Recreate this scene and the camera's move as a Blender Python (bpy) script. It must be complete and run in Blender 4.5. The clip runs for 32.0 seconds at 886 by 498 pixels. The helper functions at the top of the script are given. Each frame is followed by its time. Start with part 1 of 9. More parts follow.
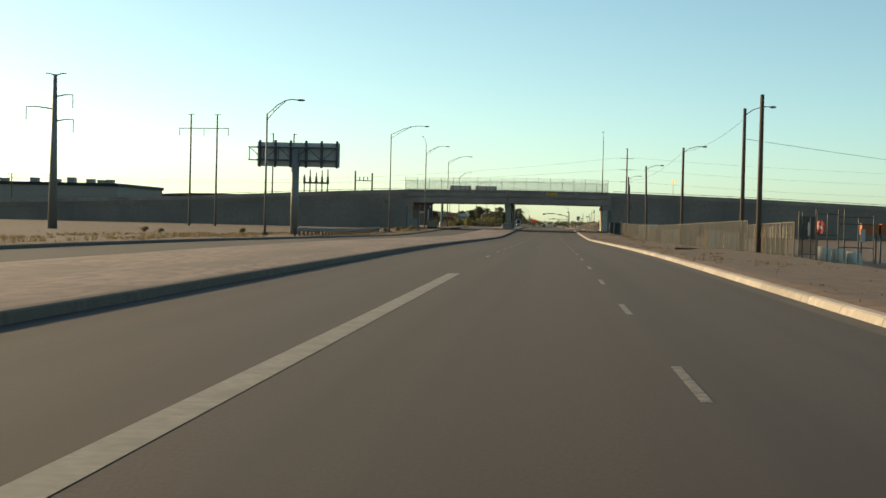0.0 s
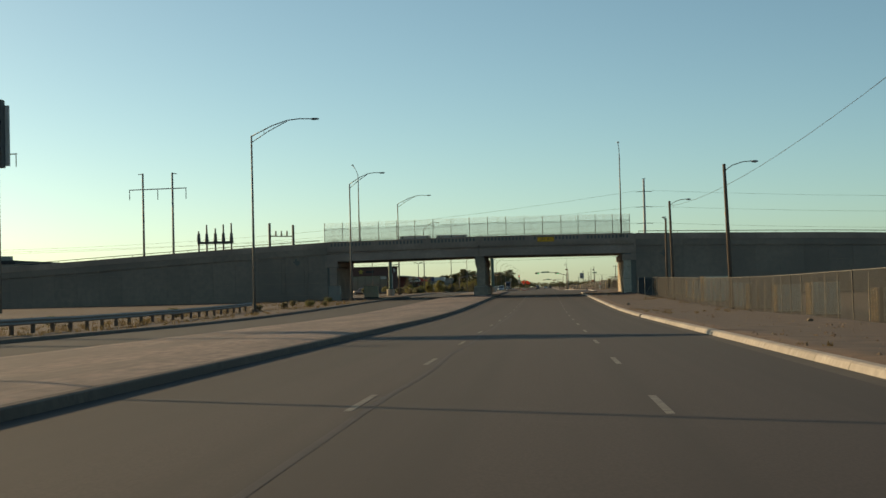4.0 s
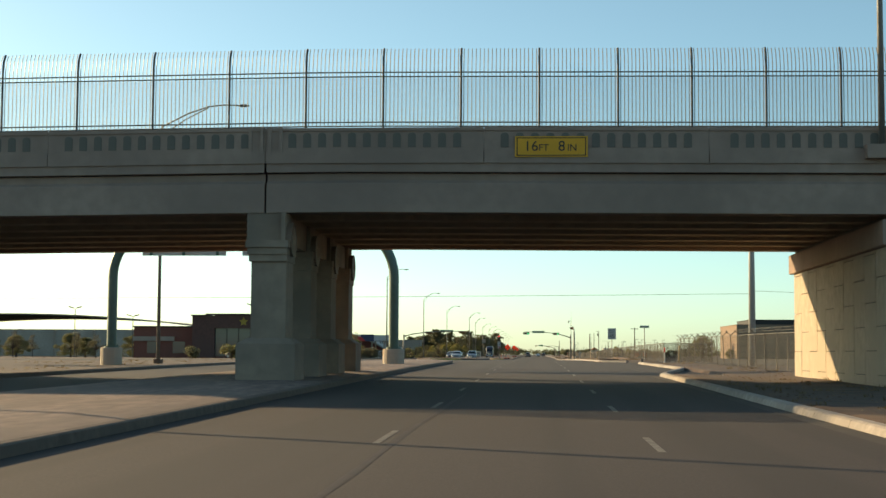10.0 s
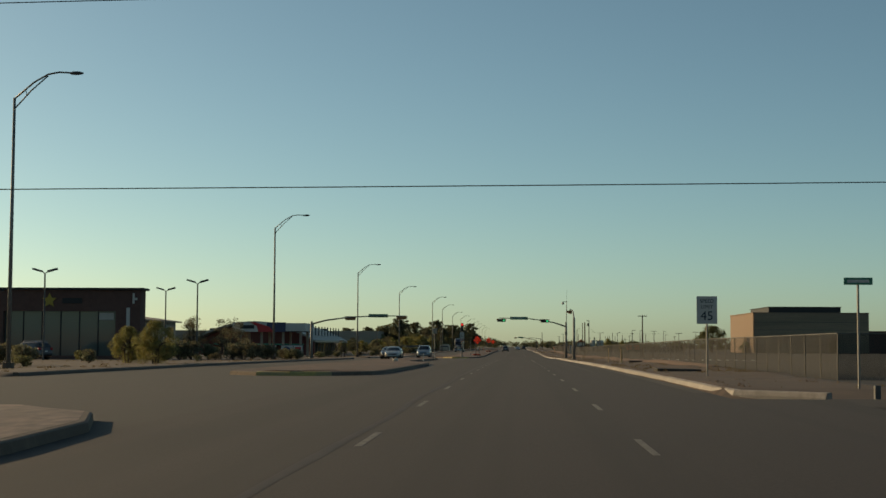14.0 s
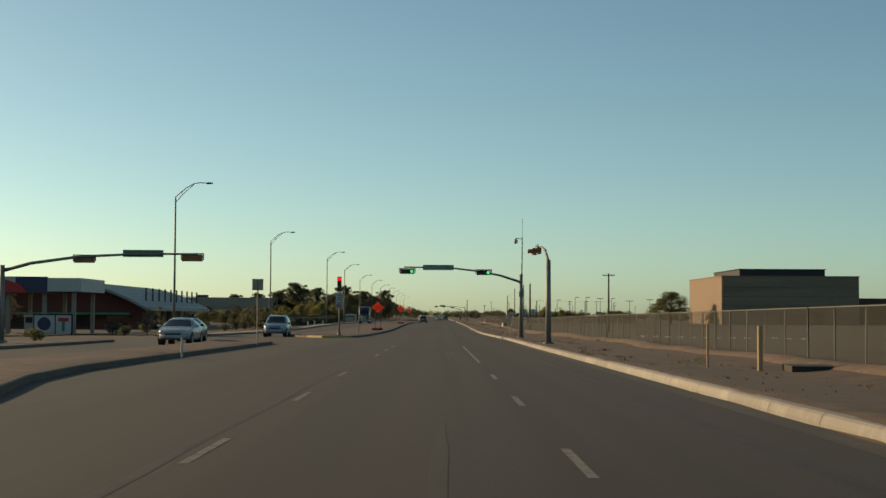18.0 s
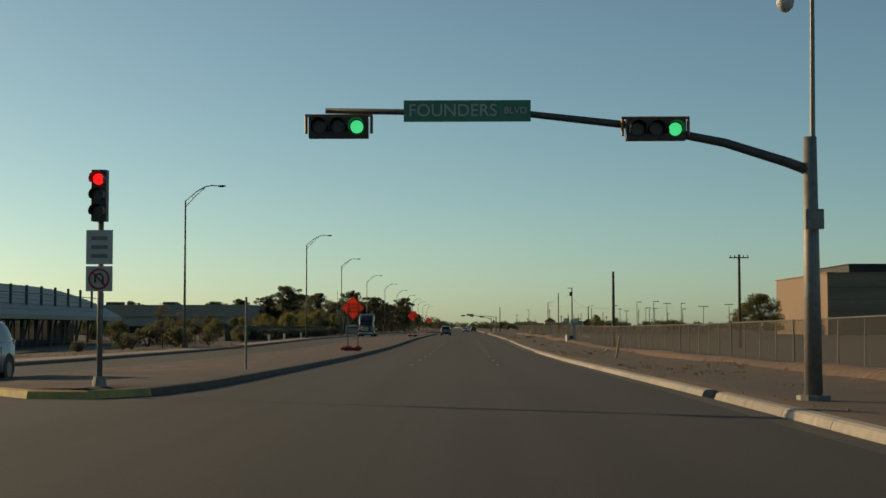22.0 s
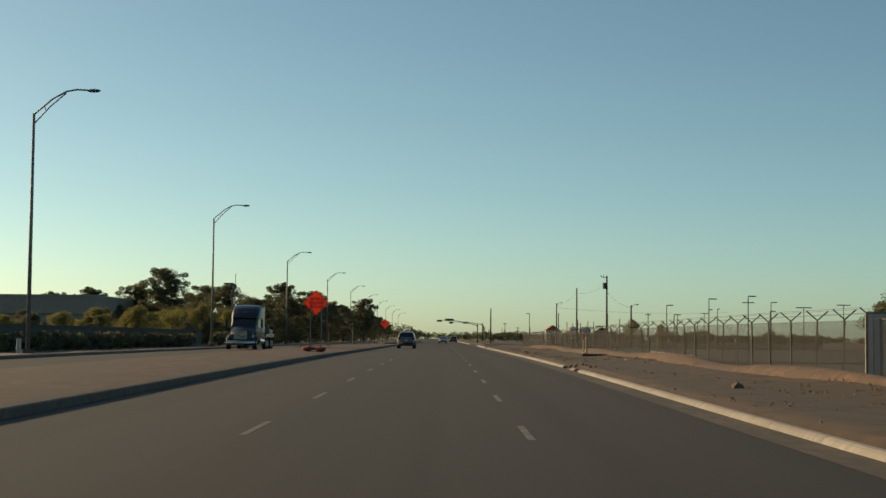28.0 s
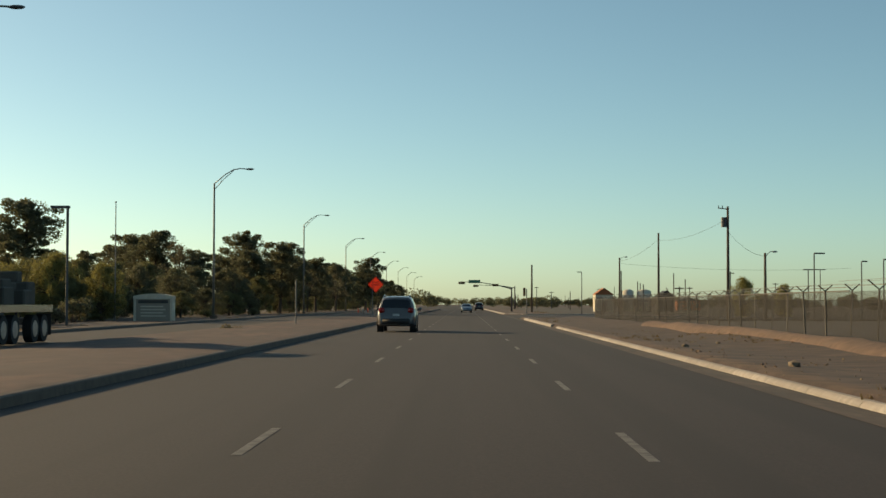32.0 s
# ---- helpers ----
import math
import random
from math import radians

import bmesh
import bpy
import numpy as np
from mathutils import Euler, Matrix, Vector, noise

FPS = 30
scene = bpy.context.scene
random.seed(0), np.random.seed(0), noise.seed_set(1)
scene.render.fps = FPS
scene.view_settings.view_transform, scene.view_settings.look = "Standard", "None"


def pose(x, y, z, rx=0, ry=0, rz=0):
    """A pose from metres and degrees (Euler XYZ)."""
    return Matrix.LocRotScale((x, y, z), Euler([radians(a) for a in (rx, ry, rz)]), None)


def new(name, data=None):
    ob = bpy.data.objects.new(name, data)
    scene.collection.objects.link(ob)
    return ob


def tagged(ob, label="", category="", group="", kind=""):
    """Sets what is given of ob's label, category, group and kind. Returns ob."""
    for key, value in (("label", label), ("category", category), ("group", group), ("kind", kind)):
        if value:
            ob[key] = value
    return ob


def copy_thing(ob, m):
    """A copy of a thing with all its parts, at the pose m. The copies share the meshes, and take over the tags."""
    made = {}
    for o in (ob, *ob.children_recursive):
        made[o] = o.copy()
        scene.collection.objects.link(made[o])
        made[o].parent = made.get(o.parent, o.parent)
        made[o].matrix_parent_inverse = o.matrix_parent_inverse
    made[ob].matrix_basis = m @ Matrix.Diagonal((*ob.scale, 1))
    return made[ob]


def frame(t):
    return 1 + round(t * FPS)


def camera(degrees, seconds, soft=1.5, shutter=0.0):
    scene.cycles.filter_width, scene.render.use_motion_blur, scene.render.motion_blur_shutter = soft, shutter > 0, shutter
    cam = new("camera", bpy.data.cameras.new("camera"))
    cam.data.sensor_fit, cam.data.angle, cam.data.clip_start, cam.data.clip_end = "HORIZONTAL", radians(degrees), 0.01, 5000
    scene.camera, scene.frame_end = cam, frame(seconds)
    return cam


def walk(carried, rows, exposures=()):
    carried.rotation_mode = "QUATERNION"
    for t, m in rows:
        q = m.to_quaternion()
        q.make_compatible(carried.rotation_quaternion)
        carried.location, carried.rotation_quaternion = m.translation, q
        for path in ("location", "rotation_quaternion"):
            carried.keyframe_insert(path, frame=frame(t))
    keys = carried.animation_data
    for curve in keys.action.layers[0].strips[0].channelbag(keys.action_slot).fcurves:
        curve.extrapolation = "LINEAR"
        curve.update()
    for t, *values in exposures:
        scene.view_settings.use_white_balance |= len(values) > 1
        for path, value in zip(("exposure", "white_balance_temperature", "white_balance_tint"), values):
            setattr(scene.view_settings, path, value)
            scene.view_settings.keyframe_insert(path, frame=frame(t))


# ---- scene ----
cam = camera(33.56, 32.0, soft=1.5)
ROWS = [
    (0.0, 0.19, -6.61, 1.32, 4.2, -1.04, -1.35),
    (0.5, 0.14, 5.12, 1.3, 4.13, -0.73, -1.22),
    (1.0, 0.09, 16.9, 1.32, 3.72, 0.22, -0.82),
    (1.5, 0.08, 28.72, 1.34, 3.7, 0.49, -0.32),
    (2.0, 0.07, 40.56, 1.36, 3.95, 0.78, 0.34),
    (2.5, 0.08, 52.37, 1.38, 4.35, 1.15, 0.87),
    (3.0, 0.09, 64.08, 1.37, 4.68, 1.44, 1.02),
    (3.5, 0.09, 75.81, 1.31, 4.14, 1.27, 1.21),
    (5.5, 0.17, 123.33, 1.08, 3.92, 3.79, 1.58),
    (6.0, 0.2, 135.25, 1.02, 3.78, 4.39, 2.07),
    (6.5, 0.14, 147.17, 0.96, 3.47, 5.09, 2.35),
    (7.0, 0.08, 159.03, 0.9, 2.76, 5.46, 2.05),
    (7.5, 0.02, 170.75, 0.84, 4.03, 5.84, 1.18),
    (8.0, -0.03, 182.48, 0.81, 1.23, 4.65, 0.03),
    (8.5, -0.05, 194.14, 0.89, 0.48, 4.65, -0.44),
    (9.0, -0.07, 205.77, 0.96, 1.09, 3.56, -0.97),
    (9.5, -0.1, 217.26, 1.04, 3.16, 3.99, -0.51),
    (10.0, -0.13, 228.76, 1.11, 3.66, 4.07, -0.32),
    (10.5, -0.13, 240.15, 1.19, 3.99, 3.95, -0.62),
    (11.0, -0.13, 251.32, 1.27, 3.84, 3.91, -0.62),
    (11.5, -0.2, 262.31, 1.36, 3.23, 4.06, -0.19),
    (12.0, -0.24, 273.16, 1.45, 3.14, 3.9, -0.07),
    (12.5, -0.23, 283.96, 1.53, 3.09, 3.82, -0.18),
    (13.0, -0.26, 294.8, 1.62, 3.07, 3.81, -0.13),
    (13.5, -0.27, 305.65, 1.67, 2.98, 3.83, -0.2),
    (15.5, -0.15, 346.72, 1.8, 2.15, 3.18, -0.56),
    (16.0, -0.15, 357.37, 1.83, 1.51, 2.94, -0.63),
    (16.5, -0.05, 367.93, 1.82, 0.31, 2.3, -0.11),
    (17.0, 0.05, 378.4, 1.79, -0.09, 2.06, 0.39),
    (17.5, 0.07, 388.73, 1.77, -0.21, 2.77, -0.07),
    (18.0, 0.08, 399.06, 1.75, -0.19, 2.59, -0.3),
    (18.5, 0.02, 409.39, 1.72, -0.22, 2.34, -0.58),
    (19.0, -0.05, 419.76, 1.7, 0.23, 2.04, -0.86),
    (19.5, -0.04, 430.02, 1.66, 0.79, 1.69, -0.78),
    (20.0, -0.04, 440.25, 1.61, 1.0, 2.73, -0.48),
    (20.5, 0.04, 450.43, 1.57, 1.24, 2.9, -0.22),
    (21.0, 0.04, 460.6, 1.52, 1.42, 3.26, -0.25),
    (21.5, 0.02, 470.75, 1.48, 1.48, 3.65, -0.2),
    (22.0, 0.03, 480.79, 1.43, 0.86, 3.05, 0.08),
    (22.5, -0.02, 490.56, 1.38, 1.33, 4.27, 0.01),
    (23.0, -0.07, 500.19, 1.32, 1.62, 4.31, -0.3),
    (23.5, 0.0, 509.78, 1.27, 1.79, 4.31, -0.52),
    (24.0, -0.02, 519.21, 1.22, 1.88, 4.46, -0.37),
    (24.5, 0.02, 529.0, 1.16, 1.79, 4.34, -0.1),
    (25.0, 0.02, 538.85, 1.11, 0.73, 2.84, 0.32),
    (25.5, 0.03, 548.72, 1.09, 0.72, 2.74, 0.44),
    (27.5, 0.18, 587.46, 1.02, 0.24, 2.2, 0.38),
    (28.0, 0.29, 597.11, 1.0, 0.01, 3.48, -0.55),
    (28.5, 0.25, 606.86, 1.03, 0.03, 3.75, -0.82),
    (29.0, 0.25, 616.61, 1.07, 0.4, 3.05, -0.44),
    (29.5, 0.18, 626.34, 1.12, 0.69, 3.23, -0.65),
    (30.0, 0.1, 636.06, 1.17, 0.92, 3.14, -1.06),
    (30.5, 0.05, 646.03, 1.22, 0.39, 2.28, -1.52),
    (31.0, 0.03, 656.06, 1.26, 0.17, 1.93, -1.78),
    (31.5, -0.08, 665.92, 1.28, 0.16, 1.41, -1.35),
    (32.0, -0.23, 675.64, 1.28, 0.81, 2.15, -0.12),
]
walk(cam, [(t, pose(x, y, z, 90 + pitch, roll, yaw)) for t, x, y, z, yaw, pitch, roll in ROWS],
     exposures=[(t, e + 0.03, 13800, -9) for t, e in ((0.0, 0.9), (2.0, 0.7), (3.5, 0.55), (5.5, 0.15), (8.0, 0.22), (9.5, 0.85), (11.0, 1.36), (12.0, 0.25), (13.5, 0.0), (16.0, 0.2), (18.5, 0.3), (20.0, 0.3), (22.0, 0.02), (24.0, -0.08), (26.0, 0.15), (28.0, 0.3), (29.0, 0.1), (30.0, 0.18), (32.0, 0.52))])

# ---- light ----
SUN_EL, SUN_AZ = radians(16.2), radians(-60.0)   # azimuth from +y towards +x
world = bpy.data.worlds.new("sky")
scene.world = world
world.use_nodes = True
wn = world.node_tree
sky = wn.nodes.new("ShaderNodeTexSky")
sky.sky_type = "NISHITA"
sky.sun_disc = False
sky.sun_elevation, sky.sun_rotation = SUN_EL, SUN_AZ
sky.air_density, sky.dust_density, sky.ozone_density = 0.64, 0.75, 5.5
wn.nodes["Background"].inputs[1].default_value = 0.135
wn.links.new(sky.outputs[0], wn.nodes["Background"].inputs[0])
sun_data = bpy.data.lights.new("sun", "SUN")
sun_data.energy, sun_data.angle, sun_data.color = 3.3, radians(0.55), (1.0, 0.80, 0.765)
sun = new("sun", sun_data)
to_sun = Vector((math.sin(SUN_AZ) * math.cos(SUN_EL), math.cos(SUN_AZ) * math.cos(SUN_EL), math.sin(SUN_EL)))
sun.matrix_world = Matrix.Translation((-200, 300, 120)) @ to_sun.to_track_quat("Z", "Y").to_matrix().to_4x4()

# ---- shape helpers ----
KNOT_Y = [-400, -60, 0, 60, 120, 180, 240, 300, 360, 420, 480, 506, 522, 540, 600, 660, 720, 4000]
KNOT_Z = [0.1, 0.1, 0.0, 0.05, -0.22, -0.50, -0.13, 0.33, 0.51, 0.38, 0.12, 0.06, -0.02, -0.18, -0.31, -0.06, -0.05, 0.0]


def g(y):
    """The road's height at y."""
    return sum(float(np.interp(y + d, KNOT_Y, KNOT_Z)) for d in (-18, -9, 0, 9, 18)) / 5


def box(bm, x0, x1, y0, y1, z0, z1):
    v = [bm.verts.new((x, y, z)) for z in (z0, z1) for x, y in ((x0, y0), (x1, y0), (x1, y1), (x0, y1))]
    for f in ((3, 2, 1, 0), (4, 5, 6, 7), (0, 1, 5, 4), (1, 2, 6, 5), (2, 3, 7, 6), (3, 0, 4, 7)):
        bm.faces.new([v[i] for i in f])
    return bm


def prism(bm, outline, z0, z1, top=None):
    """An upright prism over an outline; top: the outline of its upper face."""
    a = [bm.verts.new((x, y, z0 if not callable(z0) else z0(x, y))) for x, y in outline]
    b = [bm.verts.new((x, y, z1 if not callable(z1) else z1(x, y))) for x, y in (top or outline)]
    n = len(a)
    for i in range(n):
        bm.faces.new((a[i], a[(i + 1) % n], b[(i + 1) % n], b[i]))
    bm.faces.new(b)
    bm.faces.new(a[::-1])
    return bm


def tube(bm, pts, r, n=8, r1=None):
    """A round bar along points, from radius r to r1."""
    pts = [Vector(p) for p in pts]
    r1 = r if r1 is None else r1
    rings = []
    for i, p in enumerate(pts):
        d = (pts[min(i + 1, len(pts) - 1)] - pts[max(i - 1, 0)]).normalized()
        u = d.cross(Vector((0, 0, 1)))
        u = u.normalized() if u.length > 0.05 else Vector((1, 0, 0))
        w = d.cross(u).normalized()
        rr = r + (r1 - r) * i / (len(pts) - 1)
        rings.append([bm.verts.new(p + rr * (math.cos(2 * math.pi * k / n) * u + math.sin(2 * math.pi * k / n) * w)) for k in range(n)])
    for a, b in zip(rings, rings[1:]):
        for k in range(n):
            bm.faces.new((a[k], a[(k + 1) % n], b[(k + 1) % n], b[k]))
    bm.faces.new(rings[0][::-1])
    bm.faces.new(rings[-1])
    return bm


def blob(bm, c, r, sub=1, rough=0.2, squash=(1, 1, 1)):
    """A lumpy round form."""
    made = bmesh.ops.create_icosphere(bm, subdivisions=sub, radius=1.0)["verts"]
    for v in made:
        k = r * (1 + rough * noise.noise(v.co * 1.7 + Vector(c)))
        v.co = Vector(c) + Vector((v.co.x * k * squash[0], v.co.y * k * squash[1], v.co.z * k * squash[2]))
    return bm


def to_mesh(name, bm, material, smooth=False):
    bmesh.ops.recalc_face_normals(bm, faces=bm.faces)
    me = bpy.data.meshes.new(name)
    bm.to_mesh(me)
    bm.free()
    me.materials.append(material)
    if smooth:
        me.polygons.foreach_set("use_smooth", [True] * len(me.polygons))
    return me


def part(name, bm, material, parent, label="", smooth=False, at=None):
    """One mesh object under a thing or a part; bm may be a finished mesh, which is then shared."""
    me = bm if isinstance(bm, bpy.types.Mesh) else to_mesh(name, bm, material, smooth)
    ob = new(name, me)
    ob.parent = parent
    if at is not None:
        ob.matrix_basis = at if isinstance(at, Matrix) else Matrix.Translation(at)
    if label:
        ob["label"] = label
    return ob


def thing(name, x, y, z, label, category, group="", kind="", rz=0):
    ob = new(name)
    ob.empty_display_size = 0.2
    ob.matrix_basis = pose(x, y, z, 0, 0, rz)
    return tagged(ob, label, category, group, kind)


def solid(name, bm, material, label, category="", group="", kind="structure", smooth=False):
    """A thing that is one mesh."""
    return tagged(new(name, to_mesh(name, bm, material, smooth)), label, category, group, kind)


def letters(text, size, material, parent, at, name="lettering"):
    """Flat writing, turned into a mesh; it reads along +x and stands upright facing -y."""
    cu = bpy.data.curves.new(name, "FONT")
    cu.body, cu.size, cu.align_x, cu.align_y, cu.extrude = text, size, "CENTER", "CENTER", 0.004
    tmp = bpy.data.objects.new(name, cu)
    me = bpy.data.meshes.new_from_object(tmp)
    bpy.data.objects.remove(tmp)
    me.materials.clear()
    me.materials.append(material)
    ob = new(name, me)
    ob.parent = parent
    ob.matrix_basis = Matrix.Translation(at) @ pose(0, 0, 0, 90, 0, 0)
    return ob


# ---- materials ----
def mat(name, c1, c2=None, c3=None, scale=6.0, scale2=0.4, rough=0.8, metal=0.0, bump=0.15, stretch=(1, 1, 1), per_piece=0.0, world_pos=False, edge=(0.42, 0.62), stretch2=None):
    """A surface of grain (c1 to c2) and larger stains (c3), with fine relief."""
    m = bpy.data.materials.new(name)
    m.use_nodes = True
    nt = m.node_tree
    bs = nt.nodes["Principled BSDF"]
    c2 = c2 or tuple(v * 0.75 for v in c1)
    c3 = c3 or tuple(v * 0.85 for v in c1)
    N = lambda kind: nt.nodes.new("ShaderNode" + kind)
    if world_pos:
        src = N("NewGeometry").outputs["Position"]
    else:
        src = N("TexCoord").outputs["Object"]
    mp = N("Mapping")
    mp.inputs["Scale"].default_value = stretch
    nt.links.new(src, mp.inputs["Vector"])
    n1, n2 = N("TexNoise"), N("TexNoise")
    for n, s, d in ((n1, scale, 8.0), (n2, scale2, 4.0)):
        n.inputs["Scale"].default_value, n.inputs["Detail"].default_value = s, d
        nt.links.new(mp.outputs[0], n.inputs["Vector"])
    if stretch2:
        mp2 = N("Mapping")
        mp2.inputs["Scale"].default_value = stretch2
        nt.links.new(src, mp2.inputs["Vector"])
        nt.links.new(mp2.outputs[0], n2.inputs["Vector"])
    r1, r2 = N("ValToRGB"), N("ValToRGB")
    r1.color_ramp.elements[0].position, r1.color_ramp.elements[1].position = 0.35, 0.65
    r1.color_ramp.elements[0].color, r1.color_ramp.elements[1].color = (*c2, 1), (*c1, 1)
    r2.color_ramp.elements[0].position, r2.color_ramp.elements[1].position = edge
    nt.links.new(n1.outputs["Fac"], r1.inputs[0])
    nt.links.new(n2.outputs["Fac"], r2.inputs[0])
    mx = N("Mix")
    mx.data_type = "RGBA"
    nt.links.new(r2.outputs[0], mx.inputs["Factor"])
    nt.links.new(r1.outputs[0], mx.inputs["A"])
    mx.inputs["B"].default_value = (*c3, 1)
    out = mx.outputs["Result"]
    if per_piece:
        oi, hs, mr = N("ObjectInfo"), N("HueSaturation"), N("MapRange")
        mr.inputs["To Min"].default_value, mr.inputs["To Max"].default_value = 1 - per_piece, 1 + per_piece
        nt.links.new(oi.outputs["Random"], mr.inputs["Value"])
        nt.links.new(mr.outputs[0], hs.inputs["Value"])
        nt.links.new(out, hs.inputs["Color"])
        out = hs.outputs[0]
    nt.links.new(out, bs.inputs["Base Color"])
    bs.inputs["Roughness"].default_value, bs.inputs["Metallic"].default_value = rough, metal
    if bump:
        bp = N("Bump")
        bp.inputs["Strength"].default_value, bp.inputs["Distance"].default_value = bump, 0.02
        nt.links.new(n1.outputs["Fac"], bp.inputs["Height"])
        nt.links.new(bp.outputs[0], bs.inputs["Normal"])
    return m


def glow(name, colour, strength):
    m = bpy.data.materials.new(name)
    m.use_nodes = True
    bs = m.node_tree.nodes["Principled BSDF"]
    bs.inputs["Base Color"].default_value = (*colour, 1)
    bs.inputs["Emission Color"].default_value, bs.inputs["Emission Strength"].default_value = (*colour, 1), strength
    return m


def chain_link(name, colour, pitch, width):
    """Woven wire: two families of slanting wires, open between them."""
    m = bpy.data.materials.new(name)
    m.use_nodes = True
    nt = m.node_tree
    bs, outp = nt.nodes["Principled BSDF"], nt.nodes["Material Output"]
    N = lambda kind: nt.nodes.new("ShaderNode" + kind)
    sp = N("SeparateXYZ")
    nt.links.new(N("TexCoord").outputs["Object"], sp.inputs[0])
    hits = []
    for sign in (1, -1):
        mul, add, fr, lt = N("Math"), N("Math"), N("Math"), N("Math")
        mul.operation, mul.inputs[1].default_value = "MULTIPLY", sign
        nt.links.new(sp.outputs["Z"], mul.inputs[0])
        add.operation = "ADD"
        sm = N("Math")
        sm.operation = "ADD"
        nt.links.new(sp.outputs["X"], sm.inputs[0])
        nt.links.new(sp.outputs["Y"], sm.inputs[1])
        nt.links.new(sm.outputs[0], add.inputs[0])
        nt.links.new(mul.outputs[0], add.inputs[1])
        fr.operation, fr.inputs[1].default_value = "PINGPONG", pitch
        nt.links.new(add.outputs[0], fr.inputs[0])
        lt.operation, lt.inputs[1].default_value = "LESS_THAN", pitch * width
        nt.links.new(fr.outputs[0], lt.inputs[0])
        hits.append(lt)
    mxm = N("Math")
    mxm.operation = "MAXIMUM"
    nt.links.new(hits[0].outputs[0], mxm.inputs[0])
    nt.links.new(hits[1].outputs[0], mxm.inputs[1])
    tr, ms = N("BsdfTransparent"), N("MixShader")
    nt.links.new(mxm.outputs[0], ms.inputs[0])
    nt.links.new(tr.outputs[0], ms.inputs[1])
    nt.links.new(bs.outputs[0], ms.inputs[2])
    nt.links.new(ms.outputs[0], outp.inputs[0])
    bs.inputs["Base Color"].default_value = (*colour, 1)
    bs.inputs["Roughness"].default_value, bs.inputs["Metallic"].default_value = 0.8, 0.0
    bs.inputs["Specular IOR Level"].default_value = 0.2
    return m


ASPHALT = mat("asphalt", (0.0275, 0.0187, 0.0171), (0.0158, 0.0108, 0.0100), (0.0141, 0.0096, 0.0089), scale=34, scale2=1.0, rough=0.9, bump=0.08, stretch=(1, 0.4, 1), world_pos=True, edge=(0.45, 0.60), stretch2=(0.85, 0.006, 1))
ASPHALT_PALE = mat("sun_bleached_asphalt", (0.0335, 0.0232, 0.0211), (0.0197, 0.0137, 0.0126), (0.0174, 0.0122, 0.0112), scale=34, scale2=1.0, rough=0.9, bump=0.08, stretch=(1, 0.4, 1), world_pos=True, edge=(0.45, 0.60), stretch2=(0.85, 0.006, 1))
ASPHALT_OLD = mat("worn_asphalt", (0.034, 0.0255, 0.0220), (0.0205, 0.0155, 0.0136), (0.0245, 0.0190, 0.0165), scale=26, scale2=1.0, rough=0.9, bump=0.1, stretch=(1, 0.4, 1), world_pos=True, stretch2=(0.7, 0.01, 1))
SAND = mat("drifted_sand", (0.125, 0.087, 0.062), (0.075, 0.054, 0.041), (0.06, 0.045, 0.036), scale=5, scale2=0.8, rough=0.95, bump=0.4, stretch=(1, 0.3, 1), world_pos=True)
BRONZE = mat("weathered_medallion_bronze", (0.20, 0.125, 0.085), (0.14, 0.09, 0.062), None, scale=6, rough=0.6, bump=0.05)
BRONZE_LT = mat("raised_star_bronze", (0.30, 0.20, 0.135), (0.24, 0.16, 0.11), None, scale=6, rough=0.6, bump=0.05)
GUTTER = mat("gutter_concrete", (0.070, 0.056, 0.045), (0.045, 0.036, 0.03), (0.038, 0.031, 0.026), scale=6, scale2=0.5, rough=0.9, stretch=(1, 0.4, 1), world_pos=True)
PAINT = mat("road_paint", (0.195, 0.177, 0.15), (0.125, 0.113, 0.096), (0.06, 0.052, 0.044), scale=12, scale2=5.0, rough=0.8, bump=0.1, edge=(0.44, 0.72), world_pos=True)
PAINT_BROAD = mat("broad_stripe_paint", (0.25, 0.23, 0.195), (0.19, 0.175, 0.15), (0.15, 0.137, 0.118), scale=9, scale2=2.0, rough=0.8, bump=0.05, edge=(0.35, 0.8), world_pos=True)
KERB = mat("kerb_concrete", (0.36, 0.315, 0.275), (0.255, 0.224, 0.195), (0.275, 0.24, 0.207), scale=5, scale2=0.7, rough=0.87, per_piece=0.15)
# darker than KERB: the shade on its road face is in the colour
KERB_GREY = mat("shade_toned_kerb_concrete", (0.150, 0.108, 0.080), (0.095, 0.069, 0.052), (0.115, 0.083, 0.062), scale=5, scale2=0.6, rough=0.9)
PAVED = mat("stamped_concrete", (0.25, 0.175, 0.143), (0.135, 0.095, 0.079), (0.118, 0.085, 0.071), scale=3.2, scale2=0.5, rough=0.9, bump=0.5, stretch=(1.5, 0.35, 1), world_pos=True, edge=(0.40, 0.68), stretch2=(1.1, 0.16, 1))
DIRT_RED = mat("median_dirt", (0.122, 0.060, 0.044), (0.052, 0.026, 0.020), (0.066, 0.037, 0.029), scale=1.6, scale2=0.3, rough=0.95, bump=1.0, stretch=(1.2, 0.45, 1), world_pos=True, edge=(0.40, 0.62), stretch2=(1.2, 0.35, 1))
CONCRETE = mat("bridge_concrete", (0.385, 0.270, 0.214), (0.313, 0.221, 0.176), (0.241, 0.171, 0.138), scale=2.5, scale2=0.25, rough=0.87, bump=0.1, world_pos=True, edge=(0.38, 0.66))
# plain dark concrete, also the painted-in shade of the parapet slots
CONCRETE_DK = mat("dark_concrete_and_slot_shade", (0.17, 0.155, 0.13), (0.12, 0.11, 0.095), None, scale=3, rough=0.9)
# paler copy of the bridge concrete, toned for the sunlit abutment
CONCRETE_LT = mat("sunlit_buff_concrete", (0.47, 0.385, 0.30), (0.38, 0.315, 0.245), (0.40, 0.33, 0.255), scale=3, scale2=0.4, rough=0.85, world_pos=True)
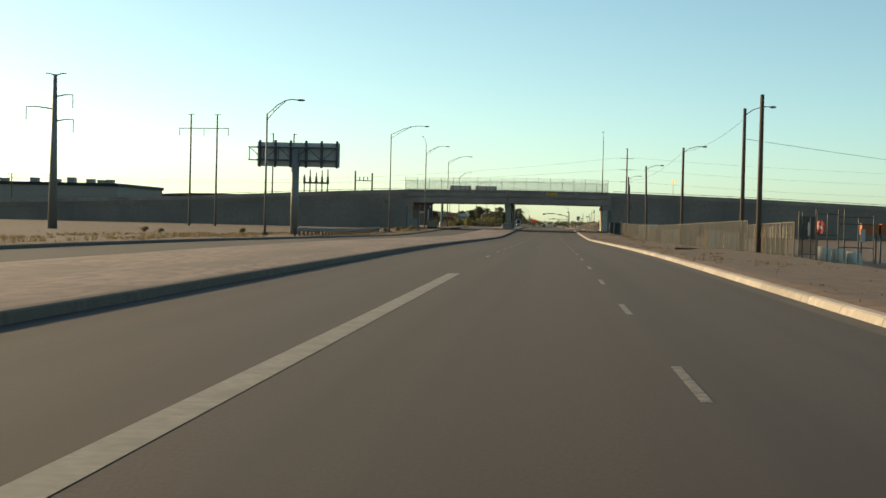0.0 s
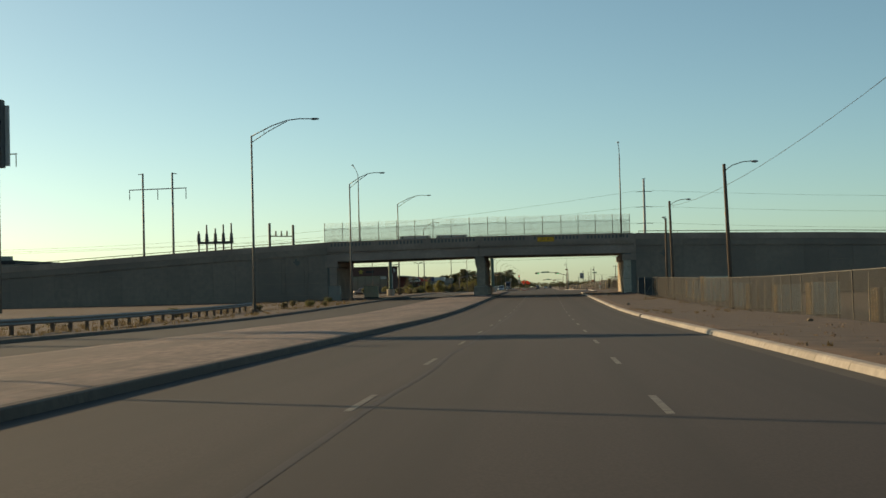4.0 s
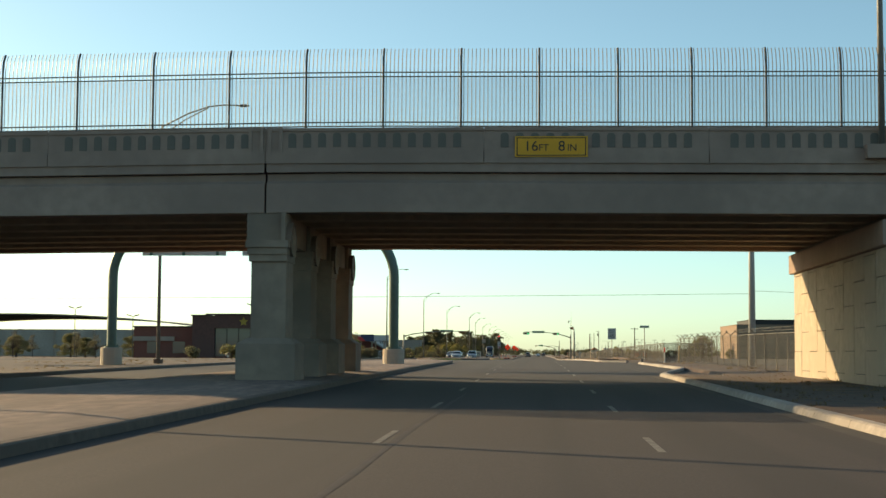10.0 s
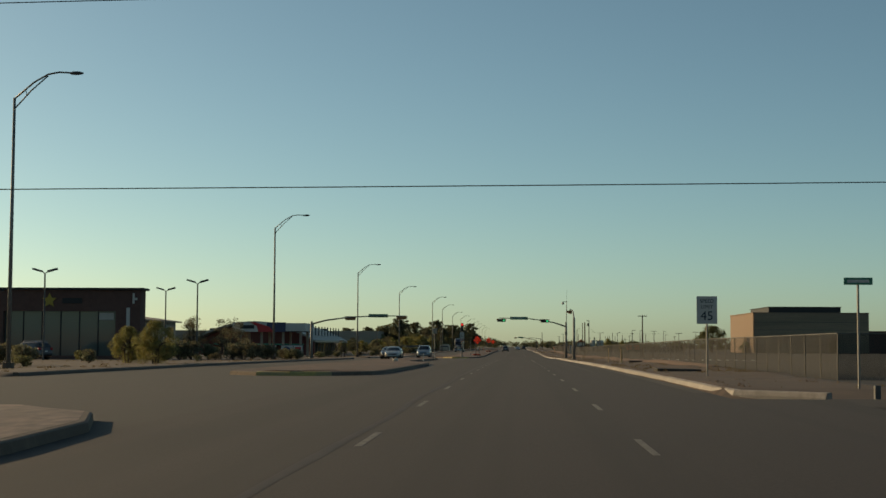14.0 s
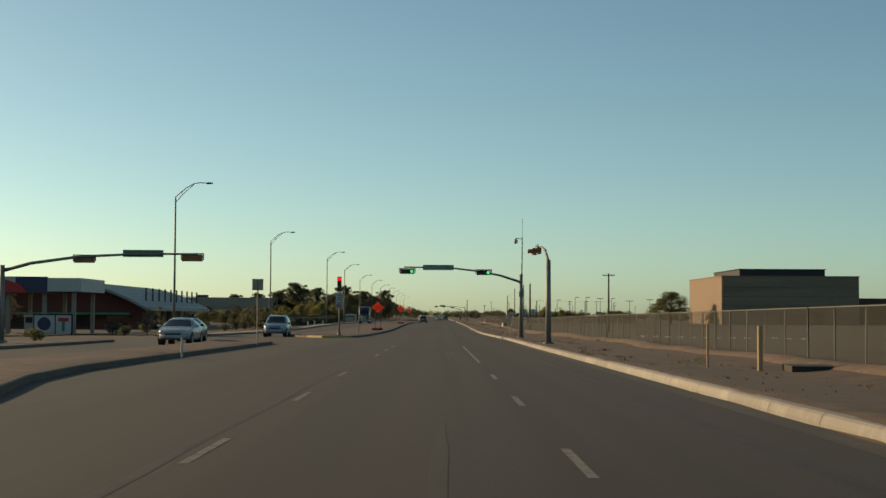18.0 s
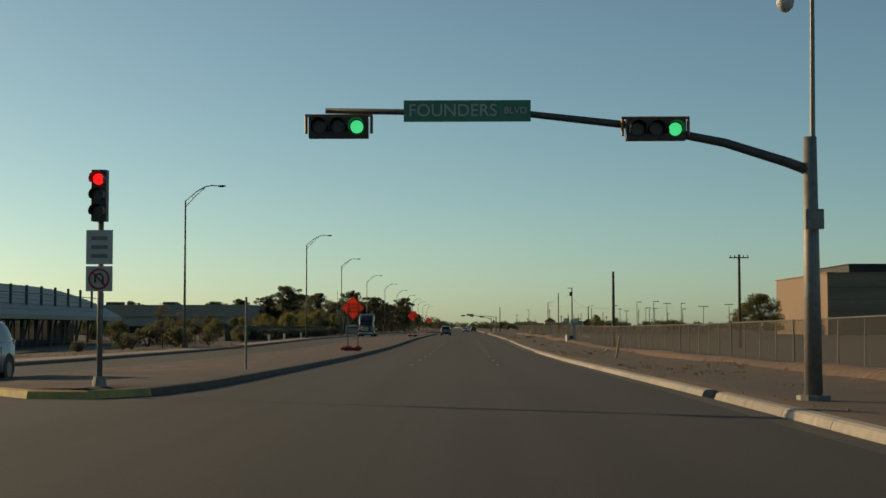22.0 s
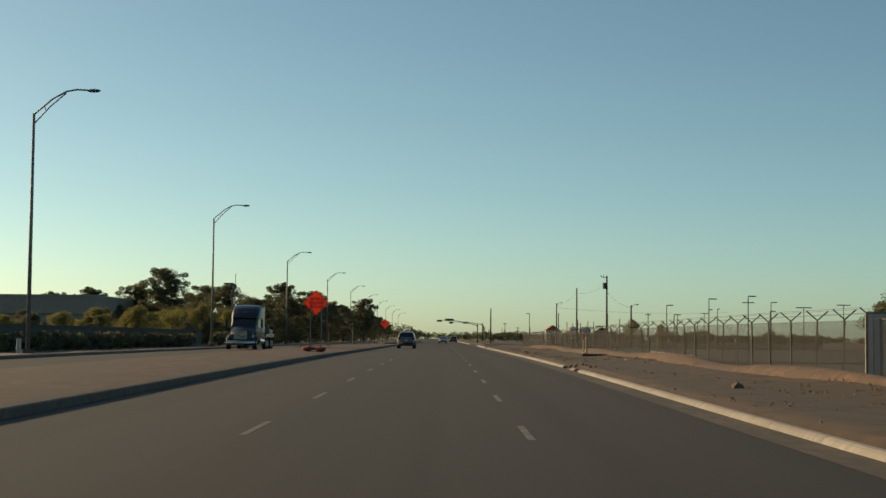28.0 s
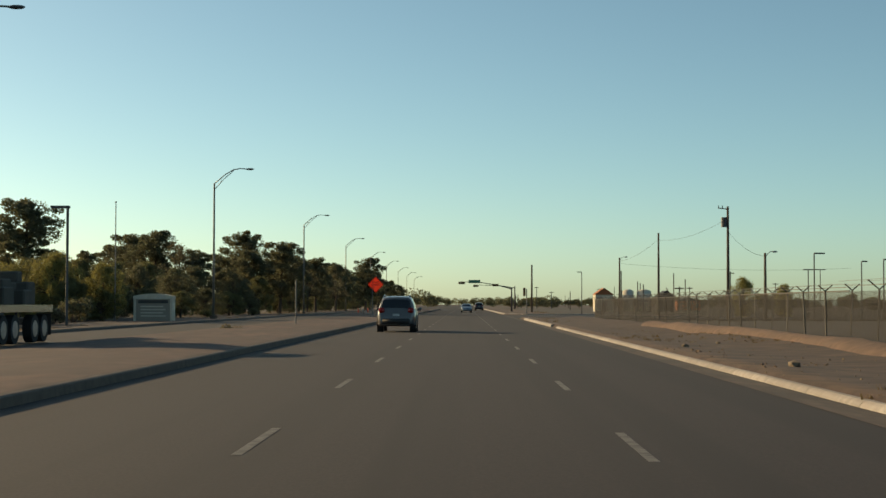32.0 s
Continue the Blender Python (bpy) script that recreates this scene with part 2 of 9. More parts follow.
WALL = mat("retaining_wall_concrete", (0.290, 0.212, 0.165), (0.232, 0.170, 0.134), (0.198, 0.148, 0.12), scale=1.6, scale2=0.12, rough=0.9, bump=0.1, per_piece=0.06, world_pos=True, edge=(0.38, 0.68))
GIRDER = mat("girder_concrete", (0.40, 0.34, 0.26), (0.32, 0.27, 0.21), None, scale=3, rough=0.85)
PIER = mat("pier_concrete", (0.32, 0.235, 0.175), (0.25, 0.185, 0.14), (0.20, 0.15, 0.115), scale=2.5, scale2=0.4, rough=0.88, bump=0.1, world_pos=True)
STEEL = mat("galvanised_steel", (0.24, 0.23, 0.21), (0.18, 0.172, 0.158), (0.20, 0.192, 0.175), scale=8, rough=0.6, metal=0.4, bump=0.03)
PALE_STEEL = mat("pale_galvanised_steel", (0.40, 0.385, 0.36), (0.33, 0.315, 0.295), (0.36, 0.345, 0.32), scale=6, rough=0.65, metal=0.15, bump=0.03)
STEEL_DK = mat("dark_steel", (0.10, 0.10, 0.10), (0.07, 0.07, 0.07), None, scale=8, rough=0.6, metal=0.4, bump=0.03)
GREEN_STEEL = mat("green_painted_steel", (0.055, 0.115, 0.088), (0.045, 0.095, 0.072), (0.07, 0.13, 0.10), scale=4, rough=0.45, bump=0.02)
WOOD = mat("weathered_pole_wood", (0.125, 0.085, 0.062), (0.075, 0.052, 0.04), (0.10, 0.07, 0.05), scale=9, scale2=0.8, rough=0.9, stretch=(3, 3, 0.25), bump=0.5)
WIRE = mat("cable", (0.05, 0.05, 0.05), None, None, rough=0.6, bump=0)
BRIGHT_WIRE = chain_link("bright_galvanised_wire", (0.40, 0.39, 0.37), 0.036, 0.45)
MESH_WIRE = chain_link("chain_link_wire", (0.045, 0.040, 0.034), 0.036, 0.195)
VEIL_WIRE = chain_link("weathered_wire", (0.038, 0.033, 0.028), 0.036, 0.31)
POST = mat("fence_post_steel", (0.125, 0.112, 0.096), (0.085, 0.076, 0.066), (0.10, 0.09, 0.077), scale=8, rough=0.65, metal=0.3, bump=0.03)
CLOD = mat("soil_clods", (0.15, 0.098, 0.066), (0.085, 0.056, 0.039), (0.11, 0.073, 0.049), scale=5, rough=0.95, bump=0.5, world_pos=True)
def fine_screen(name, colour, cover):
    """Cloth-fine wire: an even share of it is wire, the rest open."""
    m = mat(name, colour, None, None, rough=0.6, bump=0)
    nt = m.node_tree
    tr, mx = nt.nodes.new("ShaderNodeBsdfTransparent"), nt.nodes.new("ShaderNodeMixShader")
    mx.inputs[0].default_value = cover
    nt.links.new(tr.outputs[0], mx.inputs[1])
    nt.links.new(nt.nodes["Principled BSDF"].outputs[0], mx.inputs[2])
    nt.links.new(mx.outputs[0], nt.nodes["Material Output"].inputs[0])
    return m


SCREEN = fine_screen("bridge_screen_wire", (0.22, 0.23, 0.22), 0.22)
SLATTED = chain_link("slatted_wire", (0.034, 0.031, 0.027), 0.036, 0.36)
PICKET = mat("bridge_picket_paint", (0.16, 0.17, 0.165), (0.13, 0.14, 0.135), None, rough=0.5, metal=0.2, bump=0)
YELLOW = mat("amber_sign_sheet", (0.80, 0.36, 0.015), (0.74, 0.33, 0.014), None, scale=3, rough=0.5, bump=0)
NOSE_PAINT = mat("worn_yellow_kerb_paint", (0.48, 0.34, 0.10), (0.36, 0.26, 0.09), (0.28, 0.22, 0.12), scale=8, scale2=1.5, rough=0.8, bump=0.1)
BLACK = mat("black_paint", (0.018, 0.017, 0.016), None, None, rough=0.5, bump=0)
WHITE = mat("white_sign_sheet", (0.50, 0.485, 0.45), (0.43, 0.42, 0.39), None, rough=0.55, bump=0)
ORANGE = mat("orange_sign_sheet", (1.0, 0.19, 0.095), (0.96, 0.175, 0.085), None, scale=2, rough=0.5, bump=0)


def let_through(m, share):
    """Thin sheet that lets some light through, as a fabric sign does."""
    nt = m.node_tree
    tl, mx = nt.nodes.new("ShaderNodeBsdfTranslucent"), nt.nodes.new("ShaderNodeMixShader")
    mx.inputs[0].default_value = share
    bs = nt.nodes["Principled BSDF"]
    nt.links.new(bs.inputs["Base Color"].links[0].from_socket, tl.inputs["Color"])
    nt.links.new(bs.outputs[0], mx.inputs[1])
    nt.links.new(tl.outputs[0], mx.inputs[2])
    nt.links.new(mx.outputs[0], nt.nodes["Material Output"].inputs[0])


let_through(ORANGE, 0.55)
SIGN_GREEN = mat("green_sign_sheet", (0.03, 0.21, 0.13), (0.028, 0.185, 0.115), None, rough=0.45, bump=0)
ALUMINIUM = mat("sign_back_aluminium", (0.60, 0.57, 0.52), (0.44, 0.42, 0.385), (0.51, 0.485, 0.445), scale=5, rough=0.6, metal=0.1, stretch=(0.3, 1, 6), bump=0.03)
SIGN_BACK = mat("weathered_sign_back", (0.42, 0.33, 0.25), (0.32, 0.25, 0.19), (0.36, 0.28, 0.215), scale=5, rough=0.8, bump=0.03)
RED_PAINT = mat("red_sign_ink", (0.45, 0.03, 0.03), None, None, rough=0.5, bump=0)
AMBER = mat("amber_signal_housing", (0.30, 0.125, 0.04), (0.25, 0.10, 0.034), None, rough=0.5, bump=0)
HOUSING = mat("signal_housing", (0.050, 0.034, 0.026), (0.036, 0.026, 0.021), None, rough=0.5, bump=0)
LENS_GREEN, LENS_RED = glow("green_lens", (0.01, 0.62, 0.36), 1.0), glow("red_lens", (1.0, 0.012, 0.03), 1.3)
LENS_OFF = mat("unlit_lens", (0.06, 0.03, 0.02), None, None, rough=0.3, bump=0)
FIELD = mat("dry_ground", (0.112, 0.070, 0.048), (0.050, 0.032, 0.0235), (0.076, 0.049, 0.035), scale=1.1, scale2=0.09, rough=0.95, bump=0.9, world_pos=True)
SCRUB = mat("dry_scrub_field", (0.066, 0.050, 0.032), (0.040, 0.031, 0.020), (0.053, 0.042, 0.027), scale=1.2, scale2=0.06, rough=0.95, bump=0.6, world_pos=True)
SOIL = mat("loose_tan_soil", (0.18, 0.108, 0.074), (0.09, 0.056, 0.039), (0.122, 0.076, 0.053), scale=3, scale2=0.5, rough=0.95, bump=0.8, world_pos=True)

# ---- ground ----
def verge(x, y):
    """Height of the ground over the road's own height."""
    if -19.3 < x < 4.94:
        return -0.25
    if x >= 4.7:
        lump = 0.05 * noise.noise(Vector((x * 0.6, y * 0.22, 0)))
        if 290 < y < 356 and x < 7.6:
            return -0.25
        if 337 < y < 356 and x < 16 or 356 <= y < 375.5 and 10.2 < x < 16.5 or 816 < y < 864 and x < 90:
            return -0.25
        h = float(np.interp(x, [4.95, 5.3, 8.0, 9.8, 10.6, 11.6, 14, 25, 120, 900], [-0.2, 0.12, 0.06, 0.10, 0.16, -0.16, -0.25, -0.3, -0.2, 0.0]))
        berm = 0.16 * max(0.0, 1 - abs(x - 10.4) / 1.6) * (0.6 + 0.7 * noise.noise(Vector((0.3, y * 0.09, 2.0)))) if y > 395 else 0.0
        return h + lump + berm
    if 344 < y < 371 and x > -75 or 486 < y < 505 and x > -75:
        return -0.25
    h = float(np.interp(-x, [19.3, 19.8, 24, 40, 120, 900], [0.02, 0.10, 0.05, -0.05, -0.1, 0.0]))
    return h + 0.06 * noise.noise(Vector((x * 0.3, y * 0.15, 5.0)))


xs = [-3000, -1500, -700, -300, -150, -90, -60, -45, -36, -30, -27, -25, -23.5, -22, -21, -20, -19.4, -19.2, -10, 0, 4.4, 4.95, 5.3, 6, 6.8, 7.5, 7.7, 8.4, 9.2, 9.8, 10.2, 10.6, 11, 11.6, 12.4, 13.5, 15, 18, 24, 34, 50, 80, 130, 220, 400, 800, 1600, 3000]
ys = [-500, -200, -90] + [-60 + 4 * k for k in range(256)] + [980, 1020, 1080, 1160, 1300, 1500, 1800, 2300, 3000, 4500]
bm = bmesh.new()
rows = [[bm.verts.new((x, y, g(y) + verge(x, y))) for x in xs] for y in ys]
for a, b in zip(rows, rows[1:]):
    for i in range(len(xs) - 1):
        bm.faces.new((a[i], a[i + 1], b[i + 1], b[i]))
solid("ground", bm, FIELD, "dry bare dirt verge with sparse weeds beside the road", "ground", smooth=True)


fx = [12.2, 13, 14.5, 17, 22, 30, 45, 70, 120, 220, 420]
bm = bmesh.new()
rows = [[bm.verts.new((x, y, g(y) + verge(x, y) + 0.035)) for x in fx] for y in ys if 358 < y < 1500]
for a, b in zip(rows, rows[1:]):
    for i in range(len(fx) - 1):
        bm.faces.new((a[i], a[i + 1], b[i + 1], b[i]))
solid("ground_field", bm, SCRUB, "flat dull olive-brown field of dry scrub behind the fence", "field", smooth=True)


def lot(name, lx, y0, y1, label):
    """A paved yard that lies on the ground behind a verge."""
    bm = bmesh.new()
    n = int((y1 - y0) / 6)
    rows = [[bm.verts.new((x, y0 + (y1 - y0) * k / n, g(y0 + (y1 - y0) * k / n) + max(verge(x, y0 + (y1 - y0) * k / n), -0.24) + 0.075)) for x in lx] for k in range(n + 1)]
    for a, b in zip(rows, rows[1:]):
        for i in range(len(lx) - 1):
            bm.faces.new((a[i], a[i + 1], b[i + 1], b[i]))
    return solid(name, bm, ASPHALT_OLD, label, "car park", smooth=True)


lot("ground_lot_1", [14.5, 17, 22, 30, 45, 70, 72.5], 684, 811, "dark worn asphalt car park behind the chain-link fence")
lot("ground_lot_2", [-150, -120, -90, -60, -45, -36, -30, -28, -27.2], 646, 786, "dark asphalt yard before the long grey hall")
lot("ground_lot_3", [-66, -60, -50, -44, -38, -34, -31, -29], 508, 588, "dark asphalt forecourt round the filling station")


def sheet(name, edges, y0, y1, material, label, lift=0.0, step=4.0, category="road"):
    """A paved strip between x limits, on the road's profile."""
    bm = bmesh.new()
    n = max(1, int((y1 - y0) / step))
    prev = None
    for k in range(n + 1):
        y = y0 + (y1 - y0) * k / n
        row = [bm.verts.new((x, y, g(y) + lift - 0.004 * abs(x + 7) * 0.5)) for x in edges]
        if prev:
            for i in range(len(row) - 1):
                bm.faces.new((prev[i], prev[i + 1], row[i + 1], row[i]))
        prev = row
    return solid(name, bm, material, label, category)


def rz(x, y):
    return g(y) - 0.002 * abs(x + 7)


sheet("road", [-6.2, -4, -2, 0, 2, 4.95], -120, 276, ASPHALT_PALE, "three-lane sun-bleached asphalt carriageway before the bridge")
sheet("road_beyond", [-6.2, -4, -2, 0, 2, 4.95], 276, 1900, ASPHALT, "three-lane dark grey asphalt carriageway with faint wheel tracks")
sheet("road_oncoming", [-19.2, -16, -13, -6.2], -120, 1900, ASPHALT_OLD, "worn grey asphalt carriageway beyond the median")
sheet("road_turn_bay", [4.95, 6, 7.5], 288, 352, ASPHALT, "asphalt right-turn bay widening into a driveway")
sheet("road_driveway", [7.3, 9, 16], 340.5, 352.5, ASPHALT_OLD, "short asphalt driveway through the fence gate")
sheet("road_gate_apron", [9.6, 12, 16.4], 352.5, 373.5, ASPHALT_OLD, "asphalt apron inside the open fence gate")
sheet("road_side_street", [-90, -60, -40, -19.2], 345, 370, ASPHALT_OLD, "asphalt side street leading away from the carriageway")
sheet("road_far_street", [4.95, 9, 20, 40, 80], 820, 860, ASPHALT_OLD, "asphalt street joining at the far signals")
sheet("road_cross_street", [-90, -60, -40, -19.2], 487, 504, ASPHALT_OLD, "asphalt cross street at the traffic signals")

# ---- kerbs ----
def kerb_run(name, pts, material, label, width=0.28, high=0.145, seg=3.05):
    """A kerb in cast lengths along points; its road face is on the left of the way."""
    root = thing(name, 0, 0, 0, label, "kerb", kind="structure")
    P = [Vector((*p, 0)) for p in pts]
    run = [0.0]
    for a, b in zip(P, P[1:]):
        run.append(run[-1] + (b - a).length)
    def spot(s):
        for i in range(len(P) - 1):
            if s <= run[i + 1] + 1e-6:
                return P[i].lerp(P[i + 1], (s - run[i]) / (run[i + 1] - run[i]))
        return P[-1]
    n = max(1, round(run[-1] / seg))
    for k in range(n):
        a, b = spot(run[-1] * k / n), spot(run[-1] * (k + 1) / n)
        d = (b - a).normalized()
        a, b = a + d * 0.012, b - d * 0.012
        w = Vector((d.y, -d.x, 0))
        bm = bmesh.new()
        prof = ((0.0, -0.1), (0.0, 0.02), (0.04, high - 0.03), (0.09, high), (width - 0.03, high + 0.005), (width, high - 0.02), (width, -0.1))
        ends = [[bm.verts.new((p.x + w.x * u, p.y + w.y * u, rz(p.x, p.y) + v)) for u, v in prof] for p in (a, b)]
        m = len(prof)
        for i in range(m):
            bm.faces.new((ends[0][i], ends[0][(i + 1) % m], ends[1][(i + 1) % m], ends[1][i]))
        bm.faces.new(ends[0][::-1])
        bm.faces.new(ends[1])
        part("kerb_stone", bm, material, root)
    return root


KERB_TEXT = "sunlit buff concrete kerb with gutter along the dirt verge"
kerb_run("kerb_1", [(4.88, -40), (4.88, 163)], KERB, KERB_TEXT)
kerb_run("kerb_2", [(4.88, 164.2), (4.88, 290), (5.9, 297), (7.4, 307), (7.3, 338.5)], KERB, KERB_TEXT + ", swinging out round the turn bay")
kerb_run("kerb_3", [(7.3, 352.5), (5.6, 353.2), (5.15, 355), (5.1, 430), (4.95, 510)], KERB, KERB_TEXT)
kerb_run("kerb_4", [(4.9, 511.2), (4.8, 555), (4.78, 582)], KERB, KERB_TEXT)
kerb_run("kerb_10", [(5.0, 582.6), (4.98, 648.4)], KERB, "worn low concrete kerb half buried in dirt", width=0.2, high=0.095)
kerb_run("kerb_5", [(5.0, 655.2), (5.05, 760)], KERB, "worn low concrete kerb half buried in dirt", width=0.2, high=0.095)
kerb_run("kerb_11", [(5.0, 650.4), (5.0, 652.2)], KERB, "broken low piece of concrete kerb", width=0.2, high=0.07)
kerb_run("kerb_6", [(5.05, 765), (5.05, 806), (5.9, 814), (8.6, 819), (30, 819.8)], KERB, KERB_TEXT + ", turning into the side street", seg=4)
kerb_run("kerb_12", [(30, 860.2), (8.6, 861), (5.9, 865), (5.05, 872), (5.05, 1100)], KERB, KERB_TEXT + " beyond the side street", seg=6)
sheet("gutter", [4.50, 4.90], -60, 290, GUTTER, "narrow stained concrete gutter beside the kerb", lift=0.004, category="gutter")
sheet("gutter_sand", [4.42, 4.7, 4.99], 583, 764, SAND, "sandy dirt drifted along the low kerb", lift=0.006, category="gutter")
sheet("gutter_far", [4.52, 4.92], 356, 1100, GUTTER, "narrow stained concrete gutter beside the kerb", lift=0.004, category="gutter")
kerb_run("kerb_7", [(-19.0, 345), (-19.0, -40)], KERB_GREY, "weathered low concrete kerb along the far verge", seg=6)
kerb_run("kerb_8", [(-19.0, 486), (-19.0, 371)], KERB_GREY, "weathered low concrete kerb along the far verge", seg=6)
kerb_run("kerb_9", [(-19.0, 1000), (-19.0, 505)], KERB_GREY, "weathered low concrete kerb along the far verge", seg=6)


def median(name, outline, top_material, label, high=0.155, painted=None):
    """A raised island: a kerb ring and the surface inside it."""
    root = thing(name, 0, 0, 0, label, "median", kind="structure")
    n = len(outline)
    P = [Vector((*p, 0)) for p in outline]
    ins = []
    for i in range(n):
        a, b, c = P[i - 1], P[i], P[(i + 1) % n]
        d = ((b - a).normalized() + (c - b).normalized()).normalized()
        ins.append(b + Vector((-d.y, d.x, 0)) * 0.17)
    bm = bmesh.new()
    ring = []
    for (o, q) in zip(P, ins):
        w = (q - o).normalized()
        prof = ((o, -0.1), (o + w * 0.03, high - 0.02), (o + w * 0.08, high), (q, high + 0.01))
        ring.append([bm.verts.new((p.x, p.y, rz(p.x, p.y) + z)) for p, z in prof])
    for i in range(n):
        a, b = ring[i], ring[(i + 1) % n]
        for k in range(3):
            bm.faces.new((a[k], b[k], b[k + 1], a[k + 1]))
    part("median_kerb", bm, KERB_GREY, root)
    if painted:
        bm = bmesh.new()
        coat = {}
        for i, (o, q) in enumerate(zip(P, ins)):
            if o.y < painted:
                w = (q - o).normalized()
                prof = ((o - w * 0.006, -0.02), (o + w * 0.024, high - 0.014), (o + w * 0.078, high + 0.006), (q, high + 0.016))
                coat[i] = [bm.verts.new((p.x, p.y, rz(p.x, p.y) + z)) for p, z in prof]
        for i in coat:
            if (i + 1) % n in coat:
                a, b = coat[i], coat[(i + 1) % n]
                for k in range(3):
                    bm.faces.new((a[k], b[k], b[k + 1], a[k + 1]))
        part("nose_paint", bm, NOSE_PAINT, root, "worn yellow paint on the island nose")
    bm = bmesh.new()
    i0, i1 = min(range(n), key=lambda i: ins[i].y), max(range(n), key=lambda i: ins[i].y)
    up = [ins[(i0 + k) % n] for k in range((i1 - i0) % n + 1)]
    down = [ins[(i1 + k) % n] for k in range((i0 - i1) % n + 1)][::-1]
    right, left = (up, down) if sum(q.x for q in up) / len(up) > sum(q.x for q in down) / len(down) else (down, up)
    lx = lambda y: float(np.interp(y, [q.y for q in left], [q.x for q in left]))
    rx = lambda y: float(np.interp(y, [q.y for q in right], [q.x for q in right]))
    y0, y1 = ins[i0].y + 0.01, ins[i1].y - 0.01
    m = max(2, int((y1 - y0) / 1.6))
    prev = None
    for y in sorted({round(y0 + (y1 - y0) * k / m, 3) for k in range(m + 1)} | {round(q.y, 3) for q in ins if y0 < q.y < y1} | {round(v + d, 3) for v, d in ((y0, 0.1), (y0, 0.4), (y1, -0.1), (y1, -0.4))}):
        row = []
        for u in range(7):
            x = lx(y) + (rx(y) - lx(y)) * u / 6
            lump = 0.0 if top_material is PAVED else 0.05 * noise.noise(Vector((x * 0.8, y * 0.4, 1.0))) * (u not in (0, 6))
            row.append(bm.verts.new((x, y, rz(x, y) + high + 0.012 + (0.05 if 0 < u < 6 else 0) + lump)))
        if prev:
            for i in range(6):
                bm.faces.new((prev[i], prev[i + 1], row[i + 1], row[i]))
        prev = row
    part("median_surface", bm, top_material, root, smooth=True)
    return root


def long_edge(x, y0, y1, step=8.0):
    n = max(1, int(abs(y1 - y0) / step))
    return [(x, y0 + (y1 - y0) * k / n) for k in range(n + 1)]


median("median_1", long_edge(-12.4, 333, -100) + long_edge(-6.08, -100, 333) + [(-6.35, 337), (-7.1, 339.8), (-8.4, 341), (-10, 341), (-11.4, 339.5), (-12.2, 336.5)], PAVED,
       "raised median paved in pinkish stamped concrete with a grey kerb")
median("median_2", long_edge(-12.4, 481, 379) + [(-12, 376), (-10.6, 374.3), (-9.2, 374), (-7.6, 374.6), (-6.2, 377)] + long_edge(-5.95, 380, 410) + [(-6.05, 414), (-6.5, 419), (-7.4, 424.5), (-8.3, 429.5), (-8.85, 436)] + long_edge(-9.0, 446, 480) + [(-9.6, 483), (-10.6, 484.3), (-11.8, 483.4)], DIRT_RED,
       "raised dirt-topped median narrowing beside the turn lane", painted=375.5)
median("median_3", [(-6.6, 801), (-7.6, 803.6), (-9.2, 804.6), (-10.8, 803.6), (-12, 801)] + long_edge(-12.4, 797, 523) + [(-12.1, 518.5), (-11.2, 514.6), (-10.0, 511.9), (-8.7, 510.0), (-7.4, 509.7), (-6.5, 511.4), (-6.14, 515)] + long_edge(-6.06, 519, 797), DIRT_RED,
       "long raised median of bare reddish dirt with a grey kerb", painted=512.5)
median("median_4", long_edge(-12.4, 1040, 886) + [(-12.1, 882), (-11, 879.4), (-9.2, 878.6), (-7.4, 879.4), (-6.4, 882)] + long_edge(-6.06, 886, 1040), DIRT_RED,
       "raised dirt median continuing beyond the crossing")

# ---- lane markings ----
def marking(name, spans, x, w, label, paint=PAINT):
    root = thing(name, 0, 0, 0, label, "lane marking", kind="structure")
    for y0, y1 in spans:
        bm = bmesh.new()
        n = max(1, int((y1 - y0) / 3))
        pr = None
        for k in range(n + 1):
            y = y0 + (y1 - y0) * k / n
            row = [bm.verts.new((x + s * w / 2, y, rz(x, y) + 0.0035)) for s in (-1, 1)]
            if pr:
                bm.faces.new((pr[0], pr[1], row[1], row[0]))
            pr = row
        part("dash" if y1 - y0 < 6 else "stripe", bm, paint, root)
    return root


# far ends of the dashes: every so many lengths along the road
DASH_Y = np.interp(np.arange(-4, 117), [-4, 0, 9, 20, 25, 28, 33, 35, 40, 50, 52, 60, 63, 117], [-36.7, 7.5, 106.5, 228.8, 281.7, 313.6, 371.0, 393.4, 446, 555.7, 577.0, 659.8, 691.2, 1253])


def dashes(shift, y0, y1):
    return [(float(y) + shift - 2.85, float(y) + shift) for y in DASH_Y if y0 < y < y1]


marking("lane_marking_1", dashes(0.0, -60, 440) + [(446, 477)] + dashes(0.0, 536, 1200), 1.41, 0.10, "worn white dashed lane line")
marking("lane_marking_2", dashes(1.0, 45, 440) + [(453.8, 456.9), (464.0, 467.2), (473.0, 476.4)] + dashes(0.35, 536, 1200), -2.25, 0.10, "worn white dashed lane line")
marking("lane_marking_3", [(-60, 31)], -2.25, 0.30, "broad solid white lane line", PAINT_BROAD)
PAINT_FAINT = mat("nearly_worn_paint", (0.115, 0.10, 0.085), (0.065, 0.056, 0.048), (0.034, 0.028, 0.024), scale=8, scale2=1.6, rough=0.85, bump=0.05, edge=(0.38, 0.60), world_pos=True)
TAR = mat("tar_seal", (0.0225, 0.0158, 0.0145), (0.0175, 0.0123, 0.0113), (0.030, 0.021, 0.019), scale=6, scale2=0.9, rough=0.8, bump=0.05, world_pos=True)
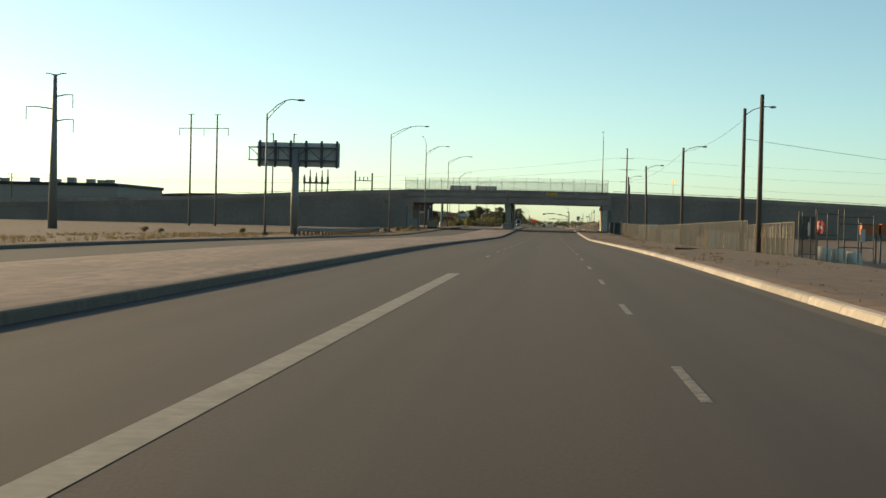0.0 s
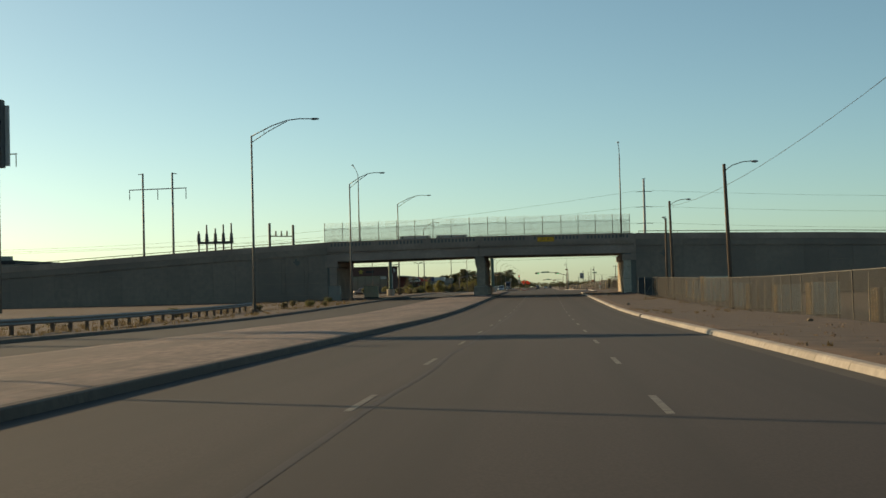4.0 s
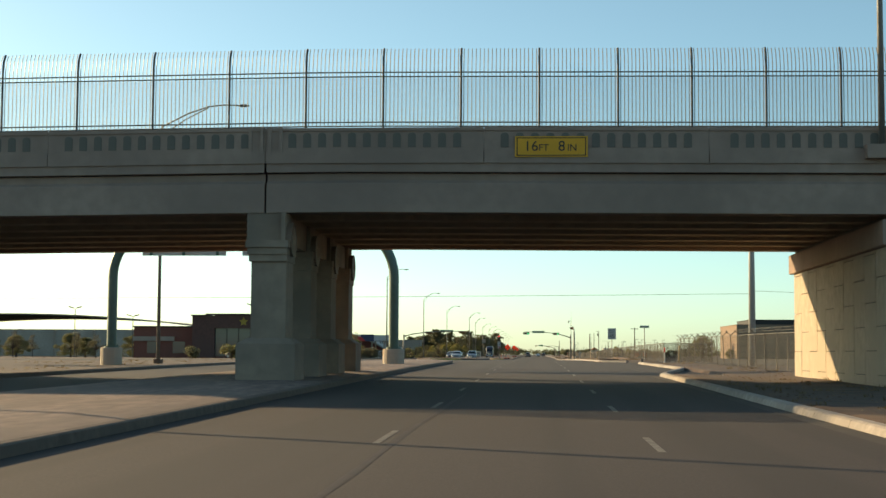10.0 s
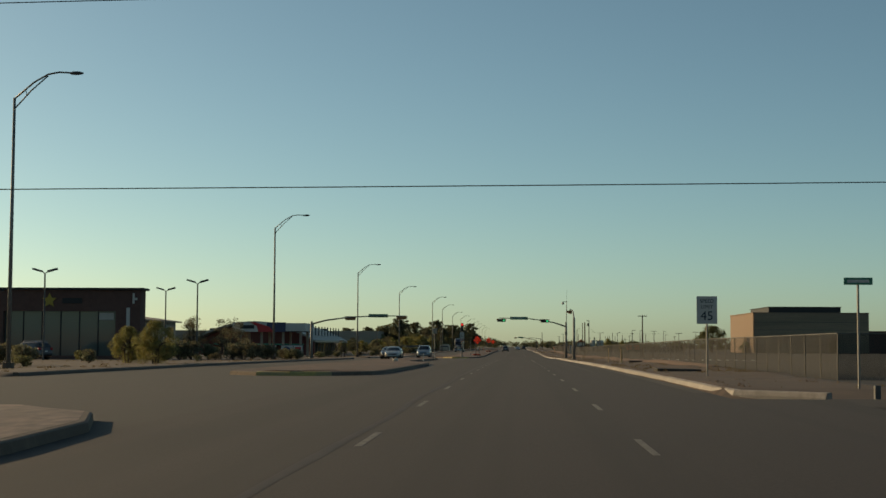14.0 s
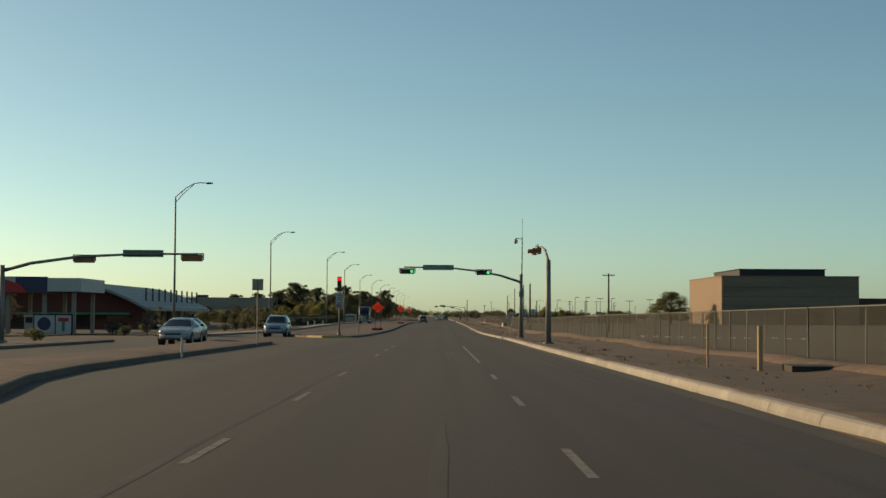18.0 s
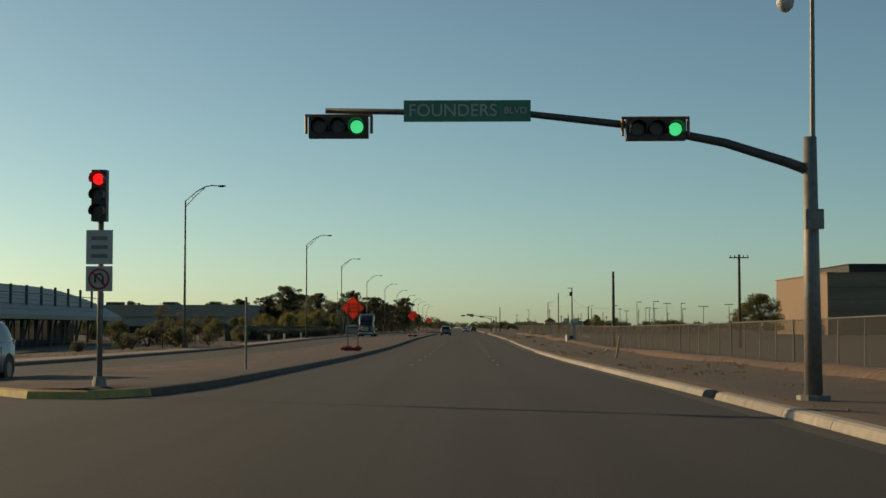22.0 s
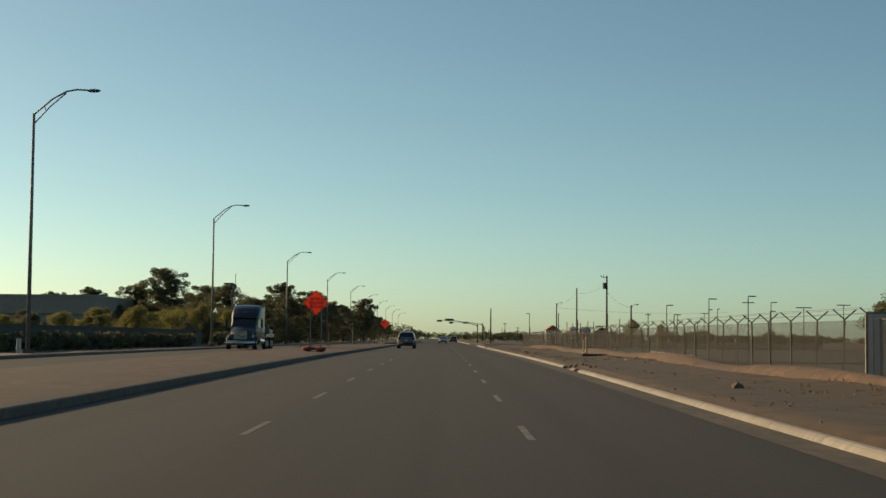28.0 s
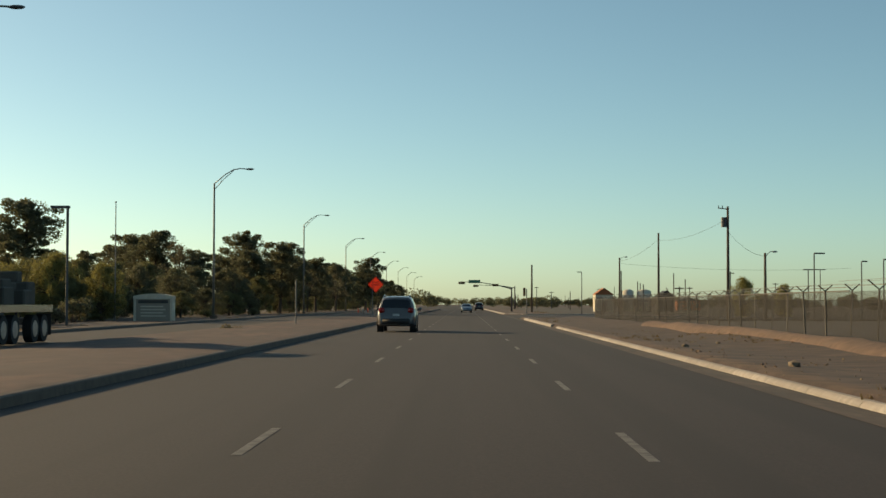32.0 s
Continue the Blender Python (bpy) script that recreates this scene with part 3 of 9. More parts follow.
RUBBER = mat("rubber_smear", (0.026, 0.0205, 0.018), (0.019, 0.015, 0.0135), (0.030, 0.0235, 0.0205), scale=9, scale2=0.7, rough=0.9, bump=0.03, stretch=(3, 0.2, 1), world_pos=True)


def strip(name, pts, w, material, label, lift=0.0022):
    """A thin flat band on the road along points, tapering at both ends."""
    bm = bmesh.new()
    P, prev = [], None
    for (xa, ya), (xb, yb) in zip(pts, pts[1:]):
        m = max(1, int(math.hypot(xb - xa, yb - ya) / 2.0))
        P += [(xa + (xb - xa) * k / m, ya + (yb - ya) * k / m) for k in range(m)]
    P.append(pts[-1])
    for i, (x, y) in enumerate(P):
        (xa, ya), (xb, yb) = P[max(i - 1, 0)], P[min(i + 1, len(P) - 1)]
        d = math.hypot(xb - xa, yb - ya)
        nx, ny = (yb - ya) / d, -(xb - xa) / d
        u = w / 2 * min(1.0, 0.25 + min(i, len(P) - 1 - i) * 0.4) * (1 + 0.35 * noise.noise(Vector((x, y * 0.31, 6))))
        row = [bm.verts.new((x + s_ * u * nx, y + s_ * u * ny, rz(x, y) + lift)) for s_ in (-1, 1)]
        if prev:
            bm.faces.new((prev[0], prev[1], row[1], row[0]))
        prev = row
    return solid(name, bm, material, label, "road mark")


def wander(x, y0, y1, amp, seed, step=3.0):
    """A line along the road that strays a little to both sides."""
    n = int((y1 - y0) / step)
    return [(x + amp * noise.noise(Vector((seed, k * 0.37, 0))), y0 + (y1 - y0) * k / n) for k in range(n + 1)]


for y0, y1 in ((300, 309), (315, 317.5), (318.5, 325)):
    strip("bay_line", [(5.0, y0), (4.98 - 0.012 * (y1 - y0), y1)], 0.11, PAINT_FAINT, "worn white line beside the turn bay", 0.003)
strip("stop_line", [(-8.9, 477.6), (4.45, 477.0)], 0.34, PAINT_FAINT, "nearly worn away white stop line across the lanes", 0.003)
for x, y0, y1, amp, w in ((-2.02, 60, 268, 0.10, 0.10), (-2.52, 300, 445, 0.10, 0.14), (3.55, 388, 452, 0.08, 0.16)):
    strip("joint_seal", wander(x, y0, y1, amp, x * 3 + y0), w, TAR, "dark tar seal along a paving joint")
for x, y0, y1, bend, w in ((0.46, 449, 466, 0.0, 0.16), (0.72, 448, 465, -0.14, 0.20), (0.05, 402, 418, 0.1, 0.16), (-3.6, 444, 462, 0.3, 0.18), (-0.55, 82, 90, 0.05, 0.14)):
    strip("skid_mark", [(x + bend * (k / 8) ** 2, y0 + (y1 - y0) * k / 8) for k in range(9)], w, RUBBER, "faint dark rubber skid mark on the asphalt", 0.0018)


# ---- low bank of loose soil along the fence ----
bm = bmesh.new()
prev = None
for k in range(260):
    y = 396 + k * 1.4
    mid = 10.35 + 0.35 * noise.noise(Vector((1.3, y * 0.05, 0)))
    w = 0.58 + 0.40 * noise.noise(Vector((4.1, y * 0.11, 0)))
    hh = float(np.interp(y, [396, 600, 640], [0.55, 0.6, 1.0])) * (0.10 + 0.17 * max(0.0, 0.55 + 1.3 * noise.noise(Vector((7.7, y * 0.07, 0)))))
    row = []
    for u in (-1, -0.72, -0.4, -0.1, 0.25, 0.6, 1):
        x = mid + u * w + 0.12 * noise.noise(Vector((u * 3, y * 0.5, 3)))
        row.append(bm.verts.new((x, y, g(y) + verge(x, y) + (-0.06 if abs(u) == 1 else hh * (1 - u * u) + 0.03 * noise.noise(Vector((x * 2, y * 0.9, 0)))))))
    if prev:
        for i in range(6):
            bm.faces.new((prev[i], prev[i + 1], row[i + 1], row[i]))
    prev = row
solid("soil_bank", bm, SOIL, "low uneven bank of loose tan soil along the fence", "soil", kind="structure", smooth=True)

# ---- overpass ----
BY0, BY1 = 271.2, 286.8          # faces of the bridge
def top(x):
    """Height of the parapet's top along the overpass."""
    return float(np.interp(x, [-260, -160, -106, -70, -40, -27.3, -6, 11, 18, 36, 62, 150, 260], [0.9, 2.3, 3.9, 5.25, 6.87, 7.42, 7.68, 7.6, 7.48, 7.08, 6.19, 3.0, 0.6]))


bridge = thing("overpass_bridge", 0, 0, 0, "two-span grey concrete road bridge with arcaded parapet over the carriageways", "bridge")
XL, XJ, XR = -27.25, -8.09, 11.1
for x0, x1 in ((XL, XJ - 0.03), (XJ + 0.03, XR)):
    for k in range(7):
        yc = BY0 + 0.55 + k * (BY1 - BY0 - 1.1) / 6
        bm = bmesh.new()
        if k in (0, 6):
            s = -1 if k == 0 else 1
            prof = [(yc + s * 0.55, 5.2), (yc + s * 0.55, 6.05), (yc + s * 0.40, 6.15), (yc + s * 0.40, 6.35), (yc - s * 0.3, 6.35), (yc - s * 0.3, 5.2)]
        else:
            prof = [(yc - 0.35, 5.2), (yc + 0.35, 5.2), (yc + 0.35, 5.36), (yc + 0.11, 5.55), (yc + 0.11, 6.0), (yc + 0.45, 6.2), (yc + 0.45, 6.35), (yc - 0.45, 6.35), (yc - 0.45, 6.2), (yc - 0.11, 6.0), (yc - 0.11, 5.55), (yc - 0.35, 5.36)]
        if k == 6:
            prof = prof[::-1]
        n = 8
        for i in range(n):
            xa, xb = x0 + (x1 - x0) * i / n, x0 + (x1 - x0) * (i + 1) / n
            ends = [[bm.verts.new((x, y, z + top(x) - 7.66)) for y, z in prof] for x in (xa, xb)]
            m = len(prof)
            for j in range(m):
                bm.faces.new((ends[0][j], ends[0][(j + 1) % m], ends[1][(j + 1) % m], ends[1][j]))
            if i == 0:
                bm.faces.new(ends[0][::-1])
            if i == n - 1:
                bm.faces.new(ends[1])
        bmesh.ops.remove_doubles(bm, verts=bm.verts, dist=0.001)
        part("girder", bm, CONCRETE if k in (0, 6) else GIRDER, bridge)
    bm = bmesh.new()
    n = 8
    for i in range(n):
        xa, xb = x0 + (x1 - x0) * i / n, x0 + (x1 - x0) * (i + 1) / n
        za, zb = top(xa) - 7.66, top(xb) - 7.66
        for y0, y1, lo, hi in ((BY0 - 0.05, BY1 + 0.05, 6.38, 6.70),):
            v = [bm.verts.new(p) for p in ((xa, y0, lo + za), (xb, y0, lo + zb), (xb, y1, lo + zb), (xa, y1, lo + za), (xa, y0, hi + za), (xb, y0, hi + zb), (xb, y1, hi + zb), (xa, y1, hi + za))]
            for f in ((3, 2, 1, 0), (4, 5, 6, 7), (0, 1, 5, 4), (2, 3, 7, 6)):
                bm.faces.new([v[j] for j in f])
    bmesh.ops.remove_doubles(bm, verts=bm.verts, dist=0.001)
    part("deck", bm, CONCRETE, bridge)


def sloped_bar(bm, x0, x1, y0, y1, lo, hi):
    """A bar along x whose heights are counted from the parapet's top."""
    v = [bm.verts.new(p) for p in ((x0, y0, top(x0) + lo), (x1, y0, top(x1) + lo), (x1, y1, top(x1) + lo), (x0, y1, top(x0) + lo), (x0, y0, top(x0) + hi), (x1, y0, top(x1) + hi), (x1, y1, top(x1) + hi), (x0, y1, top(x0) + hi))]
    for f in ((3, 2, 1, 0), (4, 5, 6, 7), (0, 1, 5, 4), (1, 2, 6, 5), (2, 3, 7, 6), (3, 0, 4, 7)):
        bm.faces.new([v[j] for j in f])


# front and rear parapets: rails, and thin dark arches painting the slots' shade
slot = bmesh.new()
arch = [(-0.115, -0.56), (0.115, -0.56), (0.115, -0.2), (0.08, -0.15), (0.0, -0.13), (-0.08, -0.15), (-0.115, -0.2)]
a = [slot.verts.new((x, 0.0, z)) for x, z in arch]
b = [slot.verts.new((x, -0.012, z)) for x, z in arch]
slot.faces.new(b)
for i in range(len(a)):
    slot.faces.new((a[i], a[(i + 1) % len(a)], b[(i + 1) % len(a)], b[i]))
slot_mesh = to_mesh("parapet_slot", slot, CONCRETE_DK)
for y0, y1, front in ((BY0 - 0.05, BY0 + 0.25, True), (BY1 - 0.25, BY1 + 0.05, False)):
    joints = [XL, -21.2, -14.6, XJ, -1.68, 4.8, XR]
    for x0, x1 in zip(joints, joints[1:]):
        bm = bmesh.new()
        sloped_bar(bm, x0 + 0.003, x1 - 0.003, y0, y1, -0.98, 0.0)
        part("parapet", bm, CONCRETE, bridge)
        bm = bmesh.new()
        sloped_bar(bm, x0 + 0.012, x1 - 0.012, y0 - 0.04, y1 + 0.04, -0.07, 0.03)
        part("coping", bm, CONCRETE, bridge)
        bm = bmesh.new()
        sloped_bar(bm, x0 + 0.012, x1 - 0.012, y0 - 0.06, y1 + 0.03, -1.02, -0.66)
        part("base_band", bm, CONCRETE, bridge)
        if front:
            n = int((x1 - x0 - 0.7) / 0.44)
            for k in range(n):
                x = (x0 + x1) / 2 + (k - (n - 1) / 2) * 0.44
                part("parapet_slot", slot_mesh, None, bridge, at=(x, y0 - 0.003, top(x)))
bm = bmesh.new()
for dx in (-0.45, -0.12, 0.12, 0.45):
    sloped_bar(bm, XJ + dx - 0.05, XJ + dx + 0.05, BY0 - 0.12, BY0, -0.9, 0.06)
part("joint_pilaster", bm, CONCRETE, bridge)

# guard fence of curved pickets on the parapet
xp = [10.73 - 2.13 * min(k, 4) - 2.288 * max(0, k - 4) for k in range(18)]
for k, x in enumerate(xp):
    bm = bmesh.new()
    tube(bm, [(x, BY0 + 0.1, top(x)), (x, BY0 + 0.1, top(x) + 1.85), (x, BY0 + 0.16, top(x) + 2.2), (x, BY0 + 0.3, top(x) + 2.42)], 0.035, 6)
    part("fence_post", bm, STEEL_DK, bridge)
    if k < len(xp) - 1:
        x2 = xp[k + 1]
        bm = bmesh.new()
        for i in range(19):
            u = x + (x2 - x) * (i + 0.7) / 19.4
            t0 = top(u)
            for z0, z1, ya, yb in ((0.08, 1.85, 0.1, 0.1), (1.85, 2.2, 0.1, 0.18), (2.2, 2.42, 0.18, 0.32)):
                tube(bm, [(u, BY0 + ya, t0 + z0), (u, BY0 + yb, t0 + z1)], 0.012, 4)
        for zz in (0.08, 0.2, 1.55, 1.68):
            tube(bm, [(x, BY0 + 0.1, top(x) + zz), (x2, BY0 + 0.1, top(x2) + zz)], 0.02, 4)
        part("picket_panel", bm, PICKET, bridge)
        bm = bmesh.new()
        v = [bm.verts.new(p) for p in ((x, BY0 + 0.13, top(x) + 0.08), (x2, BY0 + 0.13, top(x2) + 0.08), (x2, BY0 + 0.13, top(x2) + 1.52), (x, BY0 + 0.13, top(x) + 1.52))]
        bm.faces.new(v)
        part("wire_screen", bm, SCREEN, bridge)

# the middle bent: four columns on plinths under one cap, with star medallions
part("bent_cap", box(bmesh.new(), -8.63, -7.56, BY0 + 0.05, BY1 - 0.05, 4.35, 5.19), PIER, bridge)
star = bmesh.new()
tube(star, [(-0.14, 0, 0), (0.05, 0, 0)], 0.5, 24)
ring = to_mesh("medallion", star, BRONZE)
star = bmesh.new()
pts = [(0.0, (0.40 if k % 2 == 0 else 0.16) * math.sin(2 * math.pi * k / 10), (0.40 if k % 2 == 0 else 0.16) * math.cos(2 * math.pi * k / 10)) for k in range(10)]
a = [star.verts.new(p) for p in pts]
tip = star.verts.new((0.06, 0, 0))
for i in range(10):
    star.faces.new((a[i], a[(i + 1) % 10], tip))
star.faces.new(a[::-1])
star_mesh = to_mesh("star", star, BRONZE_LT)
for k in range(4):
    yc = (271.55, 276.25, 280.9, 285.75)[k]
    z0 = g(yc)
    bm = bmesh.new()
    box(bm, -8.42, -7.40, yc - 0.62, yc + 0.62, z0 + 1.3, 3.75)
    part("column", bm, PIER, bridge)
    for dz, w in ((3.75, 0.10), (3.95, 0.16), (4.15, 0.24)):
        part("corbel_course", box(bmesh.new(), -8.42 - w * 0.6, -7.40 + w * 0.3, yc - 0.62 - w, yc + 0.62 + w, dz + 0.003, dz + 0.197), PIER, bridge)
    bm = bmesh.new()
    box(bm, -8.80, -7.08, yc - 0.85, yc + 0.85, z0 - 0.2, z0 + 1.25)
    prism(bm, [(-8.80, yc - 0.85), (-7.08, yc - 0.85), (-7.08, yc + 0.85), (-8.80, yc + 0.85)], z0 + 1.25, z0 + 1.42, [(-8.50, yc - 0.68), (-7.34, yc - 0.68), (-7.34, yc + 0.68), (-8.50, yc + 0.68)])
    part("plinth", bm, PIER, bridge)
    part("pilaster", box(bmesh.new(), -7.56, -7.45, yc - 0.6, yc + 0.6, 3.75, 5.18), PIER, bridge)
    md = part("medallion", ring, None, bridge, at=(-7.33, yc, 4.42))
    part("star", star_mesh, None, md, at=(0.052, 0, 0))

part("end_block", box(bmesh.new(), XR + 0.004, 11.4, BY0 - 0.045, BY1 + 0.04, 5.2, 7.55), CONCRETE, bridge)

# small service lights under the deck
for x, y in ((1.0, 275.0), (1.1, 281.0), (-15, 275.0)):
    part("deck_light", box(bmesh.new(), x - 0.35, x + 0.35, y - 0.12, y + 0.12, 5.75, 5.9), STEEL, bridge)

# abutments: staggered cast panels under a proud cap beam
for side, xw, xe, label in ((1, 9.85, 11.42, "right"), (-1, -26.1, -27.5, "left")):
    ab = thing("abutment", 0, 0, 0, "buff concrete abutment of staggered panels under the bridge end, coloured as sunlit" if side > 0 else "grey-brown concrete abutment of staggered panels, coloured as shaded", "abutment", group="abutments", kind="structure")
    # lit and shaded sides are coloured in: paler concrete right, darker left
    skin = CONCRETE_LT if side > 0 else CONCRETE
    span = lambda a, b: (min(a, b), max(a, b))
    n = 10
    for k in range(n):
        ya, yb = BY0 + 0.1 + (BY1 - BY0 - 0.2) * k / n, BY0 + 0.1 + (BY1 - BY0 - 0.2) * (k + 1) / n
        z = -0.9 + (0.72 if k % 2 else 0.0)
        while z < 4.2:
            z1 = min(z + 1.44, 4.25)
            proud = 0.006 * math.sin(k * 5.1 + z * 3.3)
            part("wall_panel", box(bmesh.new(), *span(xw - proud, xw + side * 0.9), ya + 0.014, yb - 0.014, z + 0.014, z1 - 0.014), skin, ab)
            z = z1
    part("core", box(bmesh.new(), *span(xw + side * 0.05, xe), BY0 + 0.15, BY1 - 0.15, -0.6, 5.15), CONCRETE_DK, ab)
    bm = box(bmesh.new(), *span(xw - side * 0.16, xe), BY0 - 0.02, BY1 + 0.1, 4.26, 5.0)
    bmesh.ops.bevel(bm, geom=[e for e in bm.edges if abs(e.verts[0].co.y - e.verts[1].co.y) > 1], offset=0.03, segments=1, affect="EDGES")
    part("cap_beam", bm, CONCRETE, ab, "proud cast cap beam")
    for k in range(7):
        yc = BY0 + 0.55 + k * (BY1 - BY0 - 1.1) / 6
        part("bearing_pad", box(bmesh.new(), *span(xw + side * 0.15, xw + side * 0.75), yc - 0.3, yc + 0.3, 5.003, 5.12), CONCRETE_DK, ab)
    part("back_wall", box(bmesh.new(), *span(xw + side * 0.9, xe), BY0 + 0.05, BY1 - 0.05, 5.003, 5.18), CONCRETE, ab)

# retaining walls of the approach ramps
def ramp_wall(name, x0, x1, label):
    root = thing(name, 0, 0, 0, label, "retaining wall", kind="structure")
    n = max(1, int((x1 - x0) / 2.92))
    for k in range(n):
        xa, xb = x0 + (x1 - x0) * k / n, x0 + (x1 - x0) * (k + 1) / n
        bm = bmesh.new()
        lim = min(top(xa), top(xb)) - 1.45
        z = -0.7
        while z < lim - 0.05:
            z2 = min(z + 1.5, lim)
            box(bm, xa + 0.008, xb - 0.008, BY0 + 0.02, BY0 + 0.2, z + 0.008, z2 - 0.008)
            z = z2
        part("wall_panel", bm, WALL, root)
        bm = bmesh.new()
        sloped_bar(bm, xa + 0.004, xb - 0.004, BY0 - 0.10, BY0 + 0.3, -1.5, -0.72)
        part("coping_band", bm, WALL, root, "darker shaded coping band")
        bm = bmesh.new()
        sloped_bar(bm, xa + 0.004, xb - 0.004, BY0 - 0.16, BY0 + 0.3, -0.72, 0.0)
        part("parapet", bm, CONCRETE, root)
    bm = bmesh.new()
    m = 24
    for k in range(m):
        xa, xb = x0 + (x1 - x0) * k / m, x0 + (x1 - x0) * (k + 1) / m
        v = [bm.verts.new(p) for p in ((xa, BY0 + 0.1, -1), (xb, BY0 + 0.1, -1), (xb, BY1, -1), (xa, BY1, -1), (xa, BY0 + 0.1, top(xa) - 0.95), (xb, BY0 + 0.1, top(xb) - 0.95), (xb, BY1, top(xb) - 0.95), (xa, BY1, top(xa) - 0.95))]
        for f in ((4, 5, 6, 7), (0, 1, 5, 4), (2, 3, 7, 6)):
            bm.faces.new([v[j] for j in f])
    part("ramp_fill", bm, CONCRETE, root)
    # slim rail on the parapet
    step = 2.4
    n = int((x1 - x0) / step)
    bm = bmesh.new()
    for k in range(n + 1):
        x = x0 + 0.4 + k * step
        if x < x1:
            tube(bm, [(x, BY0 + 0.05, top(x)), (x, BY0 + 0.05, top(x) + 0.26)], 0.03, 5)
            if x + step < x1:
                tube(bm, [(x, BY0 + 0.05, top(x) + 0.26), (x + step, BY0 + 0.05, top(x + step) + 0.26)], 0.045, 6)
    part("rail", bm, STEEL, root)
    return root


ramp_l = ramp_wall("wall_ramp_1", -235, XL, "long grey-green concrete retaining wall of the bridge approach ramp")
ramp_r = ramp_wall("wall_ramp_2", 11.4, 235, "long grey concrete retaining wall of the bridge approach ramp")
for x in (14.8, -31.2):
    root = ramp_r if x > 0 else ramp_l
    bm = bmesh.new()
    prism(bm, [(-0.5, 0), (-0.1, -0.05), (-0.1, 0.35), (0.1, 0.35), (0.1, 0.1), (0.5, 0.0), (0.42, -0.3), (0.15, -0.55), (0.05, -0.5), (-0.15, -0.22)][::-1], 0, 0.05)
    part("emblem", bm, CONCRETE_DK, root, "dark cast emblem set in the wall", at=Matrix.Translation((x, BY0 + 0.0, 5.1)) @ pose(0, 0, 0, 90, 0, 0))
    for dx in (-1.46, 1.46):
        part("wall_pilaster", box(bmesh.new(), x + dx - 0.06, x + dx + 0.06, BY0 - 0.05, BY0 + 0.02, -0.4, top(x) - 1.5), WALL, root)

# warning board on the ramp
wb = thing("ramp_warning_sign", 23.25, 276, top(23.25) - 0.9, "orange diamond sign turned edge-on above the approach ramp", "sign")
part("post", tube(bmesh.new(), [(0, 0.03, 0), (0, 0.03, 3.6)], 0.04, 6), STEEL, wb)
bm = bmesh.new()
prism(bm, [(0, -0.62), (0.62, 0), (0, 0.62), (-0.62, 0)], 0, 0.03)
part("board", bm, YELLOW, wb, at=Matrix.Translation((0, 0, 3.55)) @ pose(0, 0, 0, 90, 0, -76))

# clearance sign
cs = thing("clearance_sign", 0.27, BY0 - 0.16, 7.1, "yellow metal clearance sign with black lettering fixed to the bridge parapet", "sign")
part("panel", box(bmesh.new(), -1.05, 1.05, 0, 0.03, -0.30, 0.30), YELLOW, cs)
bm = bmesh.new()
for x0, x1, z0, z1 in ((-1.0, 1.0, 0.24, 0.265), (-1.0, 1.0, -0.265, -0.24), (-1.0, -0.975, -0.265, 0.265), (0.975, 1.0, -0.265, 0.265)):
    box(bm, x0, x1, -0.006, 0.0, z0, z1)
part("border", bm, BLACK, cs)
letters("16", 0.42, BLACK, cs, (-0.58, -0.006, 0.0))
letters("FT", 0.28, BLACK, cs, (-0.22, -0.006, -0.04))
letters("8", 0.42, BLACK, cs, (0.30, -0.006, 0.0))
letters("IN", 0.28, BLACK, cs, (0.60, -0.006, -0.04))

# ---- fences ----
def fence(name, pts, material, label, high=1.85, arms=True, drop=-0.12, spacing=3.05, rail=True, reach=0.34):
    root = thing(name, 0, 0, 0, label, "fence")
    P = [Vector((*p, 0)) for p in pts]
    for a, b in zip(P, P[1:]):
        n = max(1, round((b - a).length / spacing))
        for k in range(n):
            p, q = a.lerp(b, k / n), a.lerp(b, (k + 1) / n)
            zp, zq = g(p.y) + drop, g(q.y) + drop
            bm = bmesh.new()
            lean = (0.09 if arms else 0.03) * math.sin(p.y * 3.7)
            tube(bm, [(p.x, p.y, zp - 0.3), (p.x + lean, p.y, zp + high)], 0.030, 6)
            if arms:
                for s in (-1, 1):
                    tube(bm, [(p.x + lean, p.y, zp + high), (p.x + lean + reach * s, p.y + 0.04 * s, zp + high + reach * 0.85)], 0.022, 5)
            part("post", bm, POST, root)
            bm = bmesh.new()
            v = [bm.verts.new(c) for c in ((p.x, p.y, zp + 0.02), (q.x, q.y, zq + 0.02), (q.x, q.y, zq + high - 0.03), (p.x, p.y, zp + high - 0.03))]
            bm.faces.new(v)
            part("wire_panel", bm, material, root)
            bm = bmesh.new()
            if rail:
                tube(bm, [(p.x, p.y, zp + high - 0.02), (q.x, q.y, zq + high - 0.02)], 0.026, 5)
            if arms:
                for s, u in ((-1, 1.0), (-1, 0.5), (1, 0.5), (1, 1.0)):
                    tube(bm, [(p.x + reach * s * u, p.y, zp + high + reach * 0.85 * u), (q.x + reach * s * u, q.y, zq + high + reach * 0.85 * u)], 0.006, 3)
            if len(bm.verts):
                part("rail" if rail else "barbed_wire", bm, POST, root)
            else:
                bm.free()
    return root


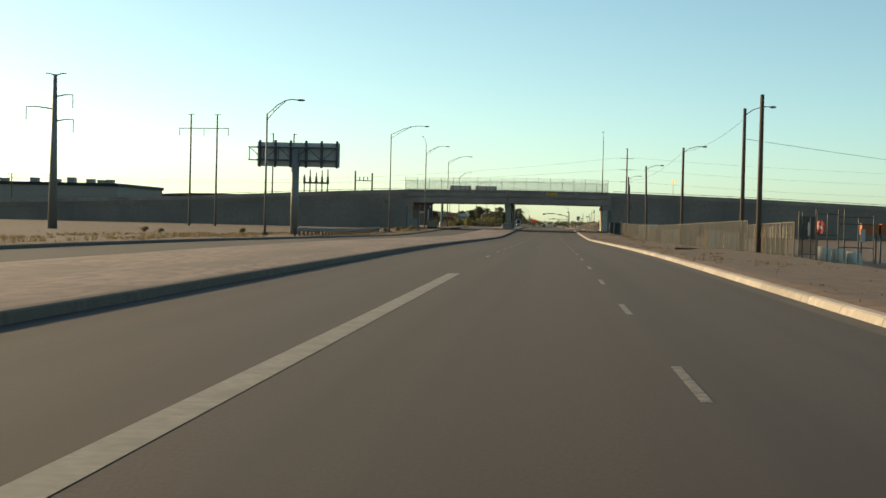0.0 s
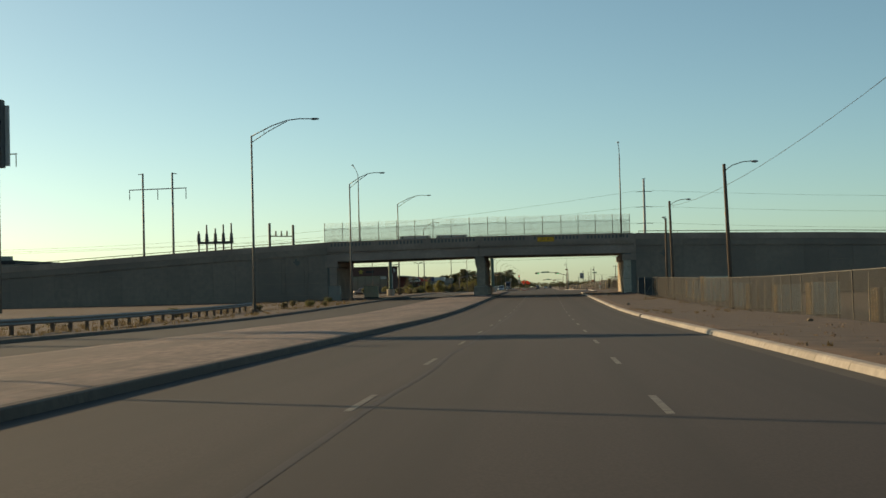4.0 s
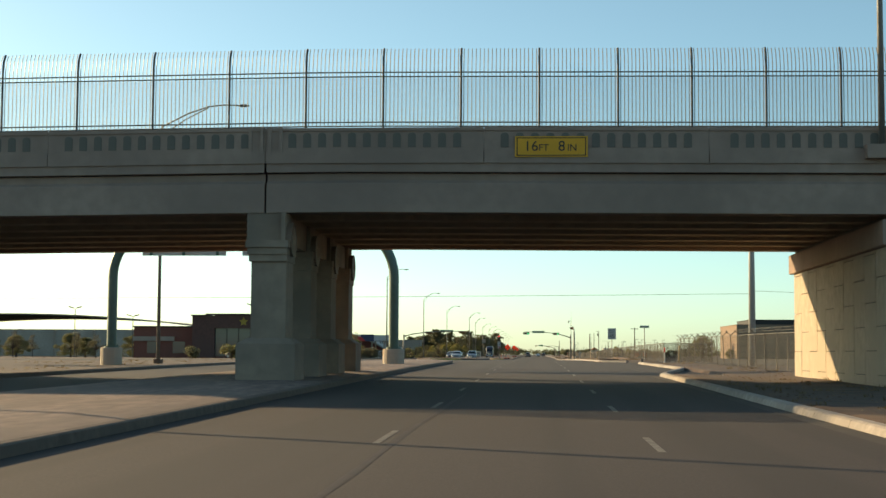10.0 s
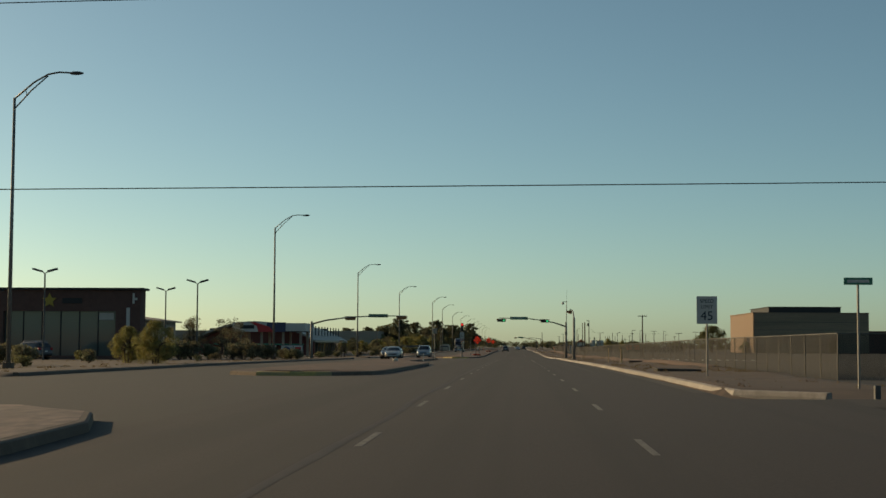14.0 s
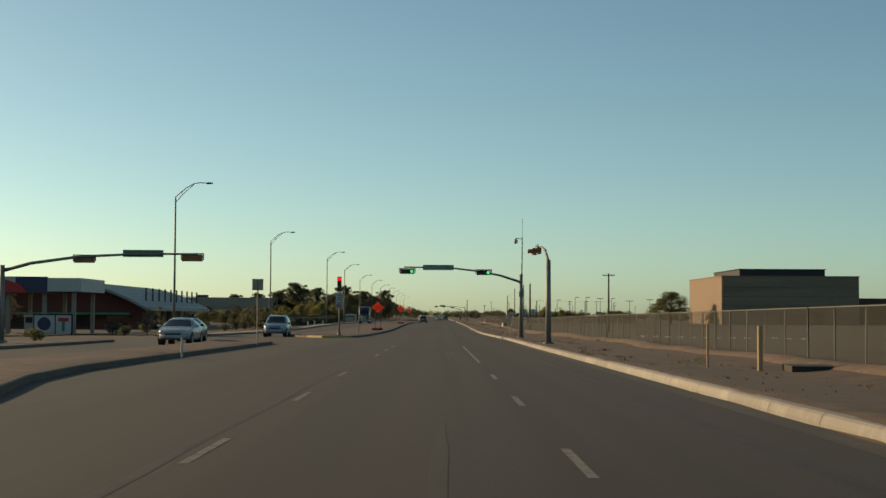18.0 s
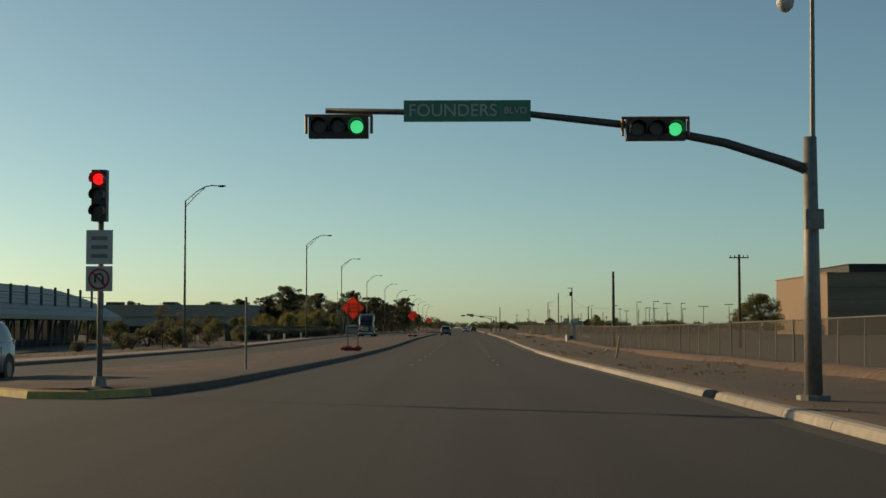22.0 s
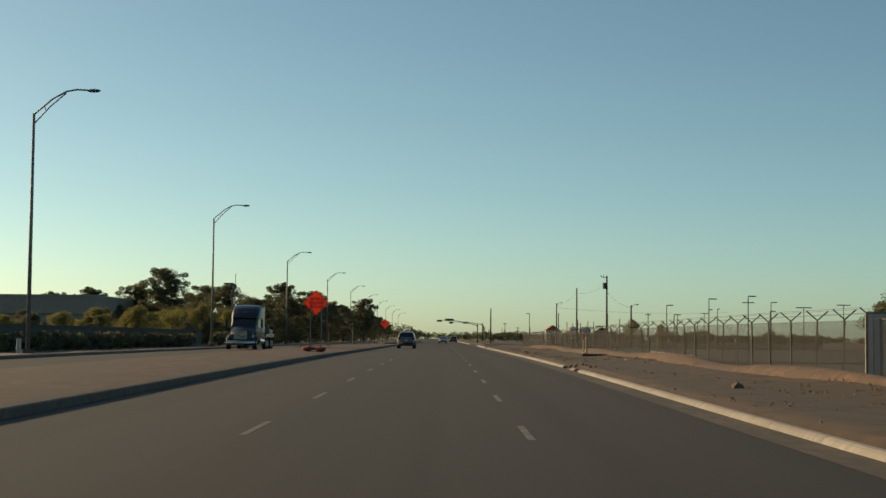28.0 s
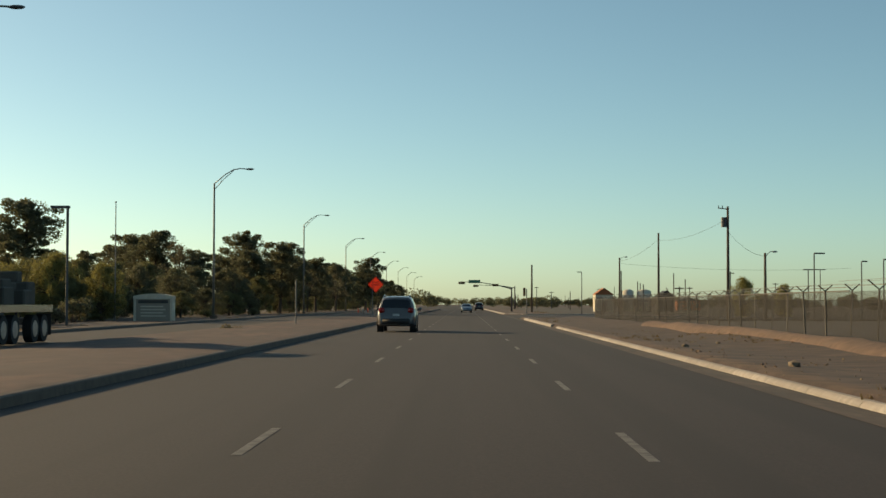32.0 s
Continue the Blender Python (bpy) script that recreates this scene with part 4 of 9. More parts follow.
fence("chain_link_fence", [(10.7, 58), (12.7, 88)], SLATTED, "lower weathered chain-link fence running up to the yard gate", high=1.8, arms=False)
fence("chain_link_fence", [(12.7, 88), (12.7, 262)], SLATTED, "tall chain-link fence with brown privacy slats along the verge", high=2.1, arms=False)
fence("chain_link_fence", [(13.6, 289), (12.4, 318), (11.75, 355.5)], MESH_WIRE, "grey chain-link fence topped with barbed-wire arms", high=2.1)
fence("chain_link_fence", [(17, 374.5), (12.2, 374), (12.0, 392), (11.5, 411), (11.65, 636)], VEIL_WIRE, "long galvanised chain-link fence with a top rail", high=1.95, arms=False, drop=-0.16)
fence("chain_link_fence", [(11.65, 636), (11.9, 722)], VEIL_WIRE, "chain-link fence with leaning posts and barbed-wire arms", high=1.95, drop=-0.16, rail=False)
fence("chain_link_fence", [(11.9, 722), (11.9, 812), (56, 813)], VEIL_WIRE, "weathered chain-link fence with a top rail and short barbed-wire arms", high=1.95, drop=-0.16, reach=0.24)

# ---- street lamps ----
def davit(x, y, high, arm, label="tall galvanised street lamp with a curved truss arm"):
    """A lamp mast with two arm tubes that bend over the road."""
    base = g(y) + 0.08
    root = thing("street_lamp", x, y, base, label, "street lamp", group="street lamps of the far verge")
    H = high - base
    bm = bmesh.new()
    prism(bm, [(0.3 * math.cos(a * math.pi / 4), 0.3 * math.sin(a * math.pi / 4)) for a in range(8)], -0.2, 0.25)
    part("footing", bm, KERB_GREY, root)
    bm = bmesh.new()
    tube(bm, [(0, 0, 0.2), (0, 0, H - 1.2)], 0.115, 8, 0.07)
    part("mast", bm, STEEL, root, smooth=True)
    bm = bmesh.new()
    up = [(0, 0, H - 1.25), (arm * 0.35, 0, H - 0.45), (arm * 0.6, 0, H - 0.07), (arm * 0.8, 0, H + 0.03), (arm, 0, H)]
    lo = [(0, 0, H - 1.75), (arm * 0.3, 0, H - 0.85), (arm * 0.6, 0, H - 0.14)]
    tube(bm, up, 0.045, 6)
    tube(bm, lo, 0.035, 6)
    tube(bm, [(arm * 0.2, 0, H - 0.78), (arm * 0.22, 0, H - 1.1)], 0.02, 5)
    part("arm", bm, STEEL, root, smooth=True)
    bm = bmesh.new()
    blob(bm, (arm + 0.3, 0, H - 0.02), 0.36, 2, 0.0, (1.0, 0.42, 0.26))
    part("lamp_head", bm, STEEL_DK, root, "dark cobra-head lamp", smooth=True)
    return root


for x, y, high, arm in ((-24.3, 118.1, 11.5, 2.6), (-22.9, 202.7, 14.95, 4.8), (-22.7, 259.8, 15.1, 3.6), (-22.5, 314.6, 15.8, 4.6), (-24.4, 385.1, 14.7, 2.7), (-23.4, 455.7, 14.1, 2.7),
                         (-23.4, 529.9, 13.45, 2.7), (-23.0, 601.2, 13.1, 2.7), (-20.5, 670.8, 13.35, 2.7), (-21.3, 734.3, 13.25, 2.7), (-21.2, 798.5, 12.6, 2.7), (-21.0, 866, 12.8, 2.7), (-21.0, 934, 12.8, 2.7),
                         (-21.0, 1002, 12.8, 2.7), (-21, 1070, 12.8, 2.7), (-21, 1140, 12.8, 2.7), (-21, 1210, 12.8, 2.7), (-21, 1290, 12.8, 2.7)):
    davit(x, y, high, arm)


def bridge_lamp(x, y, high, dx):
    root = thing("bridge_lamp", x, y, top(x), "tall slim lamp pole standing on the bridge parapet", "street lamp", group="bridge lamps")
    H = high - top(x)
    part("base_block", box(bmesh.new(), -0.45, 0.45, -0.2, 0.25, -0.9, -0.5), CONCRETE, root)
    bm = bmesh.new()
    tube(bm, [(0, 0, -0.5), (0, 0, H - 1.4)], 0.10, 8, 0.06)
    tube(bm, [(0, 0, H - 1.4), (dx * 0.4, 0, H - 0.6), (dx, 0, H)], 0.045, 6)
    part("mast", bm, STEEL, root, smooth=True)
    bm = bmesh.new()
    blob(bm, (dx, -0.1, H + 0.02), 0.3, 2, 0.0, (0.6, 1.0, 0.3))
    part("lamp_head", bm, STEEL, root, smooth=True)


bridge_lamp(9.65, BY0 - 0.25, 18.9, -0.12)
bridge_lamp(-25.1, BY1 + 0.2, 18.4, -0.7)


# ---- wooden poles, masts and wires ----
def wood_pole(x, y, high, label, arm=0.0, lean=0.0, transformer=False, cross=False, cat="utility pole"):
    z = g(y) + verge(x, y)
    root = thing("utility_pole", x, y, z, label, cat, group="roadside poles")
    H = high - z
    bm = bmesh.new()
    tube(bm, [(0, 0, -0.3), (lean * 0.5, 0, H * 0.5), (lean, 0, H)], 0.16, 8, 0.11)
    part("pole", bm, WOOD, root, smooth=True)
    if arm:
        bm = bmesh.new()
        tube(bm, [(lean, 0, H - 0.5), (lean + arm * 0.3, 0, H - 0.1), (lean + arm * 0.7, 0, H + 0.12), (lean + arm, 0, H + 0.15)], 0.035, 6)
        part("lamp_arm", bm, STEEL, root, smooth=True)
        bm = bmesh.new()
        blob(bm, (lean + arm + 0.2, 0, H + 0.12), 0.26, 2, 0.0, (1, 0.5, 0.36))
        part("lamp_head", bm, PALE_STEEL, root, smooth=True)
    if transformer:
        bm = bmesh.new()
        tube(bm, [(lean - 0.35, 0, H - 1.9), (lean - 0.35, 0, H - 1.0)], 0.26, 10)
        part("transformer", bm, STEEL_DK, root)
        bm = bmesh.new()
        tube(bm, [(lean, 0, H - 0.25), (lean - 0.85, 0, H - 0.15)], 0.05, 5)
        for u in (-0.85, -0.5):
            tube(bm, [(lean + u, 0, H - 0.2), (lean + u, 0, H + 0.1)], 0.04, 5)
        part("bracket", bm, WOOD, root)
    if cross:
        bm = bmesh.new()
        tube(bm, [(lean - 0.9, 0, H - 0.3), (lean + 0.9, 0, H - 0.3)], 0.06, 5)
        for u in (-0.8, -0.4, 0.4, 0.8):
            tube(bm, [(lean + u, 0, H - 0.3), (lean + u, 0, H - 0.05)], 0.04, 5)
        part("crossarm", bm, WOOD, root)
    return root


wood_pole(11.6, 75.3, 8.75, "tall weathered wooden pole on the dirt verge")
wood_pole(13.4, 96.6, 9.7, "tall wooden pole carrying a street lamp", arm=1.7)
wood_pole(13.3, 142.6, 9.4, "wooden pole carrying a street lamp on a bent arm", arm=1.9)
wood_pole(12.9, 190.0, 9.4, "leaning wooden pole carrying a street lamp", arm=1.9, lean=-0.3)
wood_pole(12.9, 236.0, 9.5, "wooden pole carrying a street lamp before the ramp wall", arm=1.7, lean=-0.2)
wood_pole(14.0, 257.0, 8.7, "wooden pole with a small floodlight behind the fence", arm=-0.4)
wood_pole(13.6, 615.5, 6.5, "bare wooden pole behind the fence")
wood_pole(25.3, 616.5, 8.1, "wooden pole with floodlights behind the fence", cross=True)
wood_pole(24.0, 810.7, 10.3, "tall wooden utility pole with a transformer", transformer=True)
wood_pole(24.0, 858.8, 10.2, "tall bare wooden utility pole")
wood_pole(23.8, 902.8, 8.5, "wooden utility pole with a lamp", arm=0.8)
wood_pole(9.8, 892.7, 7.1, "bare wooden pole beside the far signals")
wood_pole(27.8, 812.7, 6.1, "short wooden pole with a side lamp", arm=0.7)


def wires(name, lines, label, r=0.015):
    root = thing(name, 0, 0, 0, label, "power line")
    for a, b, sag in lines:
        bm = bmesh.new()
        a, b = Vector(a), Vector(b)
        pts = [a.lerp(b, k / 16) - Vector((0, 0, 4 * sag * (k / 16) * (1 - k / 16))) for k in range(17)]
        tube(bm, pts, r, 4)
        part("wire", bm, WIRE, root)
    return root


tp = thing("transmission_pole", 18.5, 358, g(358) - 0.2, "tall grey steel transmission pole with insulators on both sides", "utility pole")
bm = bmesh.new()
tube(bm, [(0, 0, -0.3), (0, 0, 20.2)], 0.33, 12, 0.17)
part("mast", bm, PALE_STEEL, tp, smooth=True)
for z in (17.9, 15.1, 12.1):
    for s in (-1, 1):
        bm = bmesh.new()
        tube(bm, [(0, 0, z), (s * 1.5, 0, z - 0.08)], 0.06, 6)
        part("insulator", bm, STEEL_DK, tp)
part("top_bracket", tube(bmesh.new(), [(-0.3, 0, 20.25), (0.4, 0, 20.25)], 0.04, 5), STEEL, tp)
L = [((17, 358, 18.3), (-170, 350, 13.0), 5.0), ((17, 358, 15.4), (-170, 350, 11.0), 3.3), ((17, 358, 12.4), (-170, 350, 10.2), 1.2), ((18.4, 358, 6.45), (-170, 350, 6.0), 0.6),
     ((20, 358, 18.3), (170, 366, 17.0), 2.0), ((20, 358, 15.4), (170, 366, 14.4), 2.0), ((20, 358, 12.4), (170, 366, 11.5), 2.0), ((18.6, 358, 6.7), (170, 366, 6.0), 1.2)]
wires("power_line", L, "four thin power lines crossing high over the road")
wires("power_line", [((12.9, 236, 9.0), (13.3, 142.6, 9.0), 0.9), ((13.3, 142.6, 9.0), (13.4, 96.6, 9.0), 0.5), ((13.4, 96.6, 7.6), (140, 240, 9.5), 2.0)], "thin service cables slung between wooden poles", 0.014)

tw = thing("transmission_tower", -56.4, 157, g(157), "grey tubular steel transmission tower with davit arms", "transmission tower")
bm = bmesh.new()
tube(bm, [(0, 0, -0.3), (0, 0, 17.5)], 0.56, 12, 0.22)
part("mast", bm, STEEL, tw, smooth=True)
for z, s, ln in ((17.6, 1, 1.3), (17.6, -1, 1.1), (15.2, 1, 2.1), (13.8, -1, 3.3), (12.4, 1, 2.2)):
    bm = bmesh.new()
    tube(bm, [(0, 0, z - 0.25), (s * ln * 0.6, 0, z), (s * ln, 0, z)], 0.09, 6, 0.05)
    if ln > 1.5:
        tube(bm, [(s * ln, 0, z), (s * ln, 0, z - 1.5)], 0.05, 5)
    part("arm", bm, STEEL, tw)

hf = thing("h_frame_pylon", -57.6, 234, g(234), "two slim steel masts joined by one crossarm", "transmission tower")
for x in (-2.2, 2.2):
    part("mast", tube(bmesh.new(), [(x, 0, -0.3), (x, 0, 18.5)], 0.2, 8, 0.13), STEEL, hf, smooth=True)
    part("top_bracket", tube(bmesh.new(), [(x - 0.5, 0, 18.4), (x + 0.6, 0, 18.5)], 0.05, 5), STEEL, hf)
part("crossarm", tube(bmesh.new(), [(-4.2, 0, 16.1), (4.2, 0, 16.2)], 0.07, 6), STEEL, hf)
for x in (-4.1, 0, 4.1):
    part("insulator", tube(bmesh.new(), [(x, 0, 16.1), (x, 0, 14.9)], 0.05, 5), STEEL_DK, hf)

hf = thing("h_frame_pylon", -56.3, 299.5, g(299.5), "two steel masts joined by one crossarm behind the ramp", "transmission tower")
for x in (-2.2, 2.2):
    part("mast", tube(bmesh.new(), [(x, 0, -0.3), (x, 0, 18.9)], 0.2, 8, 0.14), STEEL, hf, smooth=True)
    part("top_bracket", tube(bmesh.new(), [(x - 0.1, 0, 18.8), (x + (0.7 if x > 0 else -0.7), 0, 18.75)], 0.06, 5), STEEL, hf)
part("crossarm", tube(bmesh.new(), [(-4.3, 0, 16.5), (4.3, 0, 16.6)], 0.08, 6), STEEL, hf)
for x in (-4.2, 0, 4.2):
    part("insulator", tube(bmesh.new(), [(x, 0, 16.5), (x, 0, 15.0)], 0.06, 5), STEEL_DK, hf)

sb = thing("substation_frame", -52.5, 320, g(320), "dark switchgear frame showing above the ramp wall", "substation")
part("beam", box(bmesh.new(), -2.9, 2.9, -0.15, 0.15, 8.9, 9.3), STEEL_DK, sb)
for x, h in ((-2.7, 11.0), (-1.4, 12.0), (0, 11.4), (1.3, 12.0), (2.6, 12.2)):
    part("bushing", tube(bmesh.new(), [(x, 0, 0), (x, 0, h - 0.9), (x, 0, h)], 0.16, 6, 0.12), STEEL_DK, sb)
    part("insulator", tube(bmesh.new(), [(x, 0, 9.3), (x, 0, 10.6)], 0.32, 8, 0.22), STEEL_DK, sb)
sb = thing("substation_frame", -41.8, 320, g(320), "dark switchgear frame showing above the ramp wall", "substation")
for x, h in ((-1.9, 12.0), (1.9, 11.6)):
    part("post", tube(bmesh.new(), [(x, 0, 0), (x, 0, h)], 0.2, 6), STEEL_DK, sb)
part("beam", tube(bmesh.new(), [(-1.9, 0, 9.9), (1.9, 0, 9.8)], 0.09, 5), STEEL_DK, sb)
for x in (-0.9, 0, 0.9):
    part("insulator", tube(bmesh.new(), [(x, 0, 9.8), (x, 0, 10.7)], 0.12, 6), STEEL_DK, sb)

# ---- billboard ----
bb = thing("billboard", -26.9, 147, g(147), "back of a grey steel billboard on one thick post", "billboard")
part("post", tube(bmesh.new(), [(0, 0.3, -0.3), (0, 0.3, 9.0)], 0.42, 14), STEEL, bb, smooth=True)
part("panel", box(bmesh.new(), -4.2, 4.6, 0.95, 1.1, 7.2, 9.75), ALUMINIUM, bb)
bm = bmesh.new()
for z in (7.75, 9.1):
    box(bm, -4.2, 4.5, 0.3, 0.5, z, z + 0.18)
    box(bm, -5.0, 4.5, 0.0, 0.08, z, z + 0.12)
for k in range(7):
    x = -4.9 + k * 1.55
    tube(bm, [(x, 0.05, 7.8), (x, 0.05, 9.2)], 0.05, 5)
    if k < 6:
        tube(bm, [(x, 0.05, 7.8 if k % 2 else 9.2), (x + 1.55, 0.05, 9.2 if k % 2 else 7.8)], 0.04, 5)
part("walkway_truss", bm, STEEL_DK, bb)
for k in range(6):
    x = -3.9 + k * 1.65
    part("stringer", box(bmesh.new(), x - 0.1, x + 0.1, 0.5, 0.95, 7.1, 9.95), STEEL_DK, bb)

# ---- arched sign gantry ----
ga = thing("sign_gantry", -7.78, 307.0, g(307.0) + 0.2, "green arched tube gantry over the far carriageway with a sign back", "sign gantry")
R = 2.75
pts = [(0, 0, 0.8), (0, 0, 4.65)] + [(-R + R * math.cos(a), 0, 4.65 + R * math.sin(a)) for a in [math.pi / 2 * k / 10 for k in range(1, 11)]]
pts += [(-15.3 + R + -R * math.sin(math.pi / 2 * k / 10), 0, 4.65 + R * math.cos(math.pi / 2 * k / 10)) for k in range(0, 11)] + [(-15.3, 0, 0.6)]
bm = bmesh.new()
prev = None
for i, p in enumerate(pts):
    d = (Vector(pts[min(i + 1, len(pts) - 1)]) - Vector(pts[max(i - 1, 0)])).normalized()
    side = Vector((0, 1, 0))
    out = d.cross(side)
    ringv = [bm.verts.new(Vector(p) + (side * math.cos(k * math.pi / 8) + out * math.sin(k * math.pi / 8)) * 0.26) for k in range(16)]
    if prev:
        for k in range(16):
            bm.faces.new((prev[k], prev[(k + 1) % 16], ringv[(k + 1) % 16], ringv[k]))
    prev = ringv
part("arch_tube", bm, GREEN_STEEL, ga, smooth=True)
for x in (0, -15.3):
    bm = bmesh.new()
    tube(bm, [(x, 0, -0.5), (x, 0, 0.76)], 0.58, 18)
    tube(bm, [(x, 0, 0.76), (x, 0, 0.8)], 0.57, 18, 0.53)
    part("footing", bm, CONCRETE_LT, ga, "buff round concrete footing")
    bm = bmesh.new()
    tube(bm, [(x, 0, 0.8), (x, 0, 0.88)], 0.40, 14)
    for k in range(8):
        a = k * math.pi / 4
        tube(bm, [(x + 0.33 * math.cos(a), 0.33 * math.sin(a), 0.86), (x + 0.33 * math.cos(a), 0.33 * math.sin(a), 0.97)], 0.03, 5)
    part("base_plate", bm, GREEN_STEEL, ga)
for x0 in (-3.7, -9.2):
    sg = part("sign_panel", box(bmesh.new(), x0 - 4.6, x0, 0.35, 0.40, 5.8, 8.75), ALUMINIUM, ga, "ribbed bare aluminium back of a road sign")
    for k in range(9):
        part("rib", box(bmesh.new(), x0 - 4.55, x0 - 0.05, 0.31, 0.35, 5.95 + k * 0.32, 6.01 + k * 0.32), ALUMINIUM, sg)
    for dx in (0.45, 2.3, 4.1):
        part("bracket", box(bmesh.new(), x0 - dx - 0.07, x0 - dx + 0.07, 0.2, 0.31, 5.8, 8.7), GREEN_STEEL, sg)

# ---- traffic signals ----
def signal_head(parent, x, y, z, lit=None, facing=-1, axis="x", material=HOUSING, upright=False):
    """A three-lens head; lit: colour and place of the burning lens."""
    span = 1.05
    bm = bmesh.new()
    if upright:
        box(bm, x - 0.15, x + 0.15, y - 0.12, y + 0.12, z - span / 2, z + span / 2)
    elif axis == "x":
        box(bm, x - span / 2, x + span / 2, y - 0.12, y + 0.12, z - 0.18, z + 0.18)
    else:
        box(bm, x - 0.12, x + 0.12, y - span / 2, y + span / 2, z - 0.18, z + 0.18)
    head = part("signal_head", bm, material, parent)
    if axis == "x" and not upright:
        bm = bmesh.new()
        tube(bm, [(x - 0.6, y, z + 0.22), (x + 0.6, y, z + 0.22)], 0.028, 6)
        for u in (-0.58, 0.58):
            tube(bm, [(x + u, y, z + 0.22), (x + u, y, z - 0.1)], 0.028, 6)
        part("mounting_frame", bm, AMBER, head, "tan tubular mounting frame")
    for k in (-1, 0, 1):
        bm = bmesh.new()
        if upright:
            c = Vector((x, y + facing * 0.125, z + k * 0.33))
        elif axis == "x":
            c = Vector((x + k * 0.33, y + facing * 0.125, z))
        else:
            c = Vector((x + facing * 0.125, y + k * 0.33, z))
        d = Vector((0, facing, 0)) if upright or axis == "x" else Vector((facing, 0, 0))
        tube(bm, [c, c + d * 0.03], 0.115, 14)
        on = lit and lit[1] == k
        part("lens", bm, lit[0] if on else LENS_OFF, head)
        bm = bmesh.new()
        side = Vector((0, 0, 1)).cross(d)
        rim = [[bm.verts.new(c + side * rr * math.cos(a) + Vector((0, 0, rr * math.sin(a))) + d * u) for a in [math.pi * (i / 8 * 1.3 - 0.15) for i in range(9)]] for rr, u in ((0.15, -0.01), (0.155, 0.24), (0.143, 0.24), (0.138, -0.01))]
        for p, q in zip(rim, rim[1:] + rim[:1]):
            for i in range(8):
                bm.faces.new((p[i], p[i + 1], q[i + 1], q[i]))
        part("visor", bm, material, head)
    return head


def mast_signal(x, y, label, pole_h, arm_pts, material=STEEL, pole=None):
    root = thing("traffic_signal", x, y, g(y) + 0.1, label, "traffic light")
    bm = bmesh.new()
    tube(bm, [(0, 0, -0.2), (0, 0, pole_h)], 0.17, 12, 0.12)
    part("pole", bm, pole or material, root, smooth=True)
    part("base_plate", tube(bmesh.new(), [(0, 0, 0), (0, 0, 0.09)], 0.3, 12), STEEL, root)
    part("arm", tube(bmesh.new(), arm_pts, 0.10, 10, 0.05), material, root, smooth=True)
    return root


z0 = g(507) + 0.1
ms = mast_signal(6.15, 506.8, "dark steel mast-arm traffic signal showing green, with a street-name board", 4.65, [(0, 0, 4.05), (-0.4, 0, 4.2), (-1.5, 0, 4.55), (-3.0, 0, 4.85), (-5.0, 0, 5.08), (-8.6, 0, 5.15)], STEEL_DK, STEEL)
signal_head(ms, -2.75, -0.15, 4.76, (LENS_GREEN, 1))
signal_head(ms, -8.35, -0.15, 4.82, (LENS_GREEN, 1))
part("name_board", box(bmesh.new(), -7.2, -4.95, -0.14, -0.1, 4.93, 5.31), SIGN_GREEN, ms, "green street-name board with white lettering")
letters("FOUNDERS", 0.31, WHITE, ms, (-6.33, -0.145, 5.12))
letters("BLVD", 0.17, WHITE, ms, (-5.22, -0.145, 5.12))
bm = bmesh.new()
tube(bm, [(0.05, 0, 4.6), (0.08, 0, 7.4)], 0.05, 8, 0.04)
tube(bm, [(0.08, 0, 7.4), (0.1, 0, 8.8)], 0.012, 5)
tube(bm, [(0.08, 0, 7.25), (-0.38, 0, 7.3)], 0.03, 6)
part("camera_mast", bm, STEEL, ms)
bm = bmesh.new()
blob(bm, (-0.4, 0, 7.08), 0.16, 2, 0.0, (1, 1, 1.25))
part("camera_dome", bm, WHITE, ms, "small white dome camera", smooth=True)
part("control_box", box(bmesh.new(), -0.16, 0.16, -0.3, -0.16, 3.0, 3.35), STEEL, ms)

m2 = mast_signal(6.12, 479.65, "thick grey steel signal pole with its arm along the kerb", 4.6, [(0, 0, 4.35), (0, 0.5, 4.65), (0, 2.5, 5.25), (0, 5.3, 5.55), (0, 10.5, 5.75)])
signal_head(m2, -0.16, 5.4, 5.33, None, -1, "y", AMBER)
signal_head(m2, -0.16, 9.6, 5.45, None, -1, "y", AMBER)

part("name_board", box(bmesh.new(), -0.16, -0.12, 6.45, 8.55, 5.42, 5.78), SIGN_GREEN, m2, "green street-name board with white lettering")
ab = letters("AIRPORT", 0.27, WHITE, m2, (-0.165, 7.5, 5.6))
ab.matrix_basis = Matrix.Translation((-0.165, 7.5, 5.6)) @ pose(0, 0, 0, 90, 0, -90)

ml = mast_signal(-22.5, 475.2, "green-grey mast-arm signal for oncoming traffic, seen from behind", 4.0, [(0, 0, 3.7), (1.5, 0, 4.1), (4.0, 0, 4.45), (7.0, 0, 4.6), (10.1, 0, 4.62)], STEEL)
signal_head(ml, 4.2, 0.15, 4.32, None, 1, "x", AMBER)
signal_head(ml, 9.8, 0.15, 4.42, None, 1, "x", AMBER)
part("name_board", box(bmesh.new(), 6.2, 8.3, 0.1, 0.14, 4.45, 4.82), SIGN_GREEN, ml)

